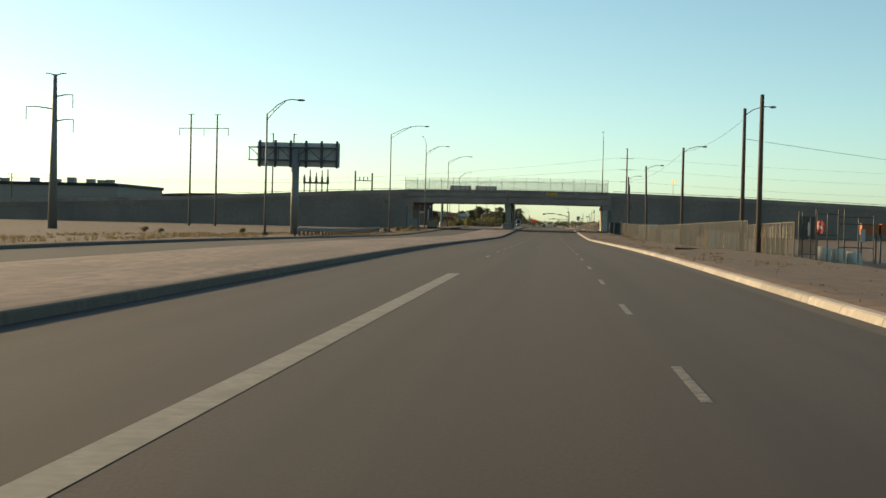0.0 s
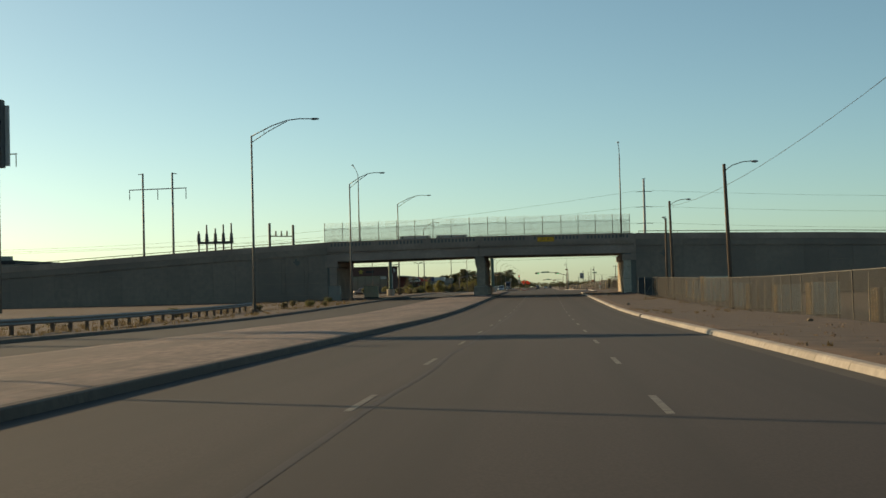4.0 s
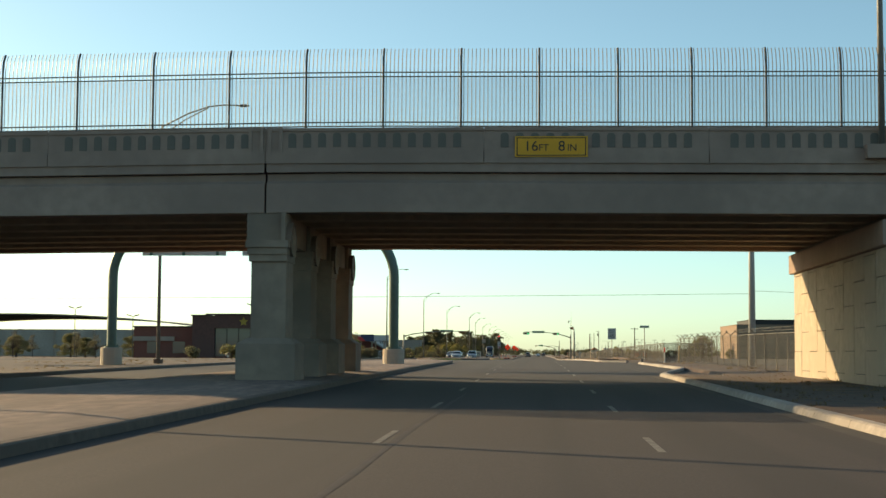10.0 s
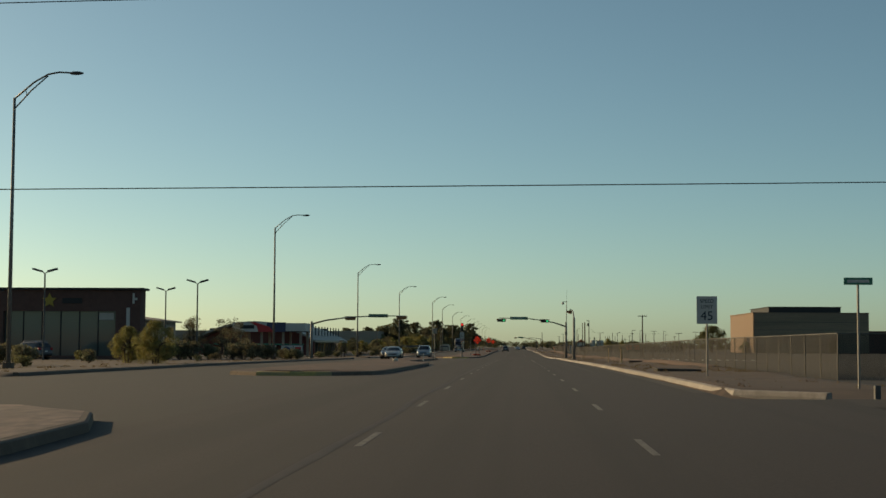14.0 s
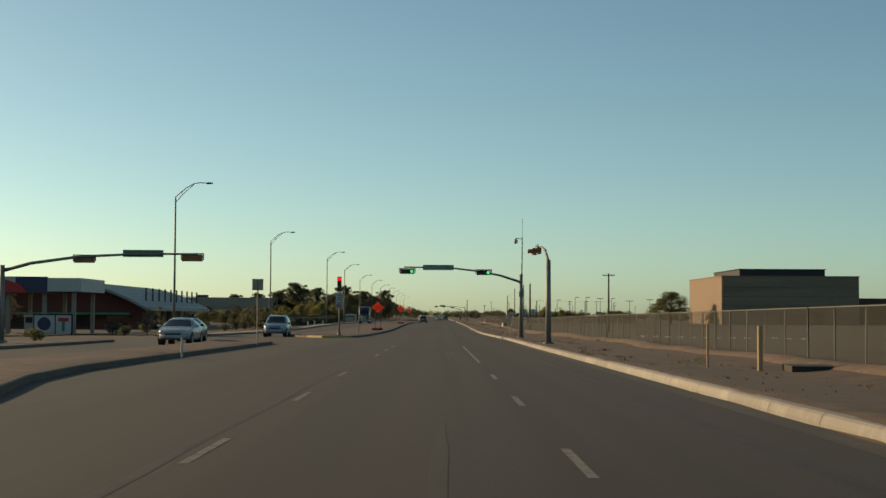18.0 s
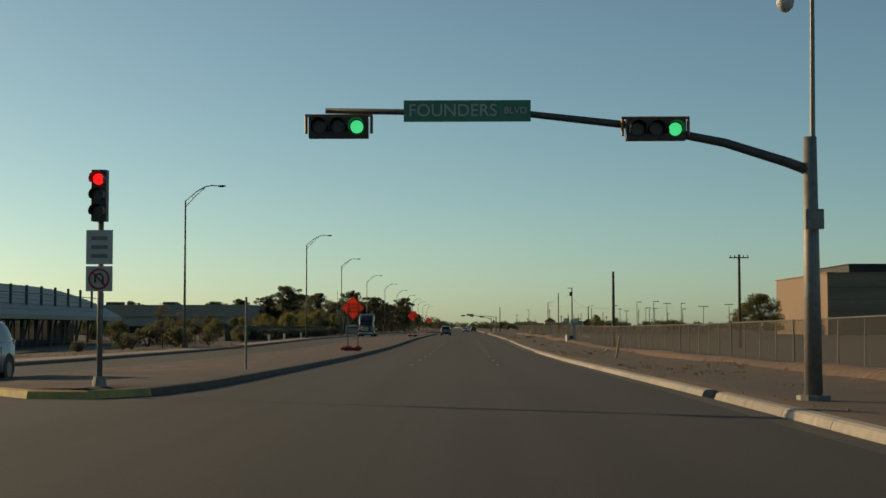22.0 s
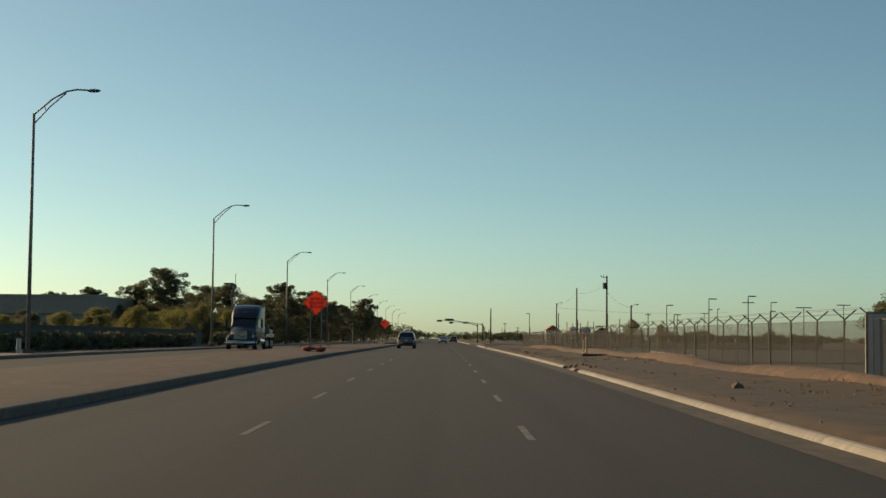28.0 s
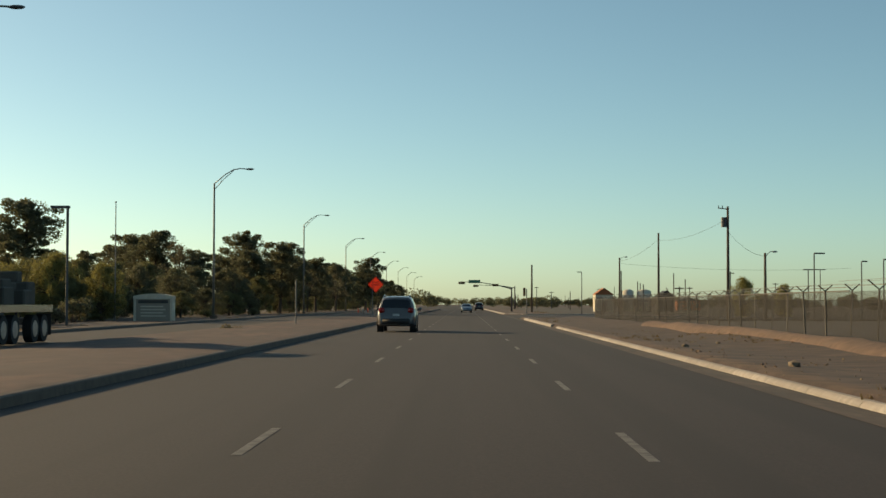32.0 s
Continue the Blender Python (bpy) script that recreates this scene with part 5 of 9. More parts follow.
pr = thing("median_signal", -7.42, 510.7, g(510.7) + 0.2, "post-mounted traffic signal showing red above two small signs", "traffic light")
part("post", tube(bmesh.new(), [(0, 0, 0), (0, 0, 3.5)], 0.06, 10), STEEL, pr, smooth=True)
part("base", tube(bmesh.new(), [(0, 0, -0.1), (0, 0, 0.22)], 0.18, 10, 0.12), STEEL, pr)
signal_head(pr, 0, -0.1, 3.9, (LENS_RED, 1), upright=True)
part("sign", box(bmesh.new(), -0.27, 0.27, -0.12, -0.09, 2.5, 3.2), WHITE, pr)
for k in range(3):
    part("sign_bar", box(bmesh.new(), -0.17, 0.17, -0.124, -0.12, 2.63 + k * 0.18, 2.71 + k * 0.18), STEEL, pr)
part("turn_sign", box(bmesh.new(), -0.27, 0.27, -0.12, -0.09, 1.95, 2.46), WHITE, pr)
part("turn_ring", tube(bmesh.new(), [(0.2 * math.cos(a), -0.125, 2.2 + 0.2 * math.sin(a)) for a in [k * math.pi / 9 for k in range(19)]], 0.022, 5), RED_PAINT, pr)
part("turn_arrow", tube(bmesh.new(), [(0.08, -0.125, 2.08), (0.08, -0.125, 2.24), (0.05, -0.125, 2.29), (0, -0.125, 2.31), (-0.05, -0.125, 2.29), (-0.08, -0.125, 2.24), (-0.08, -0.125, 2.12)], 0.02, 5), BLACK, pr)
part("turn_slash", tube(bmesh.new(), [(-0.14, -0.135, 2.34), (0.14, -0.135, 2.06)], 0.02, 5), RED_PAINT, pr)


# ---- more materials ----
def leaf(name, c1, c2):
    m = bpy.data.materials.new(name)
    m.use_nodes = True
    nt = m.node_tree
    bs = nt.nodes["Principled BSDF"]
    ge, rp = nt.nodes.new("ShaderNodeNewGeometry"), nt.nodes.new("ShaderNodeValToRGB")
    rp.color_ramp.elements[0].color, rp.color_ramp.elements[1].color = (*c1, 1), (*c2, 1)
    nt.links.new(ge.outputs["Random Per Island"], rp.inputs[0])
    nt.links.new(rp.outputs[0], bs.inputs["Base Color"])
    bs.inputs["Roughness"].default_value = 0.7
    tr, mx = nt.nodes.new("ShaderNodeBsdfTranslucent"), nt.nodes.new("ShaderNodeMixShader")
    mx.inputs[0].default_value = 0.5
    nt.links.new(rp.outputs[0], tr.inputs["Color"])
    nt.links.new(bs.outputs[0], mx.inputs[1])
    nt.links.new(tr.outputs[0], mx.inputs[2])
    nt.links.new(mx.outputs[0], nt.nodes["Material Output"].inputs[0])
    return m


def car_paint(name, c):
    m = mat(name, c, tuple(v * 0.93 for v in c), None, scale=3, rough=0.38, metal=0.15, bump=0)
    m.node_tree.nodes["Principled BSDF"].inputs["Coat Weight"].default_value = 0.5
    return m


def glass(name, c=(0.012, 0.014, 0.016), rough=0.06):
    m = mat(name, c, c, c, rough=rough, bump=0)
    m.node_tree.nodes["Principled BSDF"].inputs["Specular IOR Level"].default_value = 0.7
    return m


NEEDLES = leaf("pine_needles", (0.10, 0.10, 0.058), (0.165, 0.16, 0.09))
OLIVE = leaf("olive_foliage", (0.118, 0.118, 0.054), (0.19, 0.183, 0.083))
BRUSH = leaf("olive_yellow_brush", (0.20, 0.185, 0.062), (0.29, 0.255, 0.095))
SAGE = leaf("dry_sage_foliage", (0.085, 0.078, 0.048), (0.18, 0.155, 0.09))
STRAW = leaf("dry_grass", (0.11, 0.078, 0.036), (0.21, 0.148, 0.07))
BARK = mat("bark", (0.085, 0.06, 0.045), (0.05, 0.036, 0.028), None, scale=9, rough=0.95, stretch=(3, 3, 0.5), bump=0.6)
TYRE = mat("tyre_rubber", (0.018, 0.018, 0.018), None, None, scale=20, rough=0.85, bump=0.1)
RIM = mat("alloy_rim", (0.30, 0.30, 0.31), None, None, rough=0.4, metal=0.8, bump=0)
CAR_GLASS = glass("dark_car_glass")
SHOP_GLASS = glass("shop_glass", (0.095, 0.11, 0.10), 0.08)
TAIL = mat("tail_lamp_lens", (0.42, 0.015, 0.012), (0.3, 0.01, 0.01), None, rough=0.2, bump=0)
HEADLAMP = mat("headlamp_lens", (0.6, 0.62, 0.62), None, None, rough=0.12, bump=0)
PLATE = mat("plate_sheet", (0.5, 0.5, 0.48), None, None, rough=0.5, bump=0)
SILVER, PALE_BLUE, DARK_RED, NAVY, TAUPE = car_paint("silver_car_paint", (0.34, 0.36, 0.36)), car_paint("blue_grey_car_paint", (0.20, 0.26, 0.30)), car_paint("dark_car_paint", (0.07, 0.05, 0.05)), mat("navy_truck_paint", (0.012, 0.018, 0.032), (0.010, 0.015, 0.027), None, scale=3, rough=0.4, bump=0), car_paint("grey_suv_paint", (0.135, 0.125, 0.122))
PLASTIC = mat("black_plastic", (0.025, 0.025, 0.025), None, None, scale=12, rough=0.6, bump=0.03)
CHROME = mat("chrome", (0.55, 0.55, 0.55), None, None, rough=0.15, metal=1.0, bump=0)
BROWN_BRICK = mat("brown_stucco", (0.125, 0.060, 0.048), (0.098, 0.047, 0.038), (0.11, 0.055, 0.046), scale=2.5, scale2=0.3, rough=0.9, bump=0.1, world_pos=True)
WING_BRICK = mat("wing_stucco", (0.22, 0.072, 0.052), (0.16, 0.058, 0.043), (0.175, 0.064, 0.048), scale=5, scale2=0.3, rough=0.9, bump=0.2, world_pos=True)
RED_BRICK = mat("red_brick_wall", (0.20, 0.05, 0.035), (0.14, 0.038, 0.028), (0.16, 0.045, 0.034), scale=5, scale2=0.3, rough=0.9, bump=0.2, world_pos=True)
TAN_STUCCO = mat("tan_stucco", (0.255, 0.175, 0.125), (0.22, 0.15, 0.107), (0.235, 0.16, 0.114), scale=2, scale2=0.15, rough=0.9, bump=0.05, world_pos=True)
# copy of the tan stucco, its colour set for the shaded front
SHADE_STUCCO = mat("shaded_stucco_front", (0.27, 0.195, 0.135), (0.22, 0.16, 0.112), (0.20, 0.145, 0.10), scale=2, scale2=0.12, rough=0.9, bump=0.05, stretch=(0.3, 1, 3), world_pos=True)
DARK_PANEL = mat("dark_roof_panel", (0.022, 0.021, 0.021), (0.017, 0.016, 0.016), None, scale=2, rough=0.7, bump=0.02)
ROOF_METAL = mat("pale_roof_metal", (0.27, 0.262, 0.23), (0.23, 0.223, 0.196), (0.245, 0.238, 0.21), scale=3, scale2=0.3, rough=0.5, metal=0.3, stretch=(0.2, 4, 1), bump=0.03)
PALE_HALL = mat("pale_hall_wall", (0.38, 0.34, 0.285), (0.32, 0.285, 0.24), (0.30, 0.27, 0.225), scale=2, scale2=0.2, rough=0.9, bump=0.1, world_pos=True)
GREY_BLOCK = mat("grey_block_wall", (0.33, 0.27, 0.22), (0.275, 0.225, 0.183), (0.295, 0.242, 0.198), scale=2, scale2=0.2, rough=0.9, bump=0.1, world_pos=True)
DARK_WALL = mat("dark_block_wall", (0.085, 0.078, 0.066), (0.06, 0.055, 0.048), None, scale=3, scale2=0.4, rough=0.9, bump=0.2, world_pos=True)
PALE_BOX = mat("pale_painted_sheet", (0.62, 0.55, 0.43), (0.5, 0.44, 0.35), (0.56, 0.49, 0.39), scale=3, scale2=0.6, rough=0.75, bump=0.05)
RUST = mat("orange_rusty_sheet", (0.42, 0.13, 0.05), (0.32, 0.10, 0.04), None, scale=4, rough=0.85, bump=0.1)
RED_SHEET = mat("red_sheet", (0.55, 0.03, 0.03), (0.5, 0.025, 0.025), None, rough=0.5, bump=0)
YELLOW_SHAPE = mat("yellow_sheet", (0.42, 0.28, 0.04), (0.36, 0.24, 0.03), None, rough=0.5, bump=0)
NAVY.node_tree.nodes["Principled BSDF"].inputs["Coat Weight"].default_value = 0.25
BLUE_SHEET = mat("dark_blue_sheet", (0.03, 0.045, 0.10), None, None, rough=0.5, bump=0)
PATCH = mat("blue_grey_wall_paint", (0.062, 0.062, 0.064), (0.05, 0.05, 0.053), (0.075, 0.073, 0.072), scale=1.5, scale2=0.5, rough=0.9, bump=0.03)
STAKE = mat("pale_stake_wood", (0.48, 0.33, 0.18), (0.38, 0.26, 0.14), None, scale=8, rough=0.85, stretch=(4, 4, 0.4), bump=0.2)
SANDBAG = mat("orange_sandbag", (0.42, 0.06, 0.025), (0.30, 0.04, 0.018), (0.22, 0.04, 0.022), scale=9, scale2=3, rough=0.8, bump=0.5)
STONE = mat("verge_stone", (0.21, 0.155, 0.105), (0.13, 0.095, 0.065), None, scale=6, rough=0.95, bump=0.4)


# ---- vegetation ----
def leaf_mesh(name, clumps, per, size, material, seed):
    """Many small leaves gathered in clumps: centre, radius and squash for each clump."""
    rnd = np.random.RandomState(seed)
    verts, faces = [], []
    for c, r, sq in clumps:
        for _ in range(per):
            d = rnd.normal(size=3)
            d /= np.linalg.norm(d) + 1e-6
            p = np.array(c) + d * r * rnd.uniform(0.25, 1.0) ** 0.5 * np.array((1, 1, sq))
            u, w = rnd.normal(size=3), rnd.normal(size=3)
            u /= np.linalg.norm(u)
            w -= u * w.dot(u)
            w /= np.linalg.norm(w) + 1e-6
            s = size * rnd.uniform(0.6, 1.4)
            i = len(verts)
            verts += [tuple(p - u * s), tuple(p + w * s * 0.45), tuple(p + u * s), tuple(p - w * s * 0.45)]
            faces.append((i, i + 1, i + 2, i + 3))
    me = bpy.data.meshes.new(name)
    me.from_pydata(verts, [], faces)
    me.materials.append(material)
    return me


def make_tree(kind, seed, high, label, category="tree", group="roadside trees"):
    """A trunk with limbs and a crown of clumped leaves."""
    rnd = random.Random(seed)
    root = thing("tree" if kind != "shrub" else "shrub", 0, 0, 0, label, category, group=group)
    clumps = []
    bm = bmesh.new()
    if kind == "pine":
        lean = rnd.uniform(-0.4, 0.4)
        tube(bm, [(0, 0, -0.3), (lean * 0.4, 0, high * 0.45), (lean, 0.1, high * 0.93)], 0.19, 7, 0.035)
        n = 27
        for k in range(n):
            u = k / (n - 1)
            z = high * (0.25 + 0.68 * u)
            swell = max(0.10, 1 - ((u - 0.30) / 0.74) ** 2) ** 0.7
            reach = high * 0.25 * swell * rnd.choice((0.55, 0.8, 1.0, 1.15)) + 0.1
            a = k * 2.4 + rnd.uniform(-0.6, 0.6)
            mid = (lean * u + reach * 0.55 * math.cos(a), reach * 0.55 * math.sin(a), z + reach * 0.1)
            tip = (lean * u + reach * math.cos(a), reach * math.sin(a), z + reach * rnd.uniform(0.1, 0.5))
            tube(bm, [(lean * u * 0.9, 0, z - 0.25), mid, tip], 0.06, 4, 0.014)
            big = 0.40 + 0.34 * rnd.random() + 0.022 * high
            clumps.append((tip, big, 0.78))
            for _ in range(2):
                b = rnd.uniform(0, 6.28)
                clumps.append(((tip[0] + big * math.cos(b), tip[1] + big * math.sin(b), tip[2] + big * rnd.uniform(-0.2, 0.6)), big * rnd.uniform(0.4, 0.65), 0.8))
            clumps.append((mid, 0.34 + 0.3 * rnd.random(), 0.7))
            if k % 2:
                clumps.append(((lean * u + rnd.uniform(-0.3, 0.3), rnd.uniform(-0.3, 0.3), z), 0.3 + 0.06 * high * (1 - u), 0.9))
        clumps.append(((lean, 0.1, high * 0.97), 0.42, 1.1))
        leaves = leaf_mesh("crown", clumps, 210, 0.088, NEEDLES, seed)
    elif kind in ("round", "brush"):
        brush = kind == "brush"
        for sx in ((-0.5, 0, 0.45) if brush else (0,)):
            tube(bm, [(sx * 0.5, 0, -0.3), (0.1 + sx, sx * 0.6, high * 0.4)], 0.09 if brush else 0.16, 7, 0.07)
        for k in range(60):
            a, u = rnd.uniform(0, 6.28), rnd.random()
            z = high * (0.10 + 0.80 * u)
            reach = high * 0.42 * math.sqrt(max(0.05, 1 - (2 * u - 0.85) ** 2)) * rnd.uniform(0.4, 1.05)
            tip = (reach * math.cos(a), reach * math.sin(a), z)
            tube(bm, [(0.1, 0, high * 0.38), (tip[0] * 0.5, tip[1] * 0.5, high * 0.4 + (z - high * 0.4) * 0.6), tip], 0.045, 4, 0.01)
            clumps.append((tip, high * rnd.uniform(0.06, 0.15), 1.1 if brush else 0.85))
        leaves = leaf_mesh("crown", clumps, 260, 0.07, BRUSH if brush else OLIVE if seed % 2 else NEEDLES, seed)
    elif kind == "thin":
        tube(bm, [(0, 0, -0.3), (0.1, 0, high * 0.35)], 0.12, 6, 0.08)
        for k in range(34):
            a, u = rnd.uniform(0, 6.28), rnd.random()
            z = high * (0.4 + 0.6 * u)
            reach = high * 0.34 * (1.05 - u) * rnd.uniform(0.3, 1.1) + 0.2
            tip = (reach * math.cos(a), reach * math.sin(a), z)
            tube(bm, [(0.1, 0, high * 0.34), (tip[0] * 0.45, tip[1] * 0.45, high * 0.35 + (z - high * 0.35) * 0.55), tip], 0.04, 4, 0.008)
            clumps.append((tip, high * 0.07, 0.9))
        leaves = leaf_mesh("crown", clumps, 60, 0.065, SAGE, seed)
    else:
        for k in range(9):
            a = rnd.uniform(0, 6.28)
            r = rnd.uniform(0.1, 0.5) * high
            tube(bm, [(0, 0, -0.1), (r * math.cos(a), r * math.sin(a), high * rnd.uniform(0.5, 0.9))], 0.03, 4, 0.008)
            clumps.append(((r * math.cos(a), r * math.sin(a), high * rnd.uniform(0.3, 0.75)), high * rnd.uniform(0.25, 0.4), 0.8))
        leaves = leaf_mesh("crown", clumps, 110, 0.05 + 0.03 * high, (SAGE, OLIVE, NEEDLES)[seed % 3], seed)
    part("trunk" if kind != "shrub" else "branchwork", bm, BARK, root)
    part("crown", leaves, None, root)
    return root


def gz(x, y):
    return g(y) + verge(x, y)


masters = {}
def plant(kind, seed, high, x, y, label, scale=1.0, wide=1.0):
    """The first of a sort is built where it stands, later ones are copied from it."""
    key = (kind, seed)
    m = pose(x, y, gz(x, y) - 0.05, 0, 0, (x * 37 + y * 11) % 360)
    if key not in masters:
        ob = make_tree(kind, seed, high, label, "tree" if kind != "shrub" else "shrub", "roadside trees" if kind != "shrub" else "verge shrubs")
        masters[key] = (ob, high)
        ob.matrix_basis = m @ Matrix.Diagonal((scale * wide, scale * wide, scale, 1))
        return ob
    ob = copy_thing(masters[key][0], m)
    ob.scale = (scale * wide, scale * wide, scale)
    ob["label"] = label
    return ob


PINE_L = "dark green pine with an uneven clumped crown"
for i, (x, y, h) in enumerate(((-39.3, 806, 10.6), (-44.5, 812, 8.6), (-50, 806, 7.8), (-57, 812, 7.4), (-43.1, 863, 10.2), (-37.5, 853, 10.1), (-33.5, 858, 8.0), (-30.7, 879, 11.2), (-26.6, 884, 8.6), (-24.5, 869, 9.4), (-27.6, 866, 8.2), (-23.4, 905, 8.4), (-27.5, 918, 9.0),
                               (-22.6, 932, 8.4), (-25.0, 948, 8.6), (-22.9, 1028, 12.2), (-20.6, 981, 8.6), (-23.5, 962, 8.0), (-26, 985, 8.6), (-22.0, 1002, 8.6), (-24.0, 1030, 8.4), (-22, 1052, 8.0), (-24, 1080, 7.6), (-22, 1110, 8.2), (-24, 1140, 8.0), (-22, 1180, 7.5), (-47, 872, 9.0), (-53, 880, 8.6), (-36, 905, 9.0), (-34, 945, 9.0), (-62, 850, 8.0), (-72, 846, 7.6), (-84, 850, 8.2), (-33, 1000, 9.0), (-96, 846, 7.8))):
    plant("pine", 11 + i % 5, 8.5, x, y, PINE_L + (" rising above its neighbours" if h > 9.5 else " in the roadside row"), h / 8.5, 1.22)
for i, (x, y, h) in enumerate(((-41.7, 806, 5.8), (-37.0, 800, 5.4), (-33.0, 793, 5.7), (-30.0, 798, 4.6), (-44.5, 800, 5.6), (-48, 804, 5.2), (-36.0, 812, 5.8), (-32.0, 818, 5.4), (-40, 820, 6.2), (-29.0, 822, 5.2), (-35, 836, 6.2), (-31.0, 842, 5.8), (-40, 842, 6.4), (-28.0, 852, 5.4), (-26.0, 860, 5.0), (-32, 868, 6.0), (-28.5, 890, 5.6), (-25.5, 896, 5.2), (-24.6, 918, 5.0), (-23.5, 944, 5.2), (-24, 972, 5.2),
                               (-24, 1000, 5.4), (-23.5, 1020, 5.2), (-24, 1060, 5.4), (-23, 1095, 5.2), (-36, 778, 4.2), (-31.5, 772, 3.6), (-41, 776, 4.6), (-29.0, 783, 3.4), (-52, 780, 4.4), (-36, 752, 3.4), (-42, 748, 3.6), (-48, 735, 3.2), (-58, 770, 4.2), (-33, 735, 3.0), (-28.5, 762, 2.8), (-46, 830, 6.0), (-29.5, 930, 5.6), (-29, 965, 5.8))):
    plant("round", 21 + i % 4, 5.0, x, y, "rounded olive-green tree with a dense low crown", h / 5.0)
for i, (x, y, h) in enumerate(((-33.6, 846, 8.2), (-24.2, 900, 7.0), (-22.0, 925, 6.5), (-47.5, 552, 4.6), (-52, 548, 5.0), (-43.5, 549, 4.0), (-25.2, 603, 3.6), (-31, 640, 3.2), (-69, 455, 3.6), (-73, 458, 4.0), (-78, 452, 3.4), (-84, 460, 4.2), (-34.2, 470, 4.4), (-32.2, 474, 4.2), (-30.2, 470, 4.3), (-36.0, 476, 4.4), (-31.2, 479, 4.0), (-27.2, 629, 3.0), (-24.6, 524, 2.3), (-27.5, 545, 2.6))):
    plant("thin", 31 + i % 3, 5.0, x, y, "thin-leaved tree with bare twigs showing", h / 5.0)
for i, (x, y, h) in enumerate(((-40, 650, 2.6), (-44, 655, 2.2), (-36, 660, 2.4), (-48, 668, 3.0), (-33, 672, 2.0), (-41, 684, 2.8), (-52, 690, 3.2), (-36, 694, 2.4), (-46, 702, 2.8), (-31, 706, 2.2), (-58, 710, 3.4), (-39, 716, 2.6), (-29.5, 690, 1.9), (-66, 700, 3.0), (-75, 712, 3.2), (-86, 720, 3.4))):
    plant("round", 21 + i % 4, 5.0, x, y, "low rounded olive bush before the long hall", h / 5.0, 1.3)
for i, (x, y, h, w) in enumerate(((-27.6, 786, 2.6, 1.5), (-27.2, 800, 2.8, 1.5), (-26.6, 812, 2.6, 1.5), (-26.8, 826, 3.0, 1.5), (-26.2, 838, 2.8, 1.5), (-25.8, 850, 2.6, 1.5), (-25.2, 872, 2.6, 1.5), (-25.0, 884, 2.8, 1.5), (-24.6, 908, 2.6, 1.5), (-24.2, 930, 2.6, 1.5), (-24.0, 955, 2.8, 1.5), (-23.8, 990, 2.8, 1.5), (-44, 770, 3.6, 1.5), (-31.5, 806, 3.2, 1.6), (-30.5, 832, 3.4, 1.6), (-29.5, 858, 3.4, 1.6))):
    plant("round", 21 + 2 * (i % 2) if h > 3.5 else 21 + i % 4, 5.0, x, y, "broad low olive-yellow bush under the row of pines", h / 5.0, w)
for x, y, h in ((-23.0, 408, 2.9), (-25.8, 412, 2.6), (-22.4, 352.5, 1.8), (-24.6, 356, 2.0)):
    plant("brush", 53, 5.0, x, y, "dusty olive brush beside the restaurant verge", h / 5.0, 1.1)
BRUSH_L = "broad feathery olive-yellow brush under the pines"
for i, (x, y, h, w) in enumerate(((-33.6, 786, 5.0, 1.0), (-30.4, 784, 5.2, 1.05), (-27.6, 787, 4.6, 1.0), (-36.8, 790, 4.8, 1.1), (-33.5, 760, 4.5, 1.2), (-37.5, 757, 4.3, 1.3), (-30.6, 766, 4.2, 1.2), (-42, 760, 3.8, 1.4), (-46, 752, 3.4, 1.5), (-51, 748, 3.2, 1.5))):
    plant("brush", 51 + i % 3, 5.0, x, y, BRUSH_L, h / 5.0, w)
for x, y, h in ((32.8, 850, 5.0), (38.1, 852, 4.2)):
    plant("brush", 52, 5.0, x, y, "thin yellowing tree standing in the fenced field", h / 5.0, 0.8)
for k in range(27):
    y = 656 + 3.3 * k
    plant("shrub", 41 + k % 5, 1.4, -24.9, y, "clipped dark bush in the hedge before the wall", 1.0, 1.25)
plant("round", 23, 5.0, 63.0, 797, "broad round dark tree beside the tan building", 1.55).scale = (3.3, 2.6, 1.85)
plant("round", 21, 5.0, 71.0, 779, "small round tree before the tan building", 0.8)
plant("round", 22, 5.0, 96, 770, "low bushy tree before the dark wall", 0.9)
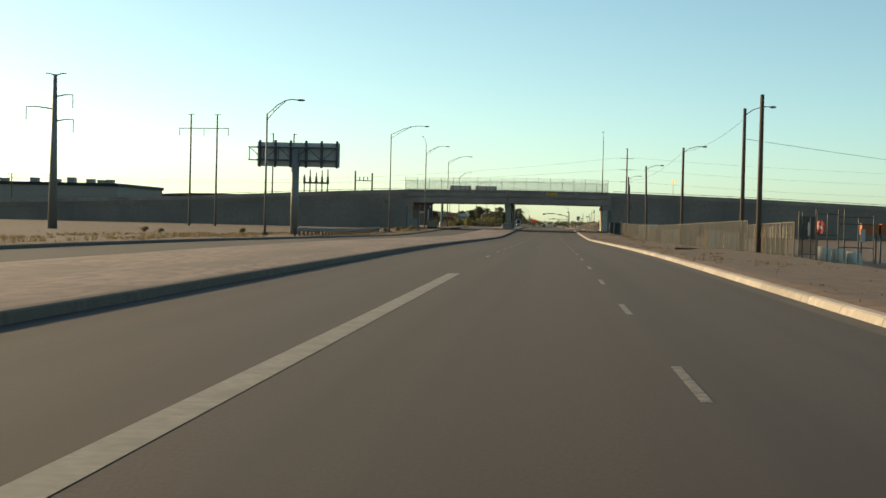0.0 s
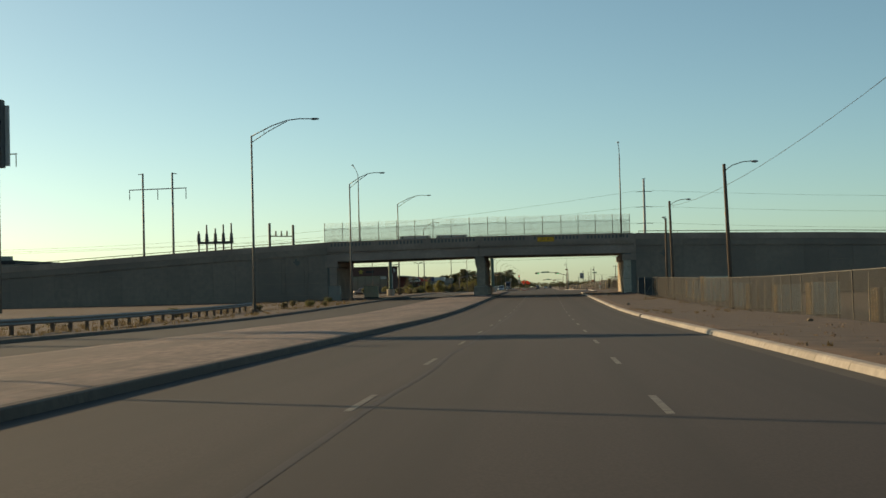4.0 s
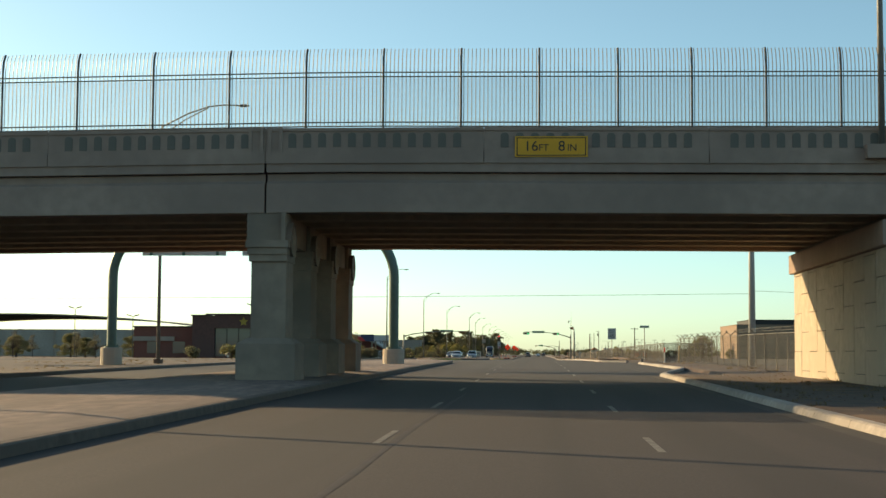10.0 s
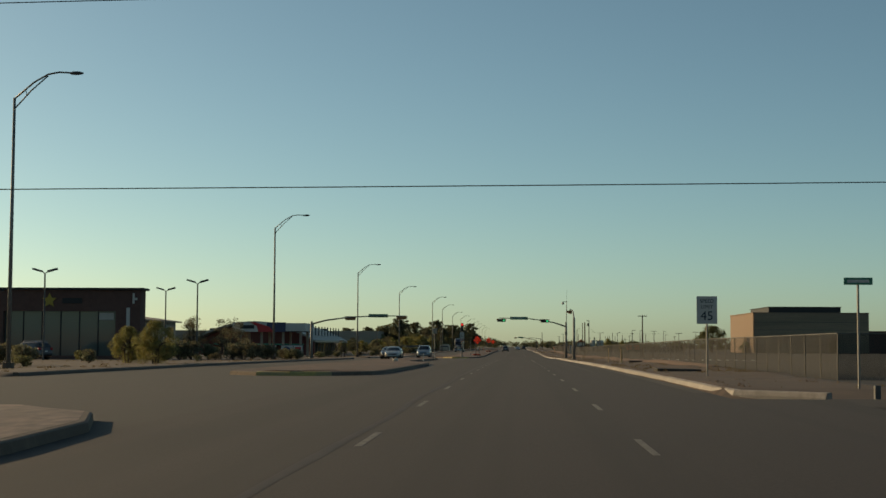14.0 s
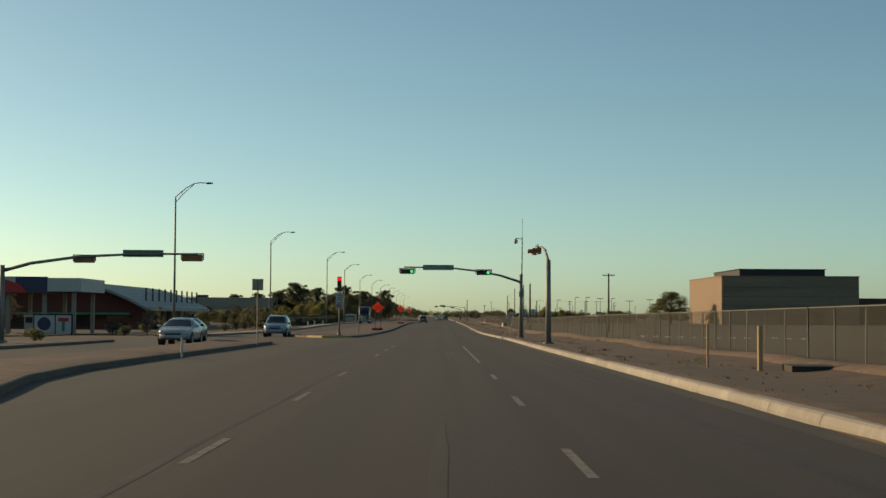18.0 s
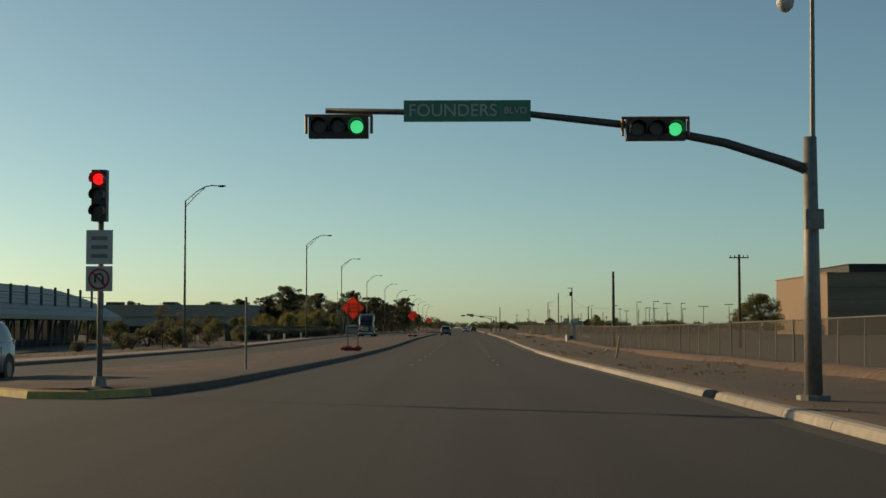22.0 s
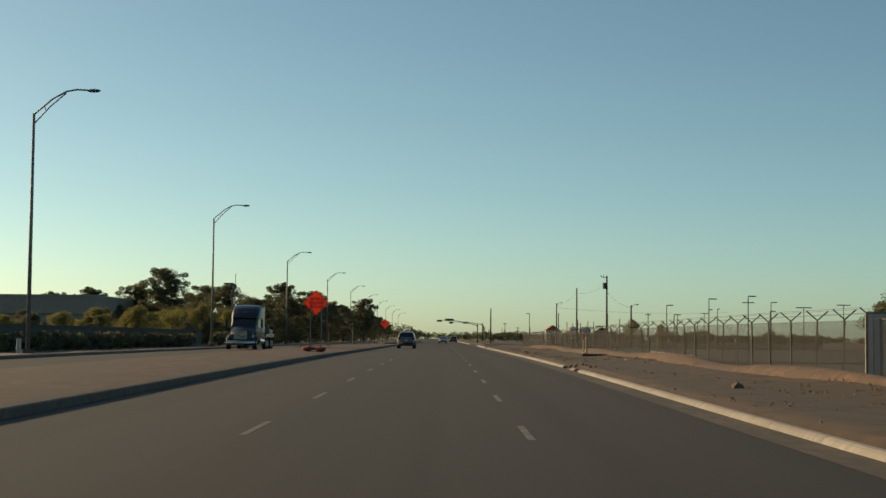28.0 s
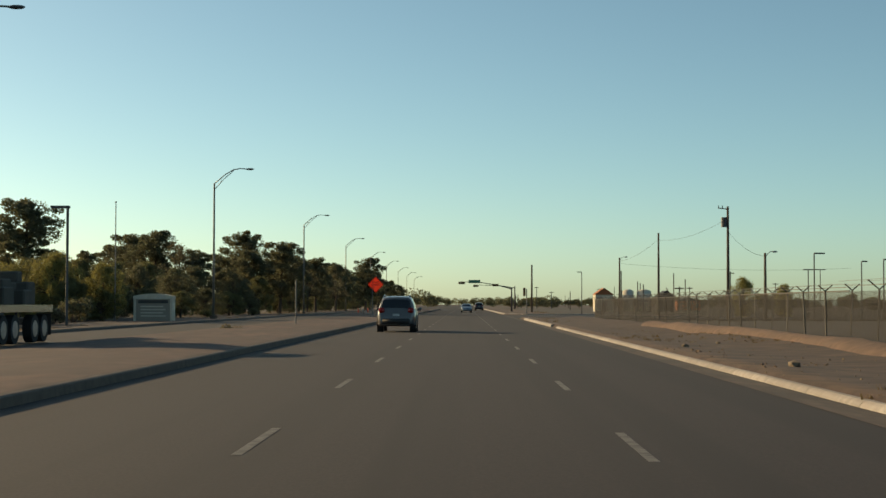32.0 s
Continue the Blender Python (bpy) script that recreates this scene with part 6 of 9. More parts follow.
for i, (x, y, h) in enumerate(((-24.5, 212, 0.6), (-23.2, 217, 0.7), (-21.8, 223, 0.8), (-20.9, 226.5, 0.55), (-26, 190, 0.6), (-28, 170, 0.7), (-24.8, 231, 0.7), (-30, 205, 0.7), (-33, 150, 0.7), (-41, 140, 0.7), (-36, 128, 0.5), (-25, 243, 0.6), (-24, 250, 0.8),
                               (-22.9, 350, 1.7), (-23.9, 351.5, 1.5), (-22.3, 352, 1.3), (-26.5, 372, 1.6), (-31, 376, 1.8), (-36, 380, 1.6), (-25, 378, 1.0), (-28, 398, 1.3), (-31.5, 404, 1.5), (-26, 392, 0.8), (-29, 414, 0.8), (-26.0, 420, 0.7), (-24.6, 428, 0.6), (-33, 428, 1.0), (-36, 436, 1.2), (-30, 440, 0.9), (-27, 446, 0.8), (-34, 458, 1.0), (-30.3, 451, 1.9), (-31.6, 452, 2.0), (-29.0, 452.5, 1.9), (-25.2, 450, 1.9), (-26.4, 451, 1.7), (-23.4, 451.5, 1.5), (-21.6, 455, 1.2), (-20.9, 454, 1.3), (-22.2, 456, 1.2), (-33.0, 453, 1.9), (-28.0, 470, 1.8),
                               (-24.8, 470, 1.3), (-27.2, 472, 1.5), (-30.0, 474, 1.6), (-33.5, 476, 1.5), (-36.5, 476, 1.3), (-22.4, 481, 0.9), (-24.4, 514, 1.0), (-26.5, 520, 1.2), (-28, 540, 1.0), (-25.6, 552, 1.1), (-27.5, 566, 1.2), (-26.2, 580, 1.0), (-25.2, 592, 1.4), (-27.0, 597, 1.5), (-24.8, 610, 0.8), (-27, 622, 1.6), (-29, 634, 1.8), (-26.5, 648, 1.6),
                               (-24.6, 660, 1.3), (-23.6, 603, 1.7), (-24.6, 606, 1.9), (-26.2, 613, 2.1), (-23.8, 617, 1.4), (-27.5, 608, 2.0), (-23.2, 634, 1.2), (-24.4, 640, 1.7), (-25.6, 644, 1.9), (-22.6, 650, 0.9), (-24.7, 668, 1.4), (-24.6, 677, 1.3), (-24.8, 686, 1.4), (-24.7, 695, 1.35), (-24.6, 704, 1.4), (-24.7, 713, 1.3), (-24.8, 722, 1.4), (-25.5, 740, 1.6), (-26.5, 752, 1.8), (-25, 764, 1.3), (-27, 776, 1.8), (-24.5, 790, 1.2), (-24.2, 812, 1.0), (-23.6, 838, 1.1), (-11.0, 743.5, 0.75), (-8.4, 546, 0.35), (-10.5, 600, 0.4), (-9.3, 660, 0.35))):
    plant("shrub", 41 + i % 5, 1.4, x, y, "dusty desert shrub on bare ground" if h < 1 else "clipped bushy shrub beside the road", h / 1.4)


def scatter(name, spots, make, material, label, category):
    """Small loose matter, too many to count, in one mesh."""
    verts, faces = [], []
    for s in spots:
        make(s, verts, faces)
    me = bpy.data.meshes.new(name)
    me.from_pydata(verts, [], faces)
    me.materials.append(material)
    return tagged(new(name, me), label, category, kind="stuff")


def tuft(s, verts, faces):
    x, y, h, r = s
    z = gz(x, y)
    for k in range(11):
        a, b = r.uniform(0, 6.28), r.uniform(0.3, 1.0)
        bx, by = x + r.uniform(-0.12, 0.12), y + r.uniform(-0.12, 0.12)
        i = len(verts)
        verts += [(bx - 0.014 * math.sin(a), by + 0.014 * math.cos(a), z), (bx + 0.014 * math.sin(a), by - 0.014 * math.cos(a), z), (bx + h * b * math.cos(a), by + h * b * math.sin(a), z + h * r.uniform(0.6, 1))]
        faces.append((i, i + 1, i + 2))


def pebble(s, verts, faces):
    x, y, h, r = s
    z = gz(x, y)
    i = len(verts)
    n = 5
    for k in range(n):
        a = 2 * math.pi * k / n + r.random()
        verts.append((x + h * r.uniform(0.7, 1.2) * math.cos(a), y + h * r.uniform(0.7, 1.3) * math.sin(a), z - 0.01))
    verts.append((x, y, z + h * r.uniform(0.4, 0.9)))
    faces.extend([(i + k, i + (k + 1) % n, i + n) for k in range(n)])


r = random.Random(3)
spots = []
for _ in range(12000):
    y = r.uniform(0, 900)
    x = r.choice((r.uniform(5.2, 11.4), r.uniform(-34, -19.6), r.uniform(9.5, 13), r.uniform(-60, -20)))
    if 336 < y < 358 and x > 0 or 290 < y < 340 and 0 < x < 7.6 or (343 < y < 372 or 485 < y < 506) and x < 0:
        continue
    if noise.noise(Vector((x * 0.12, y * 0.05, 9))) > (0.02 if x < 0 else 0.12):
        spots.append((x, y, r.uniform(0.04, 0.15), r))
for _ in range(3000):
    y = r.uniform(40, 268)
    x = r.uniform(-34, -19.8)
    if noise.noise(Vector((x * 0.25, y * 0.07, 2))) > -0.05:
        spots.append((x, y, r.uniform(0.10, 0.32), r))
scatter("dry_grass", spots, tuft, STRAW, "sparse dry straw-coloured weeds on the verges", "grass")
spots = [(x, y, r.uniform(0.015, 0.055), r) for x, y in ((r.uniform(5.0, 11.3), r.uniform(0, 760)) for _ in range(5200)) if not (288 < y < 358 and x < 9)]
scatter("gravel", spots, pebble, STONE, "small stones and gravel on the dirt verge", "gravel")
def clod(s, verts, faces):
    x, y, h, q = s
    z = gz(x, y)
    i = len(verts)
    for k in range(6):
        a = math.pi * k / 3 + q.random()
        verts.append((x + h * q.uniform(0.7, 1.4) * math.cos(a), y + h * q.uniform(0.8, 1.8) * math.sin(a), z - 0.02))
    for k in range(3):
        a = 2.1 * k + q.random()
        verts.append((x + h * 0.45 * math.cos(a), y + h * 0.6 * math.sin(a), z + h * q.uniform(0.3, 0.6)))
    for k in range(6):
        faces.append((i + k, i + (k + 1) % 6, i + 6 + (k // 2)))
    faces.extend([(i + 6, i + 7, i + 8), (i + 2, i + 7, i + 6), (i + 4, i + 8, i + 7), (i, i + 6, i + 8)])


spots = []
q = random.Random(8)
while len(spots) < 2200:
    x, y = q.uniform(5.35, 10.2), q.uniform(10, 760)
    if 288 < y < 358 and x < 9:
        continue
    n = noise.noise(Vector((x * 0.55, y * 0.10, 4.0))) + 0.5 * noise.noise(Vector((x * 1.3, y * 0.35, 1.0)))
    if n > (0.05 if 535 < y < 590 or y < 60 else 0.22):
        spots.append((x, y, q.uniform(0.015, 0.035 + 0.085 * n), q))
scatter("soil_clods", spots, clod, CLOD, "rough dark clods of turned soil on the verge", "soil")
# far woods along the horizon
spots = []
def clump_row(x0, x1, y0, y1, n, h0, h1, seed):
    q = random.Random(seed)
    out = []
    for _ in range(n):
        x, y, h = q.uniform(x0, x1), q.uniform(y0, y1), q.uniform(h0, h1)
        for _ in range(4):
            out.append(((x + q.uniform(-h, h) * 0.6, y, h * q.uniform(0.3, 0.8)), h * q.uniform(0.25, 0.5), 0.9))
    return out
far = clump_row(-130, -16, 1190, 1700, 90, 4, 7, 1) + clump_row(14, 90, 1250, 1900, 80, 3, 6, 2) + clump_row(-420, -120, 900, 1400, 60, 5, 9, 3) + clump_row(60, 420, 1050, 1500, 220, 2.5, 4.6, 4) + clump_row(-60, 60, 1910, 2000, 60, 4, 8, 5)
tagged(new("far_woods", leaf_mesh("far_woods", far, 110, 0.4, NEEDLES, 77)), "dark line of distant trees along the horizon", "trees", kind="stuff")


# ---- vehicles ----
def shell(bm, outline, half, top_half=None, z_split=None):
    """A side outline (y, z) given a width, narrowing above z_split."""
    L, Rr = [], []
    zs = [z for _, z in outline]
    zmax = max(zs)
    for y, z in outline:
        w = half
        if top_half is not None and z > z_split:
            w = half + (top_half - half) * (z - z_split) / (zmax - z_split)
        L.append(bm.verts.new((-w, y, z)))
        Rr.append(bm.verts.new((w, y, z)))
    n = len(outline)
    for i in range(n):
        bm.faces.new((L[i], L[(i + 1) % n], Rr[(i + 1) % n], Rr[i]))
    bm.faces.new(L[::-1])
    bm.faces.new(Rr)
    return bm


def wheel(root, x, y, r, w=0.22):
    bm = bmesh.new()
    tube(bm, [(x - w / 2, y, r), (x - w * 0.3, y, r), (x + w * 0.3, y, r), (x + w / 2, y, r)], r * 0.94, 20, r * 0.94)
    t = part("tyre", bm, TYRE, root, smooth=False)
    s = 1 if x > 0 else -1
    bm = bmesh.new()
    tube(bm, [(x + s * w * 0.45, y, r), (x + s * (w * 0.5 + 0.012), y, r)], r * 0.62, 14, r * 0.55)
    part("rim", bm, RIM, t)


SHAPES = {
    "suv": dict(top=((-2.32, -2.27, -2.18, -2.08, -1.92, -1.75, -1.2, -0.5, 0.1, 0.32, 0.5, 0.75, 1.0, 1.2, 1.6, 2.0, 2.2, 2.31), (0.62, 0.86, 1.08, 1.30, 1.56, 1.66, 1.71, 1.72, 1.69, 1.63, 1.52, 1.34, 1.17, 1.08, 1.02, 0.93, 0.80, 0.58)),
                wide=((-2.32, -2.2, -2.0, -1.5, 0, 1.5, 1.95, 2.2, 2.31), (0.70, 0.83, 0.89, 0.93, 0.94, 0.92, 0.84, 0.70, 0.56)), belt=1.02, roof=0.66, side=(-1.85, -0.75, -0.66, 0.22, 0.30, 0.78), rear=(-2.15, -1.93), wind=(0.36, 1.06), wheel=0.36, axles=(-1.38, 1.42)),
    "sedan": dict(top=((-2.42, -2.36, -2.2, -1.9, -1.62, -1.45, -1.2, -0.95, -0.7, -0.3, 0.1, 0.35, 0.7, 1.0, 1.22, 1.7, 2.1, 2.3, 2.42), (0.50, 0.78, 0.93, 0.98, 1.0, 1.08, 1.24, 1.36, 1.41, 1.43, 1.40, 1.31, 1.14, 1.0, 0.93, 0.87, 0.79, 0.68, 0.48)),
                  wide=((-2.42, -2.3, -2.0, -1.5, 0, 1.5, 2.0, 2.3, 2.42), (0.66, 0.80, 0.86, 0.89, 0.90, 0.88, 0.80, 0.66, 0.54)), belt=0.93, roof=0.58, side=(-1.15, -0.62, -0.54, 0.16, 0.22, 0.72), rear=(-1.5, -1.0), wind=(0.34, 1.02), wheel=0.32, axles=(-1.42, 1.45)),
}


def car_section(sh, y):
    """Half of a cross-section at y, from the sill out and up to the middle of the roof or hood."""
    zt, w = float(np.interp(y, *sh["top"])), float(np.interp(y, *sh["wide"]))
    zb = min(sh["belt"], zt - 0.06)
    z0 = float(np.interp(abs(y), (0, 1.9, 2.35), (0.25, 0.27, 0.36)))
    z0 = min(z0, zt - 0.12)
    up = min(1.0, max(0.0, (zt - sh["belt"]) / 0.45))
    wr = (w - 0.10) + (sh["roof"] - (w - 0.10)) * up
    wm = (w * 0.955 + wr) / 2 + 0.03
    zm = zb + (zt - zb) * 0.52
    return [(w * 0.90, z0), (w * 0.985, z0 + 0.10 * (zb - z0)), (w, z0 + 0.55 * (zb - z0)), (w * 0.985, zb - 0.03), (w * 0.955, zb), (wm, zm), (wr + 0.02, zt - 0.05 - 0.03 * up), (wr * 0.82, zt - 0.014), (wr * 0.4, zt), (0.0, zt + 0.004)]


def car_loft(bm, sh, ys):
    prev = None
    for n, y in enumerate(ys):
        half = car_section(sh, y)
        row = [bm.verts.new((u, y, z)) for u, z in half] + [bm.verts.new((-u, y, z)) for u, z in half[-2::-1]]
        if prev:
            for i in range(len(row) - 1):
                bm.faces.new((prev[i], prev[i + 1], row[i + 1], row[i]))
            bm.faces.new((prev[-1], prev[0], row[0], row[-1]))
        if n in (0, len(ys) - 1):
            bm.faces.new(row)
        prev = row
    return bm


def blend(p, q, u):
    return tuple(a + (b - a) * u for a, b in zip(p, q))


def car(name, x, y, rz_deg, paint, label, suv=True, lift=0.0):
    root = thing(name, x, y, g(y) - 0.004 * abs(x + 7) * 0.5 + 0.004, label, "car", rz=rz_deg)
    sh = SHAPES["suv" if suv else "sedan"]
    ys = sorted({round(v, 3) for v in sh["top"][0]} | {round(v, 3) for v in sh["wide"][0]} | {round(-2.2 + 0.2 * k, 3) for k in range(23)})
    part("body", car_loft(bmesh.new(), sh, ys), paint, root, smooth=True)
    r, a0, a1 = sh["wheel"], *sh["axles"]
    for s in (-1, 1):
        sd = sh["side"]
        for ya, yb in ((sd[0], sd[1]), (sd[2], sd[3]), (sd[4], sd[5])):
            bm = bmesh.new()
            prev = None
            for k in range(7):
                yy = ya + (yb - ya) * k / 6
                h = car_section(sh, yy)
                pts = [blend(h[4], h[5], 0.12), h[5], blend(h[5], h[6], 0.82)]
                row = [bm.verts.new((s * (u + 0.012), yy, z + 0.003)) for u, z in pts]
                if prev:
                    for i in range(2):
                        bm.faces.new((prev[i], prev[i + 1], row[i + 1], row[i]))
                prev = row
            part("side_window", bm, CAR_GLASS, root, smooth=True)
        bm = bmesh.new()
        wm = float(np.interp(0.82, *sh["wide"]))
        blob(bm, (s * (wm + 0.10), 0.80, sh["belt"] + 0.07), 0.12, 2, 0, (0.95, 0.55, 0.72))
        tube(bm, [(s * (wm - 0.05), 0.78, sh["belt"]), (s * (wm + 0.06), 0.80, sh["belt"] + 0.04)], 0.03, 6)
        part("mirror", bm, paint, root, smooth=True)
        for yy in (a0, a1):
            half = float(np.interp(yy, *sh["wide"]))
            wheel(root, s * (half - 0.11), yy, r)
            bm = bmesh.new()
            ring = [[bm.verts.new((s * (half + off), yy + rad * math.cos(t), r + rad * math.sin(t))) for t in [math.pi * (i / 10 * 1.16 - 0.08) for i in range(11)]] for rad, off in ((r + 0.02, 0.0), (r + 0.035, 0.012), (r + 0.075, 0.012), (r + 0.09, -0.004))]
            for p, q in zip(ring, ring[1:]):
                for i in range(10):
                    bm.faces.new((p[i], p[i + 1], q[i + 1], q[i]))
            part("wheel_arch", bm, PLASTIC, root)
            part("wheel_well", tube(bmesh.new(), [(s * (half - 0.3), yy, r), (s * (half + 0.003), yy, r)], r + 0.03, 18), PLASTIC, root)
        zl = 0.90 if suv else 0.70
        yr = sh["top"][0][1]
        bm = bmesh.new()
        box(bm, min(s * 0.56, s * 0.83), max(s * 0.56, s * 0.83), yr + 0.005, yr + 0.30, zl, zl + (0.26 if suv else 0.16))
        bmesh.ops.bevel(bm, geom=list(bm.edges), offset=0.035, segments=2, affect="EDGES")
        part("tail_lamp", bm, TAIL, root, smooth=True)
        bm = bmesh.new()
        box(bm, min(s * 0.44, s * 0.76), max(s * 0.44, s * 0.76), 1.92, 2.215 if suv else 2.30, 0.68 if suv else 0.57, 0.84 if suv else 0.70)
        bmesh.ops.bevel(bm, geom=list(bm.edges), offset=0.04, segments=2, affect="EDGES")
        part("headlamp", bm, HEADLAMP, root, smooth=True)
        part("door_seam", box(bmesh.new(), min(s * 0.90, s * (float(np.interp(-0.7, *sh["wide"])) + 0.002)), max(s * 0.90, s * (float(np.interp(-0.7, *sh["wide"])) + 0.002)), -0.712, -0.70, 0.36, sh["belt"] - 0.05), PLASTIC, root)
    for nm, (ya, yb) in (("rear_window", sh["rear"]), ("windscreen", sh["wind"])):
        bm = bmesh.new()
        prev = None
        for k in range(6):
            yy = ya + (yb - ya) * k / 5
            h = car_section(sh, yy)
            dy = -0.016 if nm == "rear_window" else 0.016
            half = [blend(h[6], h[7], 0.25), h[7], h[8], h[9]]
            row = [bm.verts.new((u, yy + dy, z + 0.012)) for u, z in half] + [bm.verts.new((-u, yy + dy, z + 0.012)) for u, z in half[-2::-1]]
            if prev:
                for i in range(len(row) - 1):
                    bm.faces.new((prev[i], prev[i + 1], row[i + 1], row[i]))
            prev = row
        part(nm, bm, CAR_GLASS, root, smooth=True)
    for nm, ye, zz, hh, m_ in (("bumper", -2.30 if suv else -2.40, 0.40, 0.24, PLASTIC if suv else paint), ("front_bumper", 2.22 if suv else 2.32, 0.36, 0.2, PLASTIC if suv else paint)):
        bm = bmesh.new()
        sg = -1 if ye < 0 else 1
        box(bm, -0.66, 0.66, min(ye, ye + sg * 0.07), max(ye, ye + sg * 0.07), zz, zz + hh)
        bmesh.ops.bevel(bm, geom=list(bm.edges), offset=0.03, segments=2, affect="EDGES")
        part(nm, bm, m_, root, smooth=True)
    part("number_plate", box(bmesh.new(), -0.16, 0.16, yr - 0.03, yr + 0.02, 0.76 if suv else 0.66, 0.87 if suv else 0.76), PLATE, root)
    bm = bmesh.new()
    box(bm, -0.40, 0.40, 2.1, 2.285 if suv else 2.39, 0.58 if suv else 0.5, 0.74 if suv else 0.62)
    part("grille", bm, PLASTIC, root)
    if suv:
        for s in (-1, 1):
            part("roof_rail", tube(bmesh.new(), [(s * 0.60, -1.7, 1.64), (s * 0.60, -1.5, 1.76), (s * 0.60, 0, 1.77), (s * 0.60, 0.2, 1.66)], 0.02, 6), CHROME, root)
    return root


car("sport_utility_car", -3.45, 747.8, 0, TAUPE, "grey sport-utility car driving ahead, seen from behind")
car("sedan_car", -13.75, 478.2, 180, SILVER, "silver sedan waiting in the oncoming lane", suv=False)
car("sedan_car", -15.2, 489, 180, DARK_RED, "dark sedan behind in the oncoming lane", suv=False)
car("sport_utility_car", -12.9, 518, 180, PALE_BLUE, "blue-grey sport-utility car in the oncoming carriageway")
car("sedan_car", 0.2, 915, 180, PALE_BLUE, "pale sedan far ahead on the road", suv=False)
car("sport_utility_car", 3.0, 990, 0, DARK_RED, "dark car far ahead on the road")
car("sport_utility_car", -45.5, 451, 60, DARK_RED, "parked dark car before the restaurant windows")


TRUCK = dict(top=((-2.0, -1.95, -1.6, -0.6, 0.1, 0.6, 1.0, 1.3, 1.5, 1.7, 1.95, 2.25), (3.35, 3.50, 3.62, 3.66, 3.58, 3.40, 3.14, 2.86, 2.62, 2.44, 2.20, 1.92)),
             wide=((-2.0, -0.5, 0.6, 1.6, 2.25), (1.22, 1.22, 1.18, 1.10, 1.0)), belt=1.85, roof=0.98)


def truck_section(y):
    zt, w = float(np.interp(y, *TRUCK["top"])), float(np.interp(y, *TRUCK["wide"]))
    wr = w - 0.13
    return [(w * 0.97, 0.72), (w, 0.9), (w, 1.5), (w * 0.995, min(1.85, zt - 0.1)), (w * 0.975, max(min(1.95, zt - 0.08), zt - 0.7)), (w * 0.965, zt - 0.30 * min(1, (zt - 1.6))), (wr + 0.02, zt - 0.09), (wr * 0.86, zt - 0.02), (wr * 0.4, zt), (0.0, zt + 0.01)]


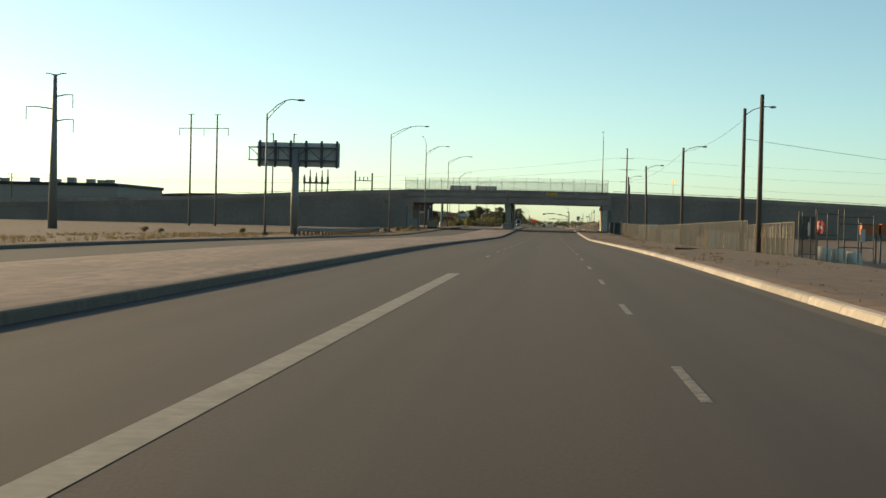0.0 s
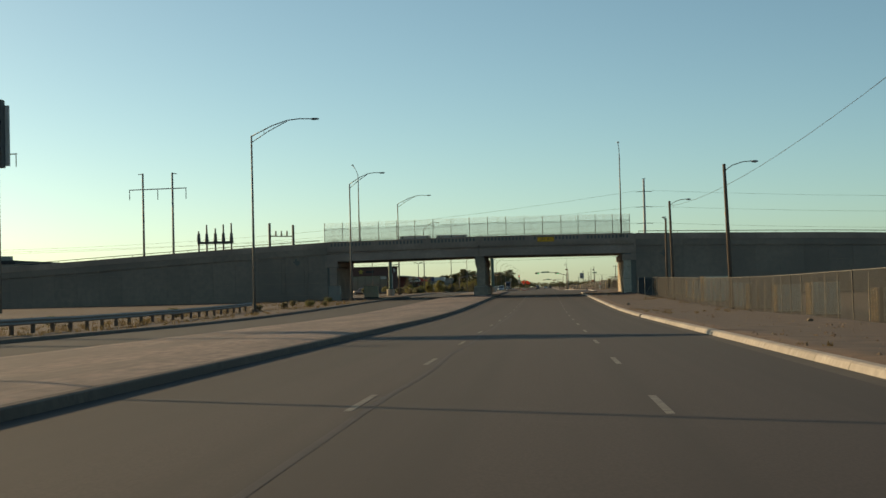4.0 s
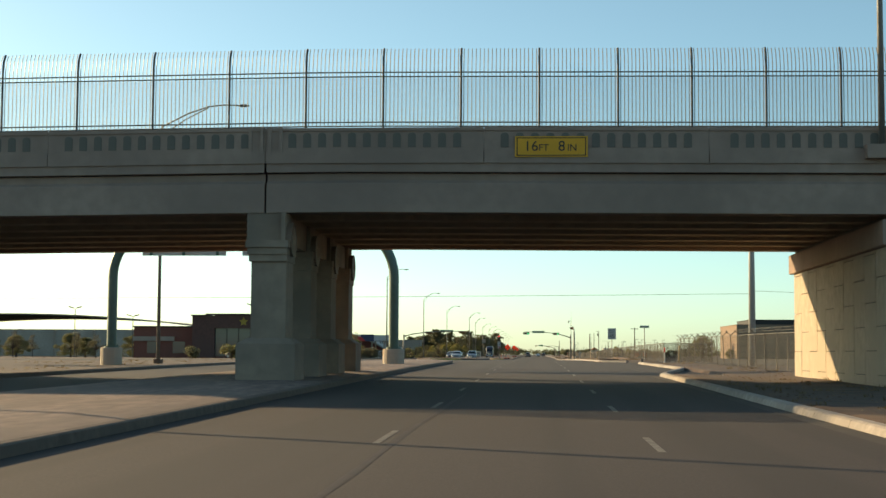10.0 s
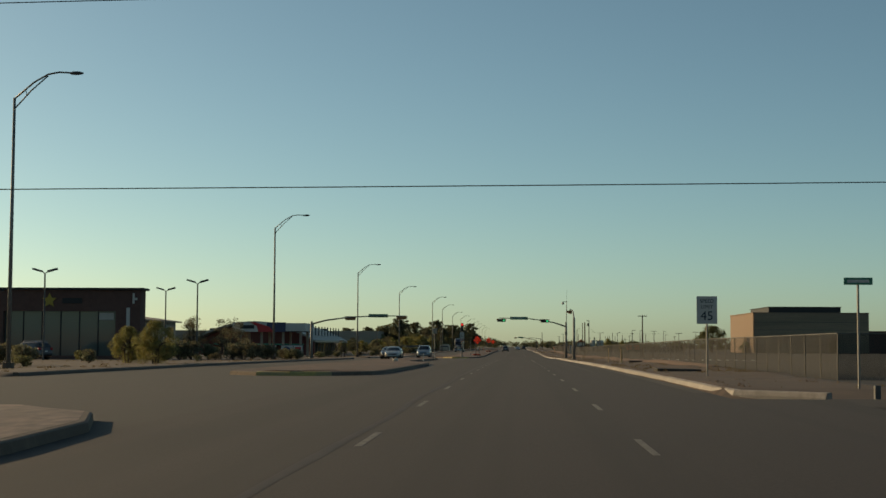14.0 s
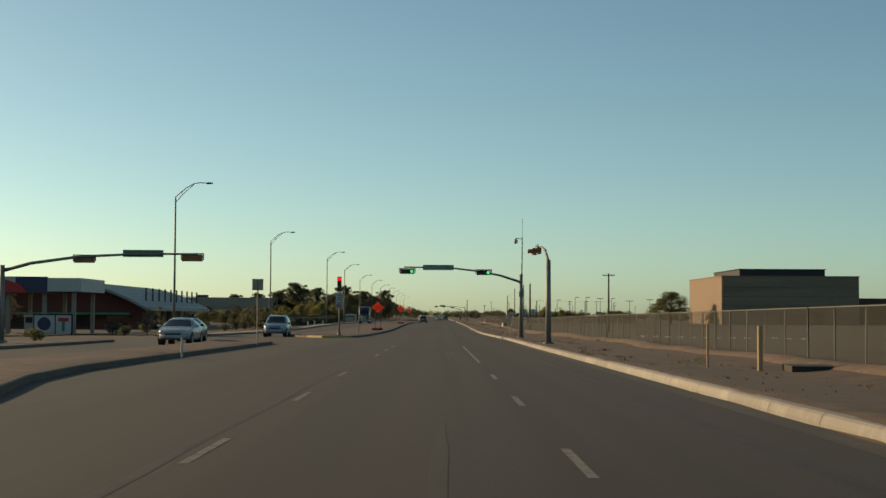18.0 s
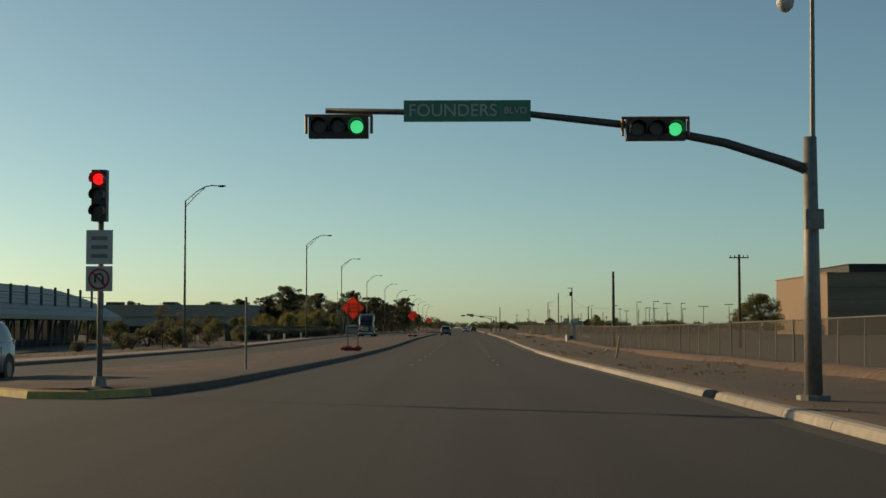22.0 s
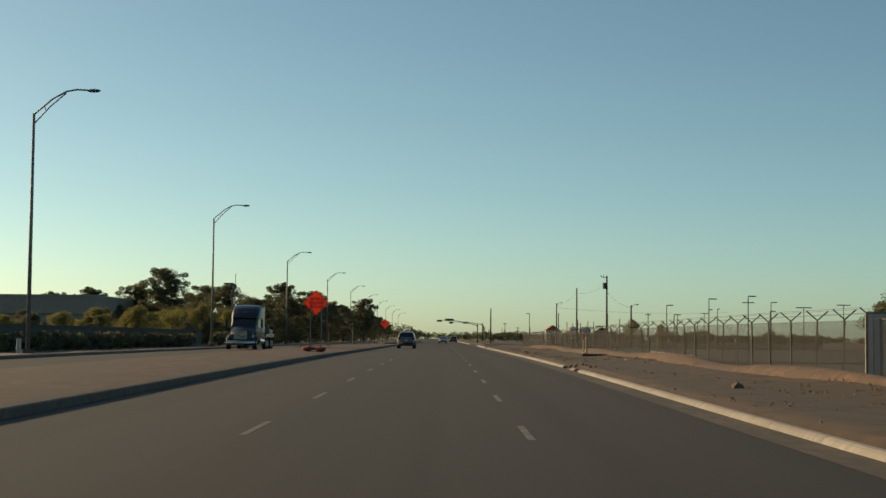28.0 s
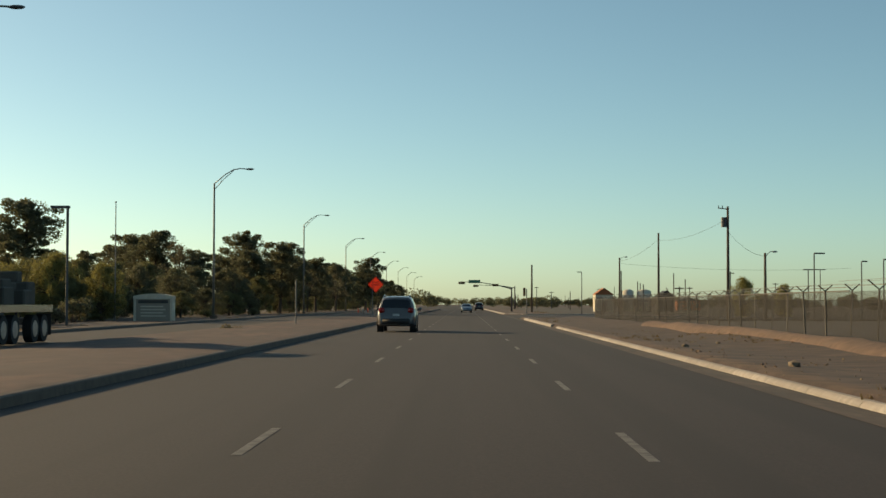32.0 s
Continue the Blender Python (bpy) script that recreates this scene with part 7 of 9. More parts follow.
def semi(x, y):
    root = thing("semi_truck", x, y, g(y) - 0.02, "navy-blue sleeper-cab truck with a low bed carrying machinery", "truck", rz=180)
    bm = bmesh.new()
    prev = None
    ys = sorted({round(v, 3) for v in TRUCK["top"][0]} | {round(-2.0 + 0.25 * k, 3) for k in range(18)})
    for n, yy in enumerate(ys):
        half = truck_section(yy)
        row = [bm.verts.new((u, yy, z)) for u, z in half] + [bm.verts.new((-u, yy, z)) for u, z in half[-2::-1]]
        if prev:
            for i in range(len(row) - 1):
                bm.faces.new((prev[i], prev[i + 1], row[i + 1], row[i]))
        if n in (0, len(ys) - 1):
            bm.faces.new(row)
        prev = row
    part("cab", bm, NAVY, root, "rounded navy cab with a high roof fairing", smooth=True)
    hood = [(2.1, 0.7), (2.1, 1.95), (2.6, 1.86), (3.3, 1.70), (3.7, 1.52), (3.85, 1.30), (3.9, 0.75)]
    bm = shell(bmesh.new(), hood, 0.98, 0.66, 1.1)
    bmesh.ops.bevel(bm, geom=[e for e in bm.edges if abs(e.verts[0].co.x - e.verts[1].co.x) < 0.2 and min(e.verts[0].co.z, e.verts[1].co.z) > 1.2], offset=0.10, segments=3, affect="EDGES")
    part("hood", bm, NAVY, root, smooth=True)
    bm = bmesh.new()
    prev = None
    for k in range(6):
        yy = 1.56 + 0.60 * k / 5
        w = float(np.interp(yy, *TRUCK["wide"])) - 0.13
        zt = float(np.interp(yy, *TRUCK["top"]))
        row = [bm.verts.new((u * w, yy + 0.03, zt + 0.02 - 0.05 * abs(u) ** 3)) for u in (-0.95, -0.6, -0.3, 0, 0.3, 0.6, 0.95)]
        if prev:
            for i in range(6):
                bm.faces.new((prev[i], prev[i + 1], row[i + 1], row[i]))
        prev = row
    part("windscreen", bm, CAR_GLASS, root, smooth=True)
    bm = box(bmesh.new(), -0.98, 0.98, 1.40, 1.72, 2.60, 2.70)
    bmesh.ops.bevel(bm, geom=list(bm.edges), offset=0.03, segments=2, affect="EDGES")
    part("sun_visor", bm, NAVY, root)
    gr = part("grille", box(bmesh.new(), -0.50, 0.50, 3.84, 3.93, 0.85, 1.5), CHROME, root)
    for k in range(7):
        part("grille_bar", box(bmesh.new(), -0.45, 0.45, 3.93, 3.945, 0.89 + k * 0.085, 0.93 + k * 0.085), PLASTIC, gr)
    bm = box(bmesh.new(), -1.2, 1.2, 3.72, 4.05, 0.36, 0.74)
    bmesh.ops.bevel(bm, geom=list(bm.edges), offset=0.07, segments=2, affect="EDGES")
    part("bumper", bm, CHROME, root, smooth=True)
    for s in (-1, 1):
        bm = box(bmesh.new(), min(s * 0.62, s * 1.06), max(s * 0.62, s * 1.06), 3.55, 3.86, 0.92, 1.2)
        bmesh.ops.bevel(bm, geom=list(bm.edges), offset=0.06, segments=2, affect="EDGES")
        part("headlamp", bm, HEADLAMP, root, smooth=True)
        bm = bmesh.new()
        arc = [[(s * u, 3.05 + rad * math.cos(t), 0.52 + rad * math.sin(t)) for t in [math.pi * k / 10 for k in range(11)]] for u, rad in ((0.74, 0.64), (1.0, 0.66), (1.16, 0.63), (1.18, 0.58))]
        rows_ = [[bm.verts.new(p) for p in ring] for ring in arc]
        for p, q in zip(rows_, rows_[1:]):
            for i in range(10):
                bm.faces.new((p[i], p[i + 1], q[i + 1], q[i]))
        part("fender", bm, NAVY, root, smooth=True)
        bm = bmesh.new()
        bm.faces.new([bm.verts.new(p) for p in ((s * 1.195, 0.55, 1.80), (s * 1.12, 1.65, 1.80), (s * 1.10, 1.42, 2.48), (s * 1.185, 0.55, 2.48))])
        part("side_window", bm, CAR_GLASS, root)
        bm = bmesh.new()
        tube(bm, [(s * 1.10, 1.9, 1.7), (s * 1.44, 1.95, 1.75), (s * 1.44, 1.95, 2.5), (s * 1.08, 1.7, 2.5)], 0.025, 6)
        box(bm, min(s * 1.36, s * 1.54), max(s * 1.36, s * 1.54), 1.88, 1.99, 1.8, 2.45)
        part("mirror", bm, PLASTIC, root)
        part("exhaust_stack", tube(bmesh.new(), [(s * 1.12, -2.15, 0.9), (s * 1.12, -2.15, 3.55), (s * 1.12, -2.25, 3.7)], 0.07, 8), CHROME, root)
        part("fuel_tank", tube(bmesh.new(), [(s * 0.95, -1.7, 0.7), (s * 0.95, 0.9, 0.7)], 0.32, 14), CHROME, root, smooth=False)
        part("step", box(bmesh.new(), min(s * 0.9, s * 1.24), max(s * 0.9, s * 1.24), 1.0, 2.0, 0.45, 0.55), CHROME, root)
        for yy in (3.05, -3.2, -4.4, -6.6, -7.7):
            wheel(root, s * 1.05, yy, 0.5, 0.3)
    for k in range(5):
        part("roof_marker", blob(bmesh.new(), (-0.7 + 0.35 * k, 1.16, 3.03), 0.05, 1, 0), TAIL, root)
    part("frame", box(bmesh.new(), -0.45, 0.45, -8.2, 3.6, 0.62, 0.86), PLASTIC, root)
    part("truck_bed", box(bmesh.new(), -1.25, 1.25, -8.4, -2.35, 1.1, 1.25), PLASTIC, root)
    for s in (-1, 1):
        part("bed_rail", box(bmesh.new(), min(s * 1.25, s * 1.29), max(s * 1.25, s * 1.29), -8.4, -2.35, 1.06, 1.30), CHROME, root, "pale steel side rail")
    for yy, hh, ww, dd in ((-3.0, 1.55, 0.75, 0.5), (-4.2, 0.9, 1.05, 0.55), (-5.4, 1.3, 0.6, 0.5), (-6.5, 0.8, 1.0, 0.5), (-7.5, 1.2, 0.8, 0.45)):
        bm = box(bmesh.new(), -ww, ww, yy - dd, yy + dd, 1.25, 1.25 + hh * 0.7)
        box(bm, -ww * 0.5, ww * 0.6, yy - dd * 0.6, yy + dd * 0.7, 1.25 + hh * 0.7 - 0.01, 1.25 + hh)
        bmesh.ops.bevel(bm, geom=list(bm.edges), offset=0.05, segments=1, affect="EDGES")
        part("machine", bm, DARK_WALL, root)
        part("machine_post", tube(bmesh.new(), [(ww * 0.7, yy, 1.25 + hh * 0.6), (ww * 0.7, yy, 1.4 + hh * 1.15)], 0.04, 6), STEEL, root)
    part("fifth_wheel", box(bmesh.new(), -0.5, 0.5, -4.3, -3.3, 0.86, 1.05), PLASTIC, root)
    for sgn in (-1, 1):
        part("mud_flap", box(bmesh.new(), min(sgn * 0.75, sgn * 1.25), max(sgn * 0.75, sgn * 1.25), -8.35, -8.32, 0.25, 1.0), PLASTIC, root)


semi(-15.9, 718.5)


# ---- signs along the road ----
def post_sign(name, x, y, z_top, w, h, face, label, posts=(0.0,), rz_deg=0, lift=0.0):
    root = thing(name, x, y, gz(x, y) + lift, label, "sign", rz=rz_deg)
    H = z_top - gz(x, y) - lift
    for dx in posts:
        part("post", tube(bmesh.new(), [(dx, 0.03, -0.3), (dx, 0.03, H - 0.1)], 0.035, 6), STEEL, root)
    part("panel", box(bmesh.new(), -w / 2, w / 2, -0.02, 0.0, H - h, H), face, root)
    return root, H


s, H = post_sign("speed_limit_sign", 7.18, 374, 3.67, 0.80, 1.08, WHITE, "white speed limit sign on a steel post at the verge")
letters("SPEED", 0.2, BLACK, s, (0, -0.021, H - 0.19))
letters("LIMIT", 0.2, BLACK, s, (0, -0.021, H - 0.42))
letters("45", 0.5, BLACK, s, (0, -0.021, H - 0.78))
s, H = post_sign("street_name_sign", 9.13, 357, 3.62, 0.78, 0.2, SIGN_GREEN, "small green street-name sign on a slim post")
part("name_bar", box(bmesh.new(), -0.3, 0.3, -0.026, -0.02, H - 0.14, H - 0.06), WHITE, s)
s, H = post_sign("square_sign", -8.95, 472.6, 3.53, 0.55, 0.57, SIGN_BACK, "bare metal back of a square sign on a post", lift=0.45)
part("bare_back", box(bmesh.new(), -0.03, 0.03, -0.024, -0.02, H - 0.6, H - 0.1), STEEL, s)


def diamond(x, y, zc, half, words, label, posts=(-0.32, 0.32)):
    """A diamond warning board on two posts, weighted with sandbags."""
    zb = g(y) + 0.25
    root = thing("road_work_sign", x, y, zb, label, "sign", group="orange warning signs")
    c = zc - zb
    for dx in posts:
        part("post", box(bmesh.new(), dx - 0.03, dx + 0.03, 0.0, 0.05, -0.1, c + half * 0.35), STEEL, root)
    bm = bmesh.new()
    k = 0.03
    pts = [(0 + k, -half + k), (half - k, 0 - k), (half - k, k), (k, half - k), (-k, half - k), (-half + k, k), (-half + k, -k), (-k, -half + k)]
    a = [bm.verts.new((u, -0.03, c + w)) for u, w in pts]
    b = [bm.verts.new((u, -0.005, c + w)) for u, w in pts]
    for i in range(8):
        bm.faces.new((a[i], a[(i + 1) % 8], b[(i + 1) % 8], b[i]))
    bm.faces.new(a)
    bm.faces.new(b[::-1])
    part("board", bm, ORANGE, root, "orange diamond board")
    bm = bmesh.new()
    rim = []
    for q in (half - 0.045, half - 0.075):
        rim.append([bm.verts.new((u, -0.033, c + w)) for u, w in ((0, -q), (q, 0), (0, q), (-q, 0))])
    for i in range(4):
        bm.faces.new((rim[0][i], rim[0][(i + 1) % 4], rim[1][(i + 1) % 4], rim[1][i]))
    part("border_line", bm, BLACK, root, "thin black border line")
    for i, wd in enumerate(words):
        letters(wd, half * 0.30, BLACK, root, (0, -0.034, c + half * (0.30 - 0.31 * i)))
    part("foot", box(bmesh.new(), -0.5, 0.5, -0.05, 0.08, -0.06, 0.0), STEEL, root)
    return root


diamond(-7.08, 574, 2.66, 0.74, ("ROAD", "WORK", "AHEAD"), "orange diamond road-work warning sign on two posts")
diamond(-7.16, 683, 3.0, 0.75, ("ROAD", "CLOSED", "AHEAD"), "orange diamond road-closed warning sign on two posts")
diamond(-7.98, 805, 2.98, 0.7, ("ROAD", "CLOSED"), "distant orange diamond warning sign on a post", posts=(-0.3,))


def sandbag(x, y, a):
    bm = bmesh.new()
    blob(bm, (0, 0, 0.11), 0.27, 3, 0.45, (1.15, 0.8, 0.5))
    blob(bm, (0.29, 0.02, 0.10), 0.09, 2, 0.4, (1, 0.7, 0.9))
    blob(bm, (-0.24, 0.05, 0.12), 0.12, 2, 0.4, (1, 0.9, 0.8))
    ob = solid("sandbag", bm, SANDBAG, "slumped orange sandbag weighting the sign foot", "sandbag", "sandbags", kind="", smooth=True)
    ob.matrix_basis = pose(x, y, g(y) + 0.27, 0, 0, a)


for x, y, a in ((-7.48, 573.3, 10), (-6.78, 573.2, -20), (-7.52, 682.3, 5), (-6.82, 682.2, 170), (-7.3, 574.5, 80)):
    sandbag(x, y, a)


def stake(x, y, h, material, label, lean=0.0, r=0.05, cap=None):
    root = thing("marker_post", x, y, gz(x, y), label, "post", group="verge posts")
    part("shaft", tube(bmesh.new(), [(0, 0, -0.2), (lean, 0, h)], r, 8), material, root)
    if cap:
        part("cap", tube(bmesh.new(), [(lean, 0, h - 0.36), (lean, 0, h + 0.01)], r + 0.004, 8), cap, root)


stake(8.3, 436.6, 1.15, STAKE, "pale square wooden stake on the verge", r=0.07)
stake(7.4, 439, 1.15, STAKE, "thin pale stake with a wire", r=0.03)
stake(7.75, 556.4, 1.1, STAKE, "leaning pale wooden stake on the verge", lean=0.2, r=0.06)
stake(9.42, 690.9, 1.1, STAKE, "pale wooden stake beside a white marker", r=0.06)
stake(9.2, 690.6, 1.3, WHITE, "white plastic cable marker post with a red top", r=0.045, cap=RED_SHEET)
stake(9.4, 340.0, 1.45, WHITE, "white marker post with a red top", r=0.05, cap=RED_SHEET)
stake(10.2, 337.0, 1.2, STAKE, "pale wooden stake at the gate", r=0.05)
stake(8.6, 352.8, 0.55, STEEL_DK, "short dark bollard at the driveway", r=0.09)
pn = thing("fence_end_panel", 11.3, 635.4, gz(11.3, 635.4), "short bright galvanised chain-link panel closing the fence corner", "fence panel")
for dx in (0.0, 0.75):
    part("post", tube(bmesh.new(), [(dx, 0, -0.2), (dx, 0, 1.95)], 0.04, 8), STEEL, pn)
part("top_rail", tube(bmesh.new(), [(0, 0, 1.93), (0.75, 0, 1.93)], 0.025, 6), STEEL, pn)
bm = bmesh.new()
bm.faces.new([bm.verts.new(p) for p in ((0, 0, 0.05), (0.75, 0, 0.05), (0.75, 0, 1.93), (0, 0, 1.93))])
part("wire_panel", bm, BRIGHT_WIRE, pn)
ac = thing("discarded_air_conditioner", 10.3, 626.0, gz(10.3, 626.0), "small dented pale air-conditioner case standing by the fence", "appliance", rz=12)
part("case", box(bmesh.new(), -0.32, 0.32, -0.28, 0.28, 0, 0.62), WHITE, ac)
part("grille", box(bmesh.new(), -0.05, 0.29, -0.30, -0.28, 0.06, 0.56), STEEL_DK, ac)
for k in range(5):
    part("louvre", box(bmesh.new(), -0.03, 0.27, -0.315, -0.30, 0.11 + 0.09 * k, 0.13 + 0.09 * k), STEEL, ac)
stake(-8.65, 449.3, 0.95, WHITE, "slim white delineator post on the island", r=0.04)
stake(-6.8, 526.6, 2.7, STEEL, "bare steel sign post on the median", r=0.035)
stake(-9.6, 757.6, 2.9, STEEL, "bare steel sign post on the median", r=0.035)
for k in range(5):
    stake(-16.4 + 0.75 * k, 900.5, 0.95, WHITE if k % 2 else ORANGE, "slim orange and white channeliser at the works", r=0.07)
for x, y in ((-21.2, 640), (-21.4, 655), (-21.3, 672)):
    stake(x, y, 0.75, WHITE, "short white bollard on the kerb island", r=0.12)

bm = bmesh.new()
blob(bm, (0, 0, 0.1), 0.2, 2, 0.4, (1, 0.9, 0.75))
ob = solid("pale_rock", bm, PALE_BOX, "pale round rock lying on the dirt island", "rock", kind="", smooth=True)
ob.matrix_basis = pose(-8.7, 419, g(419) + 0.2, 0, 0, 20)
# concrete slabs and litter on the verge
for x, y, w, d, a in ((7.4, 387, 2.2, 0.9, 12), (9.6, 436, 1.6, 0.9, 5), (9.3, 684, 1.6, 1.0, -6), (8.2, 338.6, 1.3, 0.7, 8), (8.3, 84, 1.6, 0.5, 30)):
    bm = bmesh.new()
    prism(bm, [(-w / 2, -d / 2), (w / 2, -d / 2 + 0.08), (w / 2 - 0.1, d / 2), (-w / 2 + 0.05, d / 2)], -0.05, 0.12)
    ob = solid("concrete_slab", bm, GUTTER, "broken weathered concrete slab lying on the dirt", "slab", "verge slabs", kind="")
    ob.matrix_basis = pose(x, y, gz(x, y), 2, 1, a)
for k in range(30):
    q = random.Random(100 + k)
    bm = bmesh.new()
    blob(bm, (0, 0, 0.03), q.uniform(0.07, 0.2) * (1 if k < 16 else 0.55), 1, 0.5, (1, 0.8, 0.6))
    x, y = (q.uniform(5.4, 9.8), q.uniform(130, 740)) if k < 16 else (q.uniform(5.0, 6.0), q.uniform(648.6, 655))
    ob = solid("rock", bm, STONE if k % 4 or k > 15 else PALE_BOX, "loose rock on the dirt verge", "rock", "verge rocks", kind="")
    ob.matrix_basis = pose(x, y, gz(x, y), 0, 0, 40 * k)


# ---- guard rail of the far verge ----
gr = thing("guard_rail", 0, 0, 0, "weathered steel guard rail on short posts along the far verge", "guard rail")
pts = [Vector((-20.6, 112, 0)).lerp(Vector((-25.5, 214, 0)), k / 34) for k in range(35)]
for a, b in zip(pts, pts[1:]):
    za, zb = gz(a.x, a.y), gz(b.x, b.y)
    part("post", box(bmesh.new(), a.x - 0.08, a.x + 0.08, a.y - 0.08, a.y + 0.08, za - 0.2, za + 0.68), WOOD, gr)
    bm = bmesh.new()
    prof = ((0.10, 0.40), (0.17, 0.46), (0.10, 0.54), (0.17, 0.62), (0.10, 0.70), (0.08, 0.70), (0.08, 0.40))
    e = [[bm.verts.new((p.x + u, p.y, z + v)) for u, v in prof] for p, z in ((a, za), (b, zb))]
    for i in range(len(prof)):
        j = (i + 1) % len(prof)
        bm.faces.new((e[0][i], e[0][j], e[1][j], e[1][i]))
    part("rail", bm, STEEL, gr)

# ---- boxes by the ramp walls ----
cb = thing("utility_cabinet", -25.0, 262, gz(-25, 262), "grey steel utility cabinet near the ramp wall", "cabinet")
part("body", box(bmesh.new(), -0.7, 0.7, -0.5, 0.5, 0, 1.75), STEEL, cb)
part("roof", box(bmesh.new(), -0.76, 0.76, -0.56, 0.56, 1.75, 1.83), STEEL, cb)
for s in (-1, 1):
    part("door", box(bmesh.new(), min(s * 0.03, s * 0.64), max(s * 0.03, s * 0.64), -0.52, -0.5, 0.1, 1.68), STEEL, cb)
bm = bmesh.new()
box(bm, 11.5, 15.2, BY0 + 0.005, BY0 + 0.03, -0.3, 2.05)
part("painted_patch", bm, PATCH, ramp_r, "blue-grey painted-over patch")
cu = thing("drain_inlet", -17.4, 266, g(266), "low dark concrete drain inlet at the kerb", "drain")
part("cover", box(bmesh.new(), -1.0, 1.0, -0.6, 0.6, -0.1, 0.24), DARK_WALL, cu)
part("grate", box(bmesh.new(), -0.8, 0.8, -0.45, 0.45, 0.24, 0.27), STEEL_DK, cu)

gt = thing("wire_gate", 10.6, 255.5, gz(11, 255.5), "small chain-link gate with a diagonal brace", "gate")
for x in (0.0, 0.75, 2.05):
    part("post", tube(bmesh.new(), [(x, 0, -0.2), (x, 0, 1.95 if x < 2 else 2.2)], 0.045, 8), STEEL, gt)
bm = bmesh.new()
for z in (0.15, 1.85):
    tube(bm, [(0.8, 0, z), (2.0, 0, z)], 0.025, 6)
tube(bm, [(0.85, 0, 0.2), (1.95, 0, 1.8)], 0.02, 6)
part("gate_frame", bm, STEEL, gt)
bm = bmesh.new()
bm.faces.new([bm.verts.new(p) for p in ((0, 0, 0.1), (2.0, 0, 0.1), (2.0, 0, 1.85), (0, 0, 1.85))])
part("wire_panel", bm, MESH_WIRE, gt)

# yard gate and stored goods behind the slatted fence
yg = thing("yard_gate", 10.65, 57.5, gz(10.65, 57.5), "weathered steel yard gate of narrow frames with a red board", "gate")
for x, y, h in ((0.18, 0, 1.95), (0.5, 1.0, 1.95), (0.67, 0, 1.75), (0.9, 0, 2.05), (0.98, 0.1, 1.9), (1.85, 0, 2.05), (2.3, 1.0, 2.1), (1.5, 0.6, 1.9), (3.34, 0, 1.85), (2.7, 0, 1.75)):
    part("post", tube(bmesh.new(), [(x, y, -0.2), (x, y, h)], 0.032, 8), POST, yg)
for (xa, ya), (xb, yb), zs in (((0.18, 0), (0.9, 0), (0.12, 0.92, 1.72)), ((0.98, 0), (1.85, 0), (0.95, 1.86)), ((1.85, 0), (3.34, 0), (0.45, 1.45, 1.75))):
    bm = bmesh.new()
    for z in zs:
        tube(bm, [(xa, ya, z), (xb, yb, z)], 0.026, 6)
    part("gate_frame", bm, POST, yg)
bm = bmesh.new()
bm.faces.new([bm.verts.new(p) for p in ((0.2, 0.02, 0.12), (0.88, 0.02, 0.12), (0.88, 0.02, 1.72), (0.2, 0.02, 1.72))])
part("wire_panel", bm, VEIL_WIRE, yg)
part("white_post", box(bmesh.new(), 0.56, 0.63, -0.05, -0.02, 0.9, 1.5), WHITE, yg, "white painted tapered slat")
bm = bmesh.new()
tube(bm, [(0, 0, 0), (0, 0.02, 0)], 0.30, 8)
sb_ = part("stop_board", bm, RED_SHEET, yg, "small red octagonal board", at=pose(1.06, -0.1, 1.3, 0, 22.5, -58))
part("board_bar", box(bmesh.new(), -0.17, 0.17, -0.012, -0.004, -0.05, 0.05), WHITE, sb_)
part("notice", box(bmesh.new(), 2.78, 2.98, -0.04, -0.02, 0.70, 1.25), WHITE, yg, "narrow white notice plate")
for k, x in enumerate((12.35, 13.05, 13.75)):
    bm = prism(bmesh.new(), [(-0.33, -0.3), (0.33, -0.3), (0.33, 0.3), (-0.33, 0.3)], 0, 0.82 - 0.07 * k, [(-0.31, -0.13), (0.31, -0.13), (0.31, 0.13), (-0.31, 0.13)])
    bmesh.ops.bevel(bm, geom=list(bm.edges), offset=0.05, segments=2, affect="EDGES")
    ob = solid("barrier_block", bm, PALE_BOX, "stained pale yellow barrier block stored in the yard", "barrier", "yard goods", kind="", smooth=True)
    ob.matrix_basis = pose(x, 60 + 0.2 * k, gz(x, 60) - 0.02, 0, 0, 6 * k - 5)
for k in range(2):
    root = thing("steel_bin", 16.0 + 0.95 * k, 68, gz(15.5, 68), "rusty orange steel bin stored on dark legs", "bin", group="yard bins")
    part("body", box(bmesh.new(), -0.42, 0.42, -0.4, 0.4, 1.45, 2.0), RUST, root)
    for sx in (-0.36, 0.36):
        part("leg", box(bmesh.new(), sx - 0.04, sx + 0.04, -0.04, 0.04, 0, 1.45), STEEL_DK, root)
for k in range(13):
    u = 0.10 + 0.066 * k
    x, y = 10.7 + 2.0 * u + 0.2, 58 + 30 * u
    bm = box(bmesh.new(), -0.05, 0.0, -0.42 + 0.07 * (k % 3), 0.40, 0.0, 0.58 + 0.06 * (k % 2))
    bmesh.ops.bevel(bm, geom=list(bm.edges), offset=0.01, segments=1, affect="EDGES")
    ob = solid("hung_board", bm, PALE_BOX if k % 4 else STAKE, "pale weathered board hung along the top of the fence", "board", "boards on the fence", kind="")
    ob.matrix_basis = pose(x, y, g(y) - 0.12 + 1.05, 0, 0, -3.8)
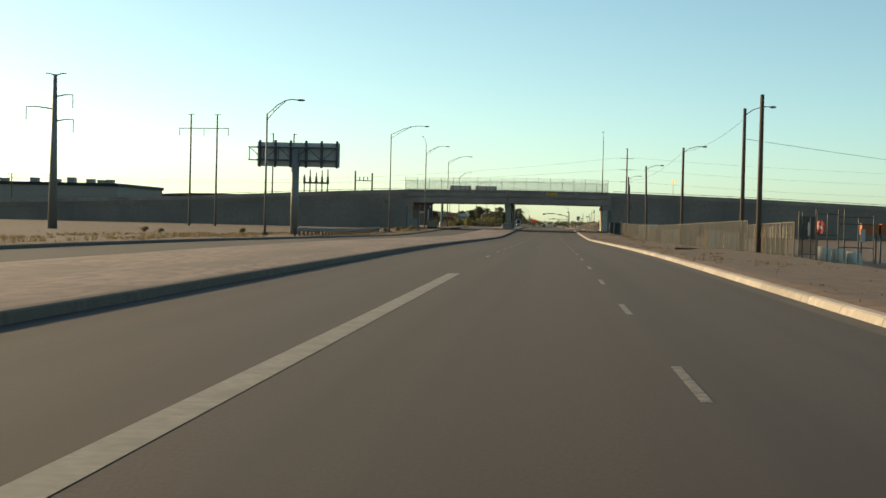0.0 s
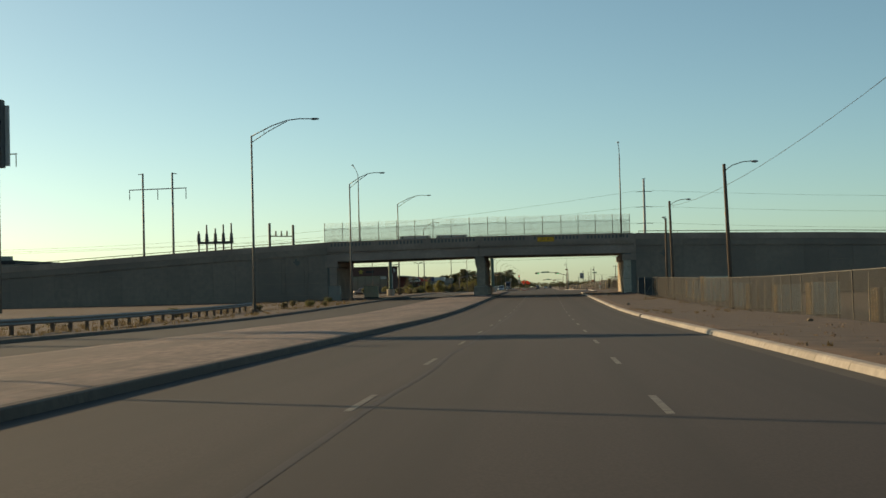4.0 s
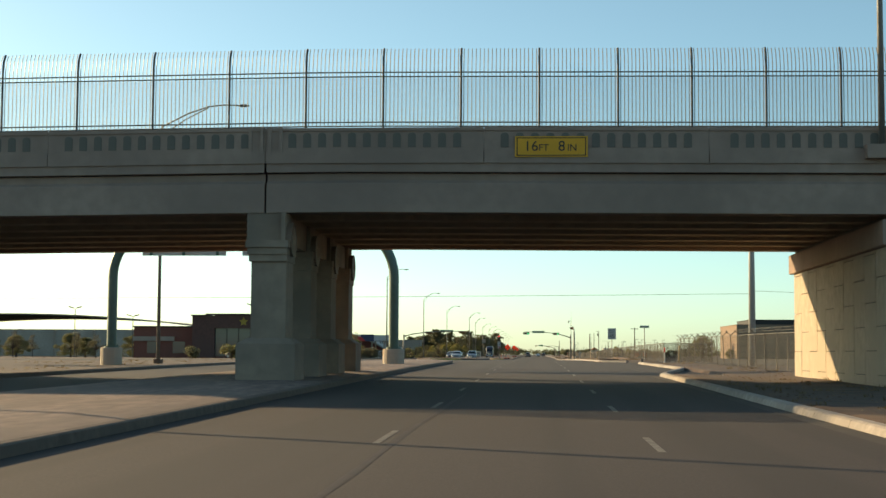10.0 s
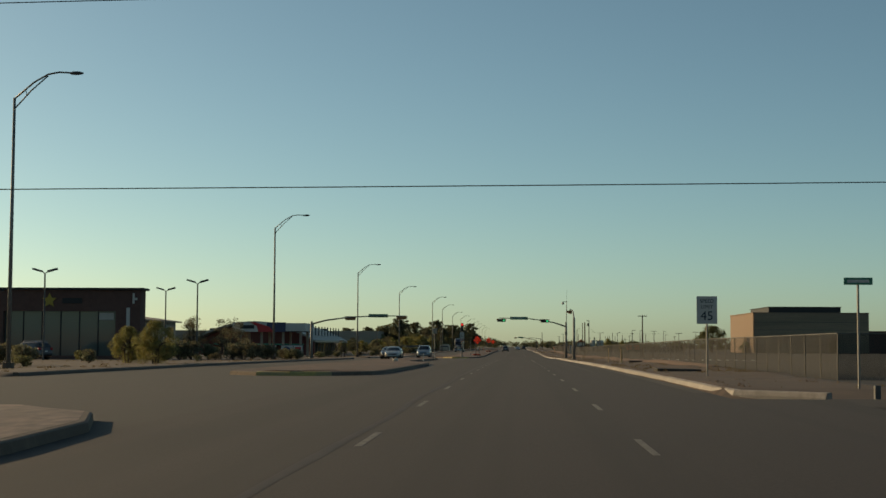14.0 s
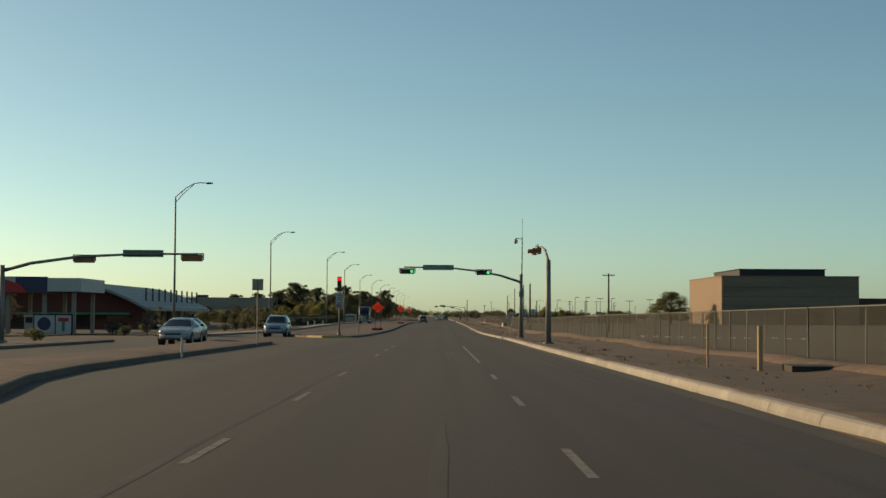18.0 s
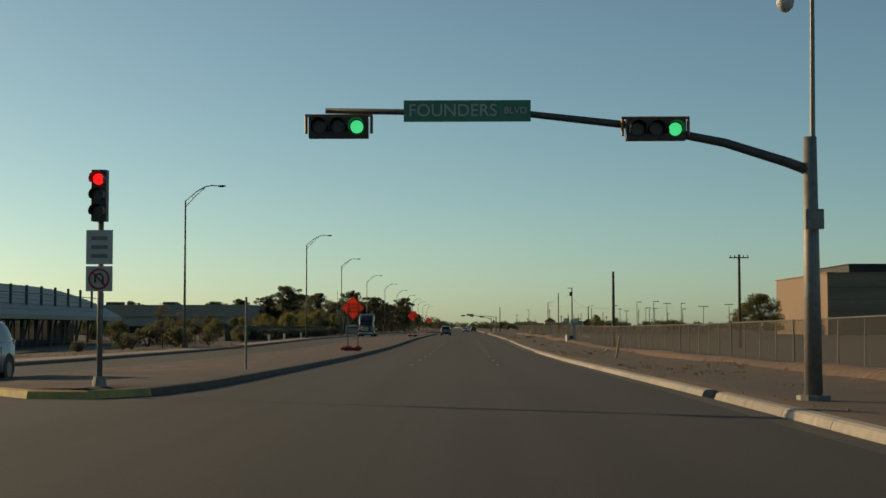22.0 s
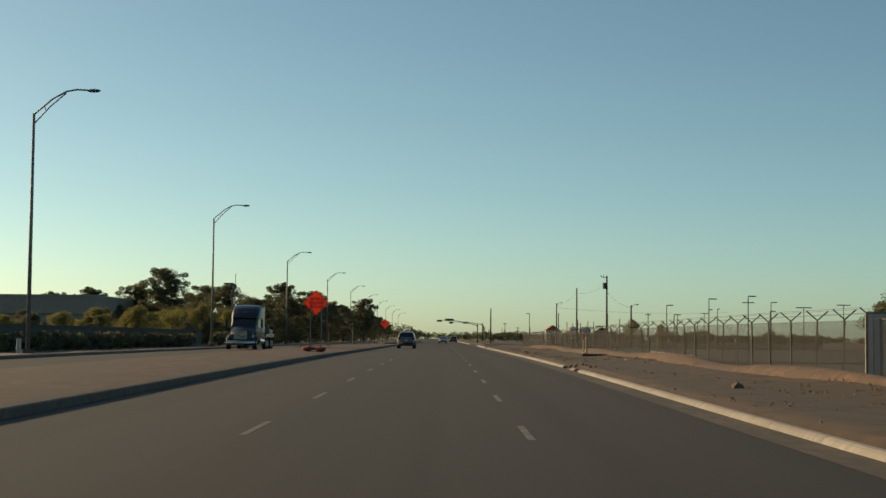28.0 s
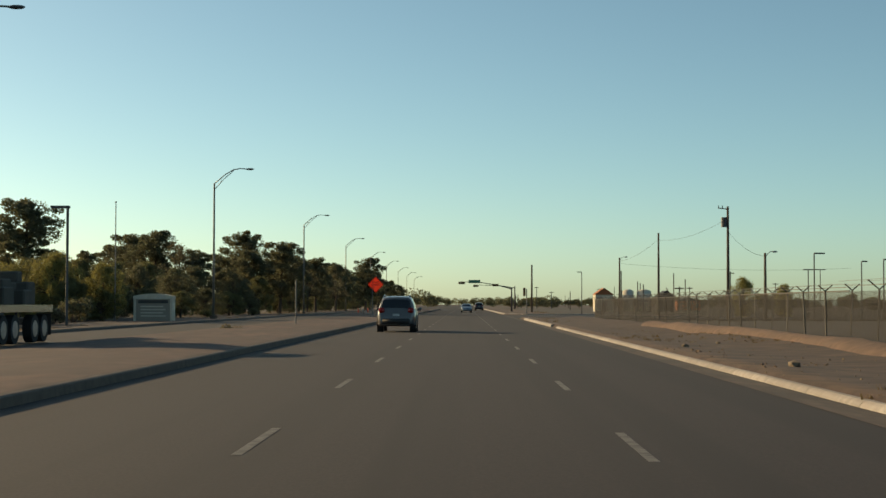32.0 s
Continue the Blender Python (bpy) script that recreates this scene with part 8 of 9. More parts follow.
for k, (x, y, w, h) in enumerate(((14.6, 90, 1.4, 1.6), (14.8, 112, 1.6, 1.5), (14.9, 128, 1.5, 1.7), (14.6, 150, 1.8, 1.5), (15.0, 168, 1.6, 1.8), (14.7, 178, 1.5, 1.7), (14.8, 190, 1.7, 1.75), (14.7, 199, 1.6, 1.8), (15.4, 221.6, 2.4, 2.3), (15.3, 226.2, 1.0, 2.0), (15.3, 236, 1.0, 1.9), (15.3, 243.5, 0.9, 1.8))):
    root = thing("storage_crate", x, y, gz(x, y), "pale slatted storage crate behind the fence", "crate", group="yard crates")
    part("body", box(bmesh.new(), -w / 2 + 0.05, w / 2 - 0.05, -w / 2 + 0.05, w / 2 - 0.05, 0.1, h), PALE_BOX if k % 3 else GREY_BLOCK, root)
    for i in range(4):
        u = -w / 2 + 0.15 + i * (w - 0.3) / 3
        part("slat", box(bmesh.new(), u - 0.07, u + 0.07, -w / 2 - 0.01, -w / 2 + 0.05, 0.05, h), WOOD if k % 3 == 0 else PALE_BOX, root)
        part("side_slat", box(bmesh.new(), -w / 2 - 0.01, -w / 2 + 0.05, u - 0.07, u + 0.07, 0.05, h), STAKE, root)
    part("pallet", box(bmesh.new(), -w / 2, w / 2, -w / 2, w / 2, 0, 0.1), WOOD, root)

# ---- buildings of the far side ----
def wall_block(name, x0, x1, y0, y1, z0, z1, material, parent, label=""):
    return part(name, box(bmesh.new(), x0, x1, y0, y1, z0, z1), material, parent, label)


rs = thing("restaurant", 0, 0, 0, "dark brown stucco restaurant with a big window front and star emblem", "building")
zb = g(461) - 0.2
wall_block("wall", -55.2, -51.6, 461, 480, zb, 6.9, BROWN_BRICK, rs)
wall_block("wall", -51.6, -40.2, 461.0, 463.0, 4.95, 7.05, BROWN_BRICK, rs)
wall_block("wall", -40.2, -37.7, 461, 463.0, zb, 7.05, BROWN_BRICK, rs)
wall_block("wall", -51.6, -40.2, 461.5, 463.0, zb, 0.5, BROWN_BRICK, rs)
wall_block("rear_hall", -51.6, -44.0, 466.0, 480, zb, 6.7, BROWN_BRICK, rs)
wall_block("ceiling_slab", -51.6, -40.3, 463.0, 470.0, 4.95, 5.2, GREY_BLOCK, rs)
wall_block("dining_floor", -51.6, -40.3, 463.0, 466.0, zb, 0.3, GREY_BLOCK, rs)
for k in range(5):
    x0 = -50.4 + k * 2.1
    tb = wall_block("dining_table", x0, x0 + 1.1, 463.6, 464.4, 1.0, 1.06, DARK_PANEL, rs)
    part("table_leg", box(bmesh.new(), x0 + 0.5, x0 + 0.6, 463.95, 464.05, 0.3, 1.0), DARK_PANEL, tb)
for k in range(6):
    x0 = -51.6 + k * 1.9
    w = wall_block("window", x0 + 0.05, x0 + 1.85, 461.6, 461.64, 0.5, 4.95, SHOP_GLASS, rs)
    part("mullion", box(bmesh.new(), x0 - 0.04, x0 + 0.04, 461.5, 461.7, 0.5, 4.95), DARK_PANEL, w)
wall_block("cornice", -53.0, -37.4, 460.7, 463.4, 7.05, 7.28, DARK_PANEL, rs)
wall_block("cornice", -55.4, -53.0, 460.7, 480.2, 6.9, 7.1, DARK_PANEL, rs)
# opaque white strip painted in for daylight through the corner sidelight
wall_block("corner_glass", -39.1, -38.75, 460.95, 461.0, zb + 0.6, 5.3, WHITE, rs, "narrow white strip painted as light through a corner window")
wall_block("sign_shape", -38.5, -38.3, 460.92, 461.0, 5.7, 6.75, WHITE, rs, "small pale upright emblem")
wall_block("sign_shape", -38.3, -38.02, 460.93, 461.0, 6.05, 6.3, WHITE, rs, "small pale upright emblem")
wall_block("window_sign", -42.0, -40.5, 461.5, 461.55, 4.1, 4.8, WHITE, rs, "white panel behind the window head")
bm = bmesh.new()
a = [bm.verts.new(((0.75 if k % 2 == 0 else 0.36) * math.sin(2 * math.pi * k / 10), 0, (0.75 if k % 2 == 0 else 0.36) * math.cos(2 * math.pi * k / 10))) for k in range(10)]
b = [bm.verts.new((v.co.x, -0.08, v.co.z)) for v in a]
bm.faces.new(b)
for i in range(10):
    bm.faces.new((a[i], a[(i + 1) % 10], b[(i + 1) % 10], b[i]))
part("star_emblem", bm, YELLOW_SHAPE, rs, "yellow star emblem", at=(-46.9, 460.98, 6.0))
wall_block("sign_shape", -45.6, -43.6, 460.93, 461.0, 5.7, 6.25, DARK_PANEL, rs, "dark sign bar")
wall_block("wing", -65.2, -55.2, 463, 480, zb, 5.1, WING_BRICK, rs, "lower red-brown wing")
wall_block("wing_cornice", -65.4, -55.2, 462.8, 480.2, 5.1, 5.3, DARK_PANEL, rs)
wall_block("wing_band", -65.2, -58.5, 462.6, 463, 2.9, 3.6, GREY_BLOCK, rs, "pale awning band")
for k in range(2):
    wall_block("window", -63 + k * 4.2, -61 + k * 4.2, 462.93, 462.99, 0.9, 2.8, SHOP_GLASS, rs)
for x, y, ztop in ((-41.9, 444, 8.2), (-40.7, 484, 8.1), (-32.2, 462, 8.05), (-70.7, 482, 7.5), (-77.2, 470, 8.5)):
    lp = thing("lot_lamp", x, y, gz(x, y) - 0.1, "twin-headed parking lot lamp on a slim dark pole", "lamp", group="parking lot lamps")
    H = ztop - gz(x, y) + 0.1
    part("pole", tube(bmesh.new(), [(0, 0, 0), (0, 0, H - 0.3)], 0.09, 8, 0.07), STEEL_DK, lp)
    part("bracket", tube(bmesh.new(), [(-0.4, 0, H - 0.08), (0, 0, H - 0.32), (0.4, 0, H - 0.08)], 0.05, 6), STEEL_DK, lp)
    for s in (-1, 1):
        bm = box(bmesh.new(), -0.42, 0.42, -0.22, 0.22, -0.08, 0.08)
        part("lamp_head", bm, STEEL_DK, lp, at=pose(s * 0.68, 0, H - 0.02, 0, -s * 16, 0))

gs = thing("filling_station", 0, 0, 0, "filling station canopy with white fascia over fuel pumps", "filling station")
zb = g(528)
wall_block("canopy", -40.4, -30.2, 523.3, 532, 3.55, 4.75, DARK_WALL, gs)
wall_block("fascia", -40.5, -35.6, 523.15, 523.3, 3.5, 4.85, WHITE, gs, "white fascia with dark mark")
wall_block("fascia_mark", -39.4, -37.4, 523.1, 523.15, 3.95, 4.45, DARK_PANEL, gs)
bm = bmesh.new()
prism(bm, [(-36.8, 3.5), (-34.6, 3.5), (-35.2, 4.2), (-37.2, 4.85), (-38.0, 4.85), (-37.0, 4.3)], 0, 0.06)
part("fascia_swoosh", bm, RED_SHEET, gs, "red swoosh shape", at=Matrix.Translation((0, 523.14, 0)) @ pose(0, 0, 0, 90, 0, 0))
wall_block("fascia", -35.6, -32.9, 523.15, 523.3, 3.5, 4.85, BLUE_SHEET, gs)
wall_block("fascia", -32.9, -30.1, 523.15, 523.3, 3.6, 4.75, WHITE, gs)
wall_block("side_fascia", -30.2, -30.08, 523.3, 532, 3.6, 4.75, WHITE, gs)
for x in (-39.5, -36.5, -33.4, -30.9):
    for y in (524.2, 531):
        wall_block("column", x - 0.16, x + 0.16, y - 0.16, y + 0.16, zb - 0.2, 3.55, GREY_BLOCK, gs)
for x in (-38.2, -35.2, -32.2):
    pm = wall_block("fuel_pump", x - 0.4, x + 0.4, 526, 526.6, zb - 0.2, zb + 1.7, WHITE, gs)
    part("screen", box(bmesh.new(), x - 0.3, x + 0.3, 525.97, 526.0, zb + 1.0, zb + 1.5), DARK_PANEL, pm)
    wall_block("pump_island", x - 0.9, x + 0.9, 525.6, 527.0, zb - 0.2, zb + 0.12, KERB_GREY, gs)
ps = thing("price_board", -31.4, 519.5, gz(-31.4, 519.5), "low illuminated price board with plain colour shapes", "sign")
wall_block("frame", -1.6, 1.6, -0.15, 0.15, 0, 1.75, DARK_PANEL, ps)
wall_block("panel", -1.5, 0.15, -0.18, -0.15, 0.15, 1.65, WHITE, ps)
part("disc", tube(bmesh.new(), [(-0.7, -0.21, 0.95), (-0.7, -0.18, 0.95)], 0.55, 16), BLUE_SHEET, ps)
wall_block("panel", 0.25, 1.5, -0.18, -0.15, 0.15, 1.65, WHITE, ps)
wall_block("bar", 0.45, 1.3, -0.2, -0.18, 1.15, 1.45, RED_SHEET, ps)
wall_block("bar", 0.75, 1.0, -0.2, -0.18, 0.35, 1.15, SIGN_GREEN, ps)

# long hall with a curved metal roof and steel fins
hl = thing("curved_roof_hall", 0, 0, 0, "long hall with curved pale metal roof and red gable", "building")
def vault(name, xc, half, y0, y1, material, low, rise, parent, thick=0.35):
    """A shallow barrel between two gables, closed below."""
    arc = [(xc - half + 2 * half * k / 24, low + rise * (1 - (2 * k / 24 - 1) ** 2)) for k in range(25)]
    outline = arc + [(x, z - thick) for x, z in arc[::-1]]
    bm = bmesh.new()
    a = [bm.verts.new((x, y0, z)) for x, z in outline]
    b = [bm.verts.new((x, y1, z)) for x, z in outline]
    n = len(a)
    for i in range(n):
        bm.faces.new((a[i], a[(i + 1) % n], b[(i + 1) % n], b[i]))
    for i in range(24):
        for v, s in ((a, 1), (b, -1)):
            bm.faces.new([v[i], v[i + 1], v[n - 2 - i], v[n - 1 - i]][::s])
    return part(name, bm, material, parent)


vault("roof", -49.6, 11.7, 590.5, 643, ROOF_METAL, 2.55, 3.5, hl)
for k in range(25):
    u = 2 * k / 24 - 1
    x = -49.6 + 11.7 * u
    part("roof_seam", box(bmesh.new(), x - 0.03, x + 0.03, 590.6, 642.9, 2.55 + 3.5 * (1 - u * u) - 0.03, 2.55 + 3.5 * (1 - u * u) + 0.05), ROOF_METAL, hl)
arc = [(-49.6 + 11.0 * (k / 9 - 1), 2.35 + 3.25 * (1 - (k / 9 - 1) ** 2)) for k in range(19)]
bm = bmesh.new()
a = [bm.verts.new((x, 594, z)) for x, z in arc] + [bm.verts.new((-38.6, 594, -0.6)), bm.verts.new((-60.6, 594, -0.6))]
b = [bm.verts.new((v.co.x, 595, v.co.z)) for v in a]
bm.faces.new(a)
bm.faces.new(b[::-1])
for i in range(len(a)):
    bm.faces.new((a[i], a[(i + 1) % len(a)], b[(i + 1) % len(a)], b[i]))
part("gable", bm, RED_BRICK, hl)
for k in range(4):
    w = wall_block("gable_window", -57 + k * 4.4, -54.2 + k * 4.4, 593.94, 593.99, -0.1, 1.5, CAR_GLASS, hl)
    part("window_frame", box(bmesh.new(), -57.1 + k * 4.4, -54.1 + k * 4.4, 593.9, 593.98, 1.5, 1.6), DARK_PANEL, w)
wall_block("canopy", -57.5, -40.5, 592.2, 594, 1.62, 1.9, SIGN_GREEN, hl, "low teal canopy over the gable windows")
wall_block("wall", -60, -43, 595, 642, -0.6, 2.6, DARK_WALL, hl)
wall_block("eave_band", -40.35, -39.85, 596.5, 643, 2.42, 3.25, ROOF_METAL, hl, "deep pale metal eave band")
for k in range(10):
    y = 599.5 + k * 4.66
    bm = bmesh.new()
    tube(bm, [(-40.2, y, -0.5), (-40.1, y + 0.2, 2.42)], 0.11, 6)
    tube(bm, [(-40.2, y, -0.5), (-40.1, y + 2.2, 2.42)], 0.09, 6)
    part("raking_column", bm, STEEL_DK, hl)
    part("fin", box(bmesh.new(), -39.84, -39.62, y - 0.09, y + 0.09, 2.9, 5.33), STEEL_DK, hl)
    if k < 9:
        part("fin_rail", box(bmesh.new(), -39.78, -39.70, y + 0.1, y + 4.56, 4.55, 4.63), STEEL, hl)
        w = wall_block("window", -42.98, -42.93, y + 0.6, y + 4.0, 0.2, 2.2, SHOP_GLASS, hl)
        part("mullion", box(bmesh.new(), -42.94, -42.88, y + 2.2, y + 2.32, 0.2, 2.2), DARK_PANEL, w)

gb = thing("grey_hall", 0, 0, 0, "long low grey block building with a flat parapet", "building")
wall_block("wall", -150, -45, 788, 815, 1.8, 3.7, PALE_HALL, gb, "pale lower wall band")
wall_block("base_wall", -150, -45.2, 788.6, 815, -0.4, 1.79, DARK_WALL, gb, "dark recessed base with shaded windows")
wall_block("upper_wall", -150.2, -44.8, 787.6, 815.2, 3.71, 6.0, GREY_BLOCK, gb)
wall_block("coping", -150.3, -44.7, 787.5, 815.3, 6.0, 6.2, PALE_HALL, gb)
for k in range(24):
    w = wall_block("window", -148 + k * 4.3, -145.2 + k * 4.3, 788.5, 788.58, 0.3, 1.5, CAR_GLASS, gb)
    part("window_sill", box(bmesh.new(), -148.1 + k * 4.3, -145.1 + k * 4.3, 788.45, 788.58, 0.2, 0.29), GREY_BLOCK, w)
for x, wd in ((-64, 2.6), (-76, 3.4), (-100, 3.0), (-122, 3.0)):
    part("roof_unit", box(bmesh.new(), x - wd / 2, x + wd / 2, 798, 801, 6.2, 7.0), DARK_WALL, gb)
wh = thing("warehouse", 0, 0, 0, "large pale hall with a low arched roof far beyond the carriageways", "building")
wall_block("wall", -208, -90, 640, 700, -0.5, 7.4, PALE_HALL, wh)
vault("roof", -149, 60.5, 639, 701, GREY_BLOCK, 7.6, 4.3, wh)
for k in range(11):
    wall_block("wall_pier", -206 + k * 11.4, -205.4 + k * 11.4, 639.7, 640, -0.5, 7.3, GREY_BLOCK, wh)
w2 = thing("warehouse", 0, 0, 0, "long dark-roofed warehouse with rooftop units beyond the ramp wall", "building")
wall_block("wall", -300, -152, 500, 560, -0.5, 11.2, GREY_BLOCK, w2)
wall_block("roof", -300.5, -151.5, 499.5, 560.5, 11.2, 12.3, DARK_PANEL, w2)
for k, (x, h) in enumerate(((-184, 1.6), (-176, 1.2), (-170.5, 1.9), (-163.5, 1.5), (-159.5, 1.2), (-156.5, 1.4), (-195, 1.3), (-206, 1.7))):
    part("roof_unit", box(bmesh.new(), x - 1.3, x + 1.3, 505, 508, 12.3, 12.3 + h), ROOF_METAL, w2)
for x in (-160, -148, -215):
    lp = thing("distant_pole", x, 420, 0, "distant double-arm power pole above the ramp wall", "utility pole", group="distant poles")
    part("pole", tube(bmesh.new(), [(0, 0, 0), (0, 0, 13.0)], 0.17, 6), WOOD, lp)
    for z in (12.7, 11.8):
        part("crossarm", tube(bmesh.new(), [(-1.4, 0, z), (1.4, 0, z)], 0.07, 5), WOOD, lp)

# garden wall along the far verge
gw = thing("garden_wall", 0, 0, 0, "dark block garden wall behind a clipped hedge", "wall", kind="structure")
for k in range(29):
    y0 = 642 + k * 4.0
    bm = box(bmesh.new(), -26.35, -26.1, y0 + 0.02, y0 + 3.98, g(y0) - 0.3, g(y0) + 1.6)
    box(bm, -26.42, -26.03, y0, y0 + 4.0, g(y0) + 1.6, g(y0) + 1.7)
    part("wall_panel", bm, DARK_WALL, gw)
es = thing("entrance_sign", -22.9, 783, gz(-22.9, 783), "pale entrance sign with a dark-edged curved header among shrubs", "sign", rz=-24)
wall_block("slab", -1.6, 1.6, -0.14, 0.14, 0, 1.62, GREY_BLOCK, es)
for sx in (-1, 1):
    wall_block("side_post", sx * 1.62 - 0.1, sx * 1.62 + 0.1, -0.18, 0.18, 0, 1.8, PALE_BOX, es)
bm = bmesh.new()
prism(bm, [(-1.75, 1.62), (1.75, 1.62), (1.75, 1.84), (1.0, 1.98), (0, 2.03), (-1.0, 1.98), (-1.75, 1.84)], -0.2, 0.2)
part("header", bm, PALE_BOX, es, "curved pale header", at=pose(0, 0, 0, 90, 0, 0))
wall_block("header_panel", -1.3, 1.3, -0.16, -0.14, 1.32, 1.55, DARK_WALL, es, "dark lettering strip")
for k in range(4):
    wall_block("text_bar", -1.1, 1.1 - 0.2 * (k % 2), -0.155, -0.14, 0.35 + 0.23 * k, 0.44 + 0.23 * k, PALE_BOX, es)
al = thing("area_lamp", -23.1, 760, gz(-23.1, 760), "square-headed lot lamp on a dark pole among trees", "lamp")
part("pole", tube(bmesh.new(), [(0, 0, 0), (0, 0, 6.8)], 0.08, 8), STEEL_DK, al)
part("lamp_head", box(bmesh.new(), -0.95, 0.1, -0.2, 0.2, 6.75, 6.9), STEEL_DK, al)
fp = thing("flag_pole", -26.5, 786, gz(-26.5, 786), "bare slim flagpole among trees", "flagpole")
part("pole", tube(bmesh.new(), [(0, 0, 0), (0, 0, 8.9)], 0.06, 8, 0.035), STEEL, fp)
part("finial", blob(bmesh.new(), (0, 0, 8.95), 0.08, 1, 0), STEEL, fp)

en = thing("utility_enclosure", -23.3, 284.5, gz(-23.3, 284.5), "pale tan metal enclosure standing beside the far verge", "enclosure")
part("body", box(bmesh.new(), -0.95, 0.95, -0.5, 0.5, 0.08, 1.5), PALE_BOX, en)
part("plinth", box(bmesh.new(), -1.0, 1.0, -0.55, 0.55, -0.2, 0.08), KERB_GREY, en)
part("lid", box(bmesh.new(), -1.0, 1.0, -0.55, 0.55, 1.5, 1.56), PALE_BOX, en)
for x, y, h in ((-70, 500, 4.2), (-77, 506, 4.8), (-84, 498, 4.0), (-91, 511, 5.0), (-66, 515, 3.6), (-99, 503, 4.4), (-108, 512, 4.8)):
    plant("round", 21 if x > -80 else 23, 5.0, x, y, "broad brushy olive bush before the arched hall", h / 5.0, 1.4)
# pale concrete path beside the far kerb
for y0, y1 in ((508, 588), (612, 668)):
    bm = bmesh.new()
    pr = None
    n = int((y1 - y0) / 4)
    for k in range(n + 1):
        y = y0 + (y1 - y0) * k / n
        row = [bm.verts.new((x, y, rz(-19.2, y) + z)) for x, z in ((-20.9, 0.0), (-20.9, 0.19), (-19.25, 0.165), (-19.25, 0.0))]
        if pr:
            for i in range(3):
                bm.faces.new((pr[i], pr[i + 1], row[i + 1], row[i]))
        pr = row
    solid("pavement", bm, CONCRETE, "pale narrow concrete path along the far kerb", "pavement")

# ---- the fenced field ----
tb = thing("tan_building", 0, 0, 0, "windowless tan stucco building with a dark roof storey", "building")
wall_block("wall", 73.8, 109.5, 781, 830, -0.6, 12.3, TAN_STUCCO, tb)
# thin sheet over the same wall, carrying the front's shade as colour
wall_block("front_cladding", 74.1, 109.5, 780.8, 781, -0.6, 12.2, SHADE_STUCCO, tb, "stucco front coloured as shaded")
for k in range(4):
    wall_block("joint", 74.0, 109.5, 780.76, 780.8, 2.2 + 2.4 * k, 2.26 + 2.4 * k, DARK_PANEL, tb)
wall_block("roof_storey", 79.5, 102.0, 786, 822, 12.3, 14.3, DARK_PANEL, tb)
wall_block("roof_edge", 79.2, 102.3, 785.7, 822.3, 14.3, 14.45, DARK_PANEL, tb)
wall_block("parapet", 73.6, 109.7, 780.7, 830.2, 12.3, 12.5, TAN_STUCCO, tb)
wall_block("side_wing", 109.5, 150, 800, 830, -0.6, 7.0, BROWN_BRICK, tb)


def field_lamp(x, y, ztop, arm, twin=False):
    root = thing("area_lamp", x, y, gz(x, y), "flat-headed area lamp on a slim pole in the fenced field", "lamp", group="field lamps")
    H = ztop - gz(x, y)
    part("pole", tube(bmesh.new(), [(0, 0, 0), (0, 0, H)], 0.085, 7, 0.06), STEEL_DK, root)
    for s in ((-1, 1) if twin else (1,)):
        part("lamp_head", box(bmesh.new(), min(0, s * arm), max(0, s * arm), -0.16, 0.16, H - 0.02, H + 0.12), STEEL_DK, root)


for x, y, z, a, tw_ in ((34.2, 820.5, 6.3, 1.0, False), (54.0, 900, 6.6, 0.8, True), (44.1, 840, 6.1, 0.6, False), (38.0, 806, 6.9, 1.1, False), (46.5, 820, 6.8, 0.9, True), (49.5, 818, 6.8, 0.9, False), (50.7, 824, 5.6, 0.8, False), (54.9, 820, 6.1, 1.2, True), (60.4, 818, 6.5, 1.0, True),
                        (43.7, 830, 6.0, 0.3, False), (40.5, 850, 5.4, 0.6, True), (38.6, 782, 6.6, 1.0, False), (18.7, 911.9, 6.44, -0.7, False), (66.0, 815, 6.4, 0.9, True), (72, 835, 6.2, 0.9, True)):
    field_lamp(x, y, z, a, tw_)
for k in range(9):
    bm = box(bmesh.new(), -0.09, 0.09, -1.25, 1.25, -0.05, 0.13)
    bmesh.ops.bevel(bm, geom=list(bm.edges), offset=0.03, segments=1, affect="EDGES")
    ob = solid("wheel_stop", bm, KERB, "pale concrete wheel stop in the car park", "wheel stop", "wheel stops", kind="")
    ob.matrix_basis = pose(19.5 + 0.25 * k, 712 + 4.2 * k, gz(20, 712 + 4.2 * k) + 0.1, 0, 0, 4)
q = random.Random(19)
for k in range(46):
    y = q.uniform(880, 1500)
    x = q.uniform(0.018, 0.16) * (y - 560) + 8
    lp = thing("distant_pole", x, y, 0, "thin dark pole far across the field", "utility pole", group="distant poles")
    H = q.uniform(3.5, 8.0)
    part("pole", tube(bmesh.new(), [(0, 0, -0.5), (0, 0, H)], 0.05 + y / 18000, 5), WOOD if k % 3 else STEEL_DK, lp)
    if k % 3 == 0:
        part("crossarm", box(bmesh.new(), -0.7, 0.7, -0.1, 0.1, H - 0.4, H - 0.22), WOOD, lp)
for k in range(13):
    bm = box(bmesh.new(), -0.28, 0.28, -0.1, 0.1, -0.05, 0.22)
    bmesh.ops.bevel(bm, geom=list(bm.edges), offset=0.03, segments=1, affect="EDGES")
    ob = solid("marker_stone", bm, WHITE, "white-painted kerb stone in the dry field", "stone", "field marker stones", kind="")
    ob.matrix_basis = pose(22 + k * 1.15, 556 - k * 1.1, gz(22 + k, 556), 0, 0, -40)
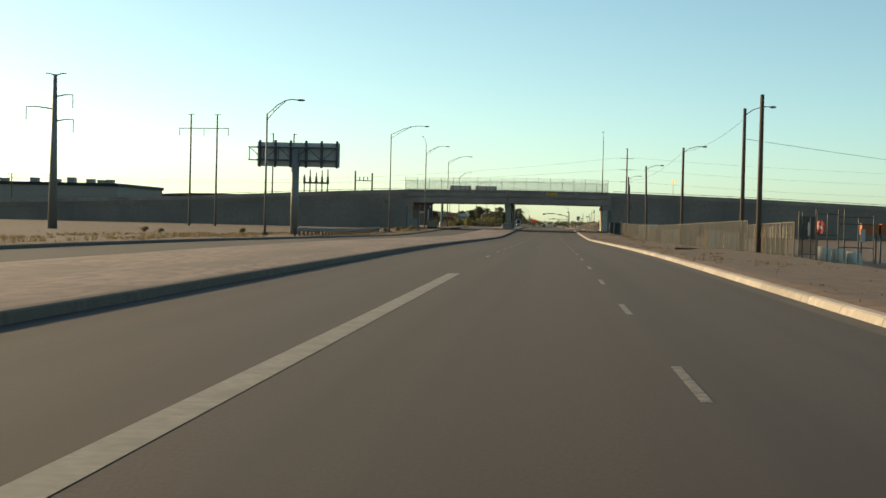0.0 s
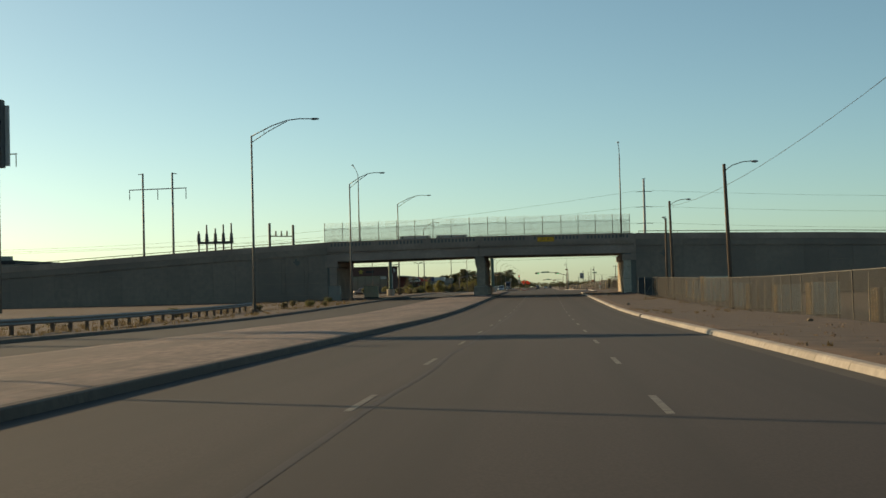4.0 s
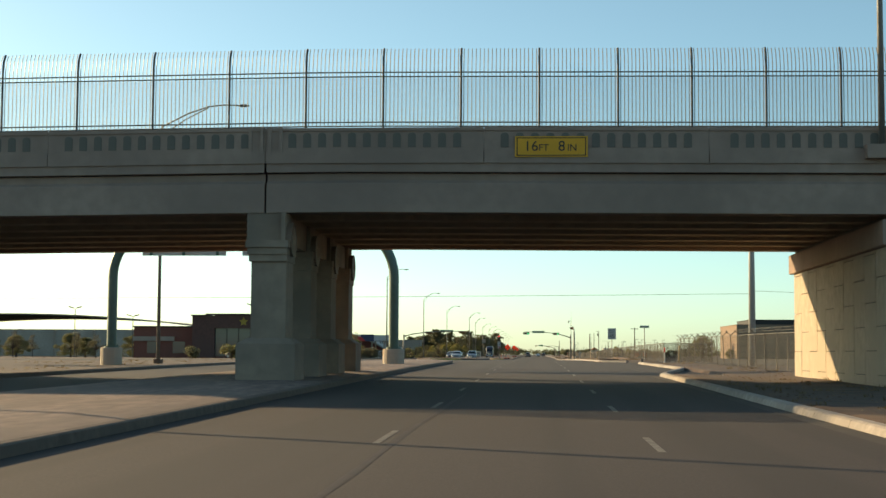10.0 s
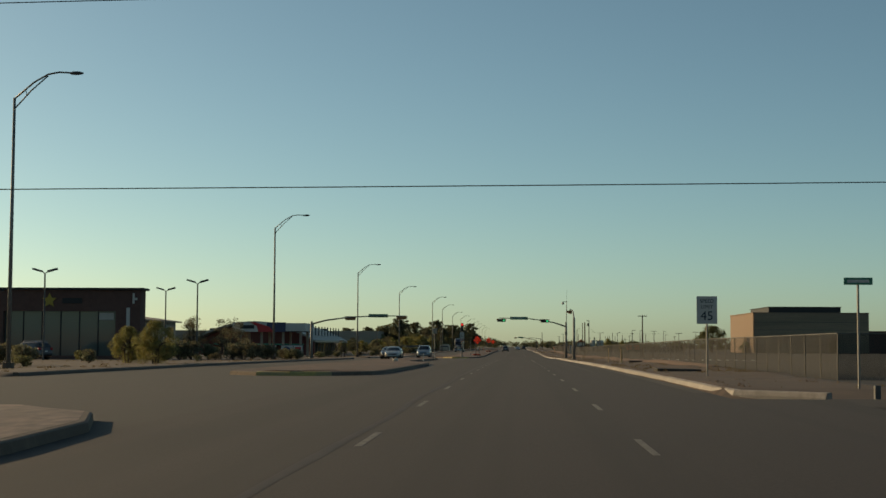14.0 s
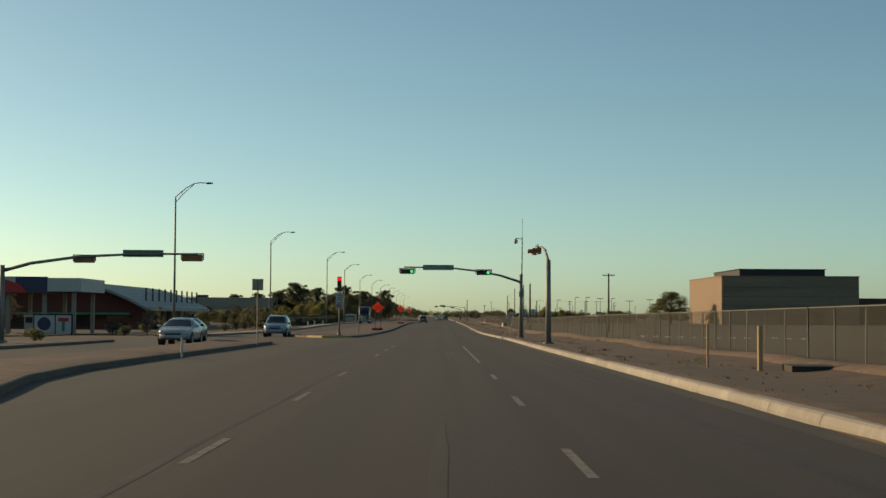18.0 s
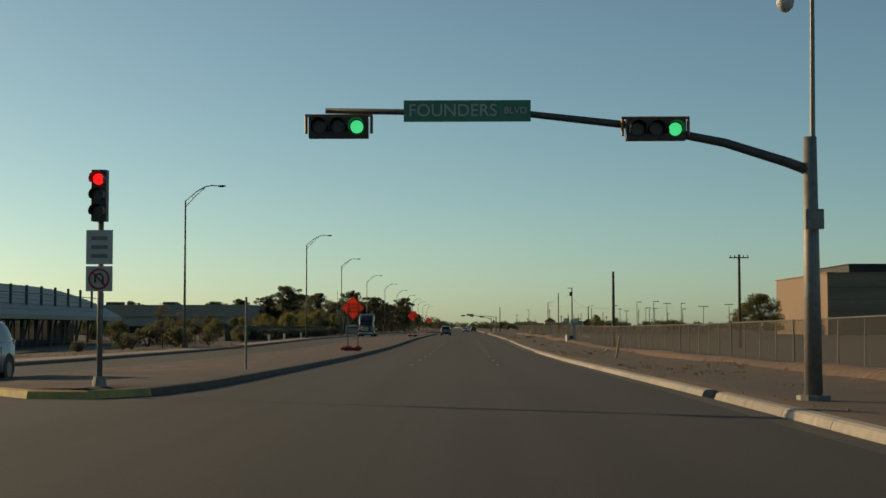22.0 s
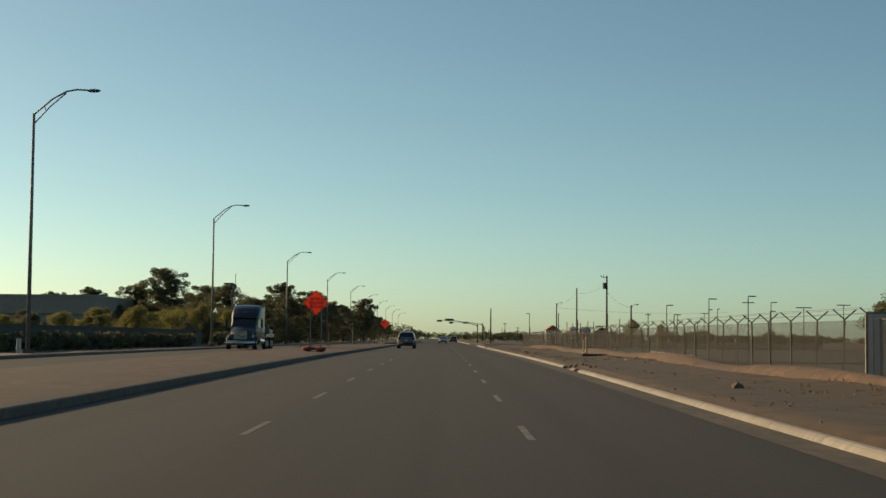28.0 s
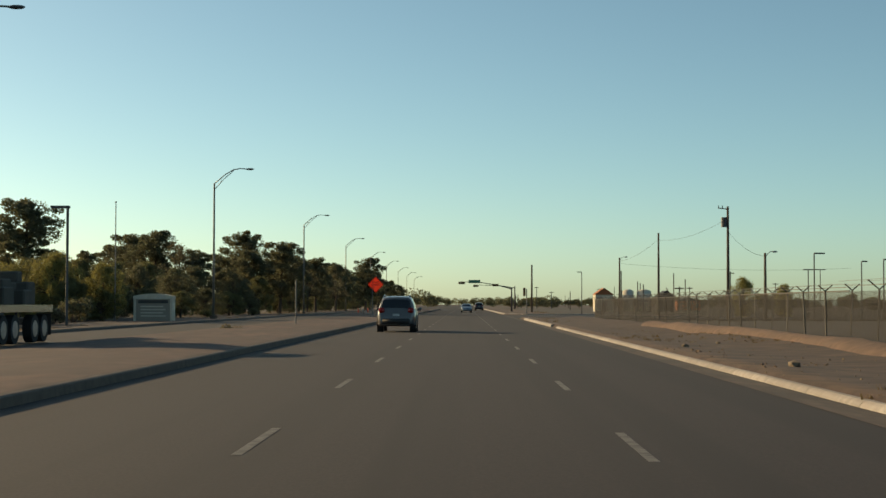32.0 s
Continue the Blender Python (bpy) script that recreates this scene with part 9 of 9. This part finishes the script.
for x, y, w, h, m_ in ((29.0, 985, 3.6, 4.9, PALE_BOX), (42.0, 985, 3.3, 4.4, DARK_WALL), (58, 1060, 6, 3.4, RUST)):
    root = thing("storage_shed", x, y, -0.2, "small gabled shed far across the field", "shed", group="field sheds")
    part("wall", box(bmesh.new(), -w / 2, w / 2, -3, 3, 0, h * 0.72), m_, root)
    bm = bmesh.new()
    prism(bm, [(-w / 2 - 0.2, -3.2), (w / 2 + 0.2, -3.2), (w / 2 + 0.2, 3.2), (-w / 2 - 0.2, 3.2)], h * 0.72, h, [(-0.1, -3.2), (0.1, -3.2), (0.1, 3.2), (-0.1, 3.2)])
    part("roof", bm, RUST if m_ is PALE_BOX else DARK_PANEL, root)
    part("door", box(bmesh.new(), -0.5, 0.5, -3.05, -3.0, 0, 2.1), DARK_WALL, root)
for x, r_, h in ((34.3, 1.15, 4.3), (37.6, 1.5, 4.3)):
    root = thing("storage_tank", x, 985, -0.2, "pale upright storage tank standing far across the field", "tank", group="field tanks")
    part("shell", tube(bmesh.new(), [(0, 0, 0), (0, 0, h)], r_, 20), PALE_BOX, root, smooth=True)
    part("dome", tube(bmesh.new(), [(0, 0, h), (0, 0, h + 0.35)], r_, 20, r_ * 0.4), PALE_BOX, root)
    for k in range(3):
        part("band", tube(bmesh.new(), [(0, 0, 0.9 + 1.2 * k), (0, 0, 1.0 + 1.2 * k)], r_ + 0.03, 20), STEEL, root)
wires("power_line", [((24, 810.7, 9.2), (24, 858.8, 9.3), 0.6), ((24, 858.8, 9.4), (23.8, 902.8, 8.0), 0.5), ((24.0, 810.7, 8.0), (27.8, 812.7, 5.8), 0.5), ((23.8, 902.8, 7.6), (60, 905, 7.0), 0.6)], "thin sagging lines between the field poles", 0.014)

# ---- the next crossing ----
m3 = mast_signal(8.0, 929, "distant mast-arm traffic signal with a green name board", 4.15, [(0, 0, 3.85), (-0.6, 0, 4.05), (-2.6, 0, 4.55), (-5.2, 0, 4.95), (-8.9, 0, 5.1)], STEEL_DK)
signal_head(m3, -2.8, -0.15, 4.5, None, -1, "x", AMBER)
signal_head(m3, -8.6, -0.15, 4.85, None, -1, "x", AMBER)
part("name_board", box(bmesh.new(), -7.4, -5.4, -0.14, -0.1, 4.85, 5.4), SIGN_GREEN, m3)
sp = thing("post_signal", 7.75, 862.5, gz(7.75, 862.5), "post-mounted amber signal beside the side street", "traffic light")
part("post", tube(bmesh.new(), [(0, 0, -0.2), (0, 0, 3.5)], 0.07, 8), STEEL, sp)
signal_head(sp, -0.3, -0.1, 3.15, None, -1, "x", AMBER, upright=True)
m4 = mast_signal(11.0, 1000, "far mast-arm traffic signal beyond the crossing", 5.2, [(0, 0, 4.8), (-3.0, 0, 5.3), (-9.0, 0, 5.5)], STEEL_DK)
signal_head(m4, -8.6, -0.15, 5.2, None, -1, "x", AMBER)
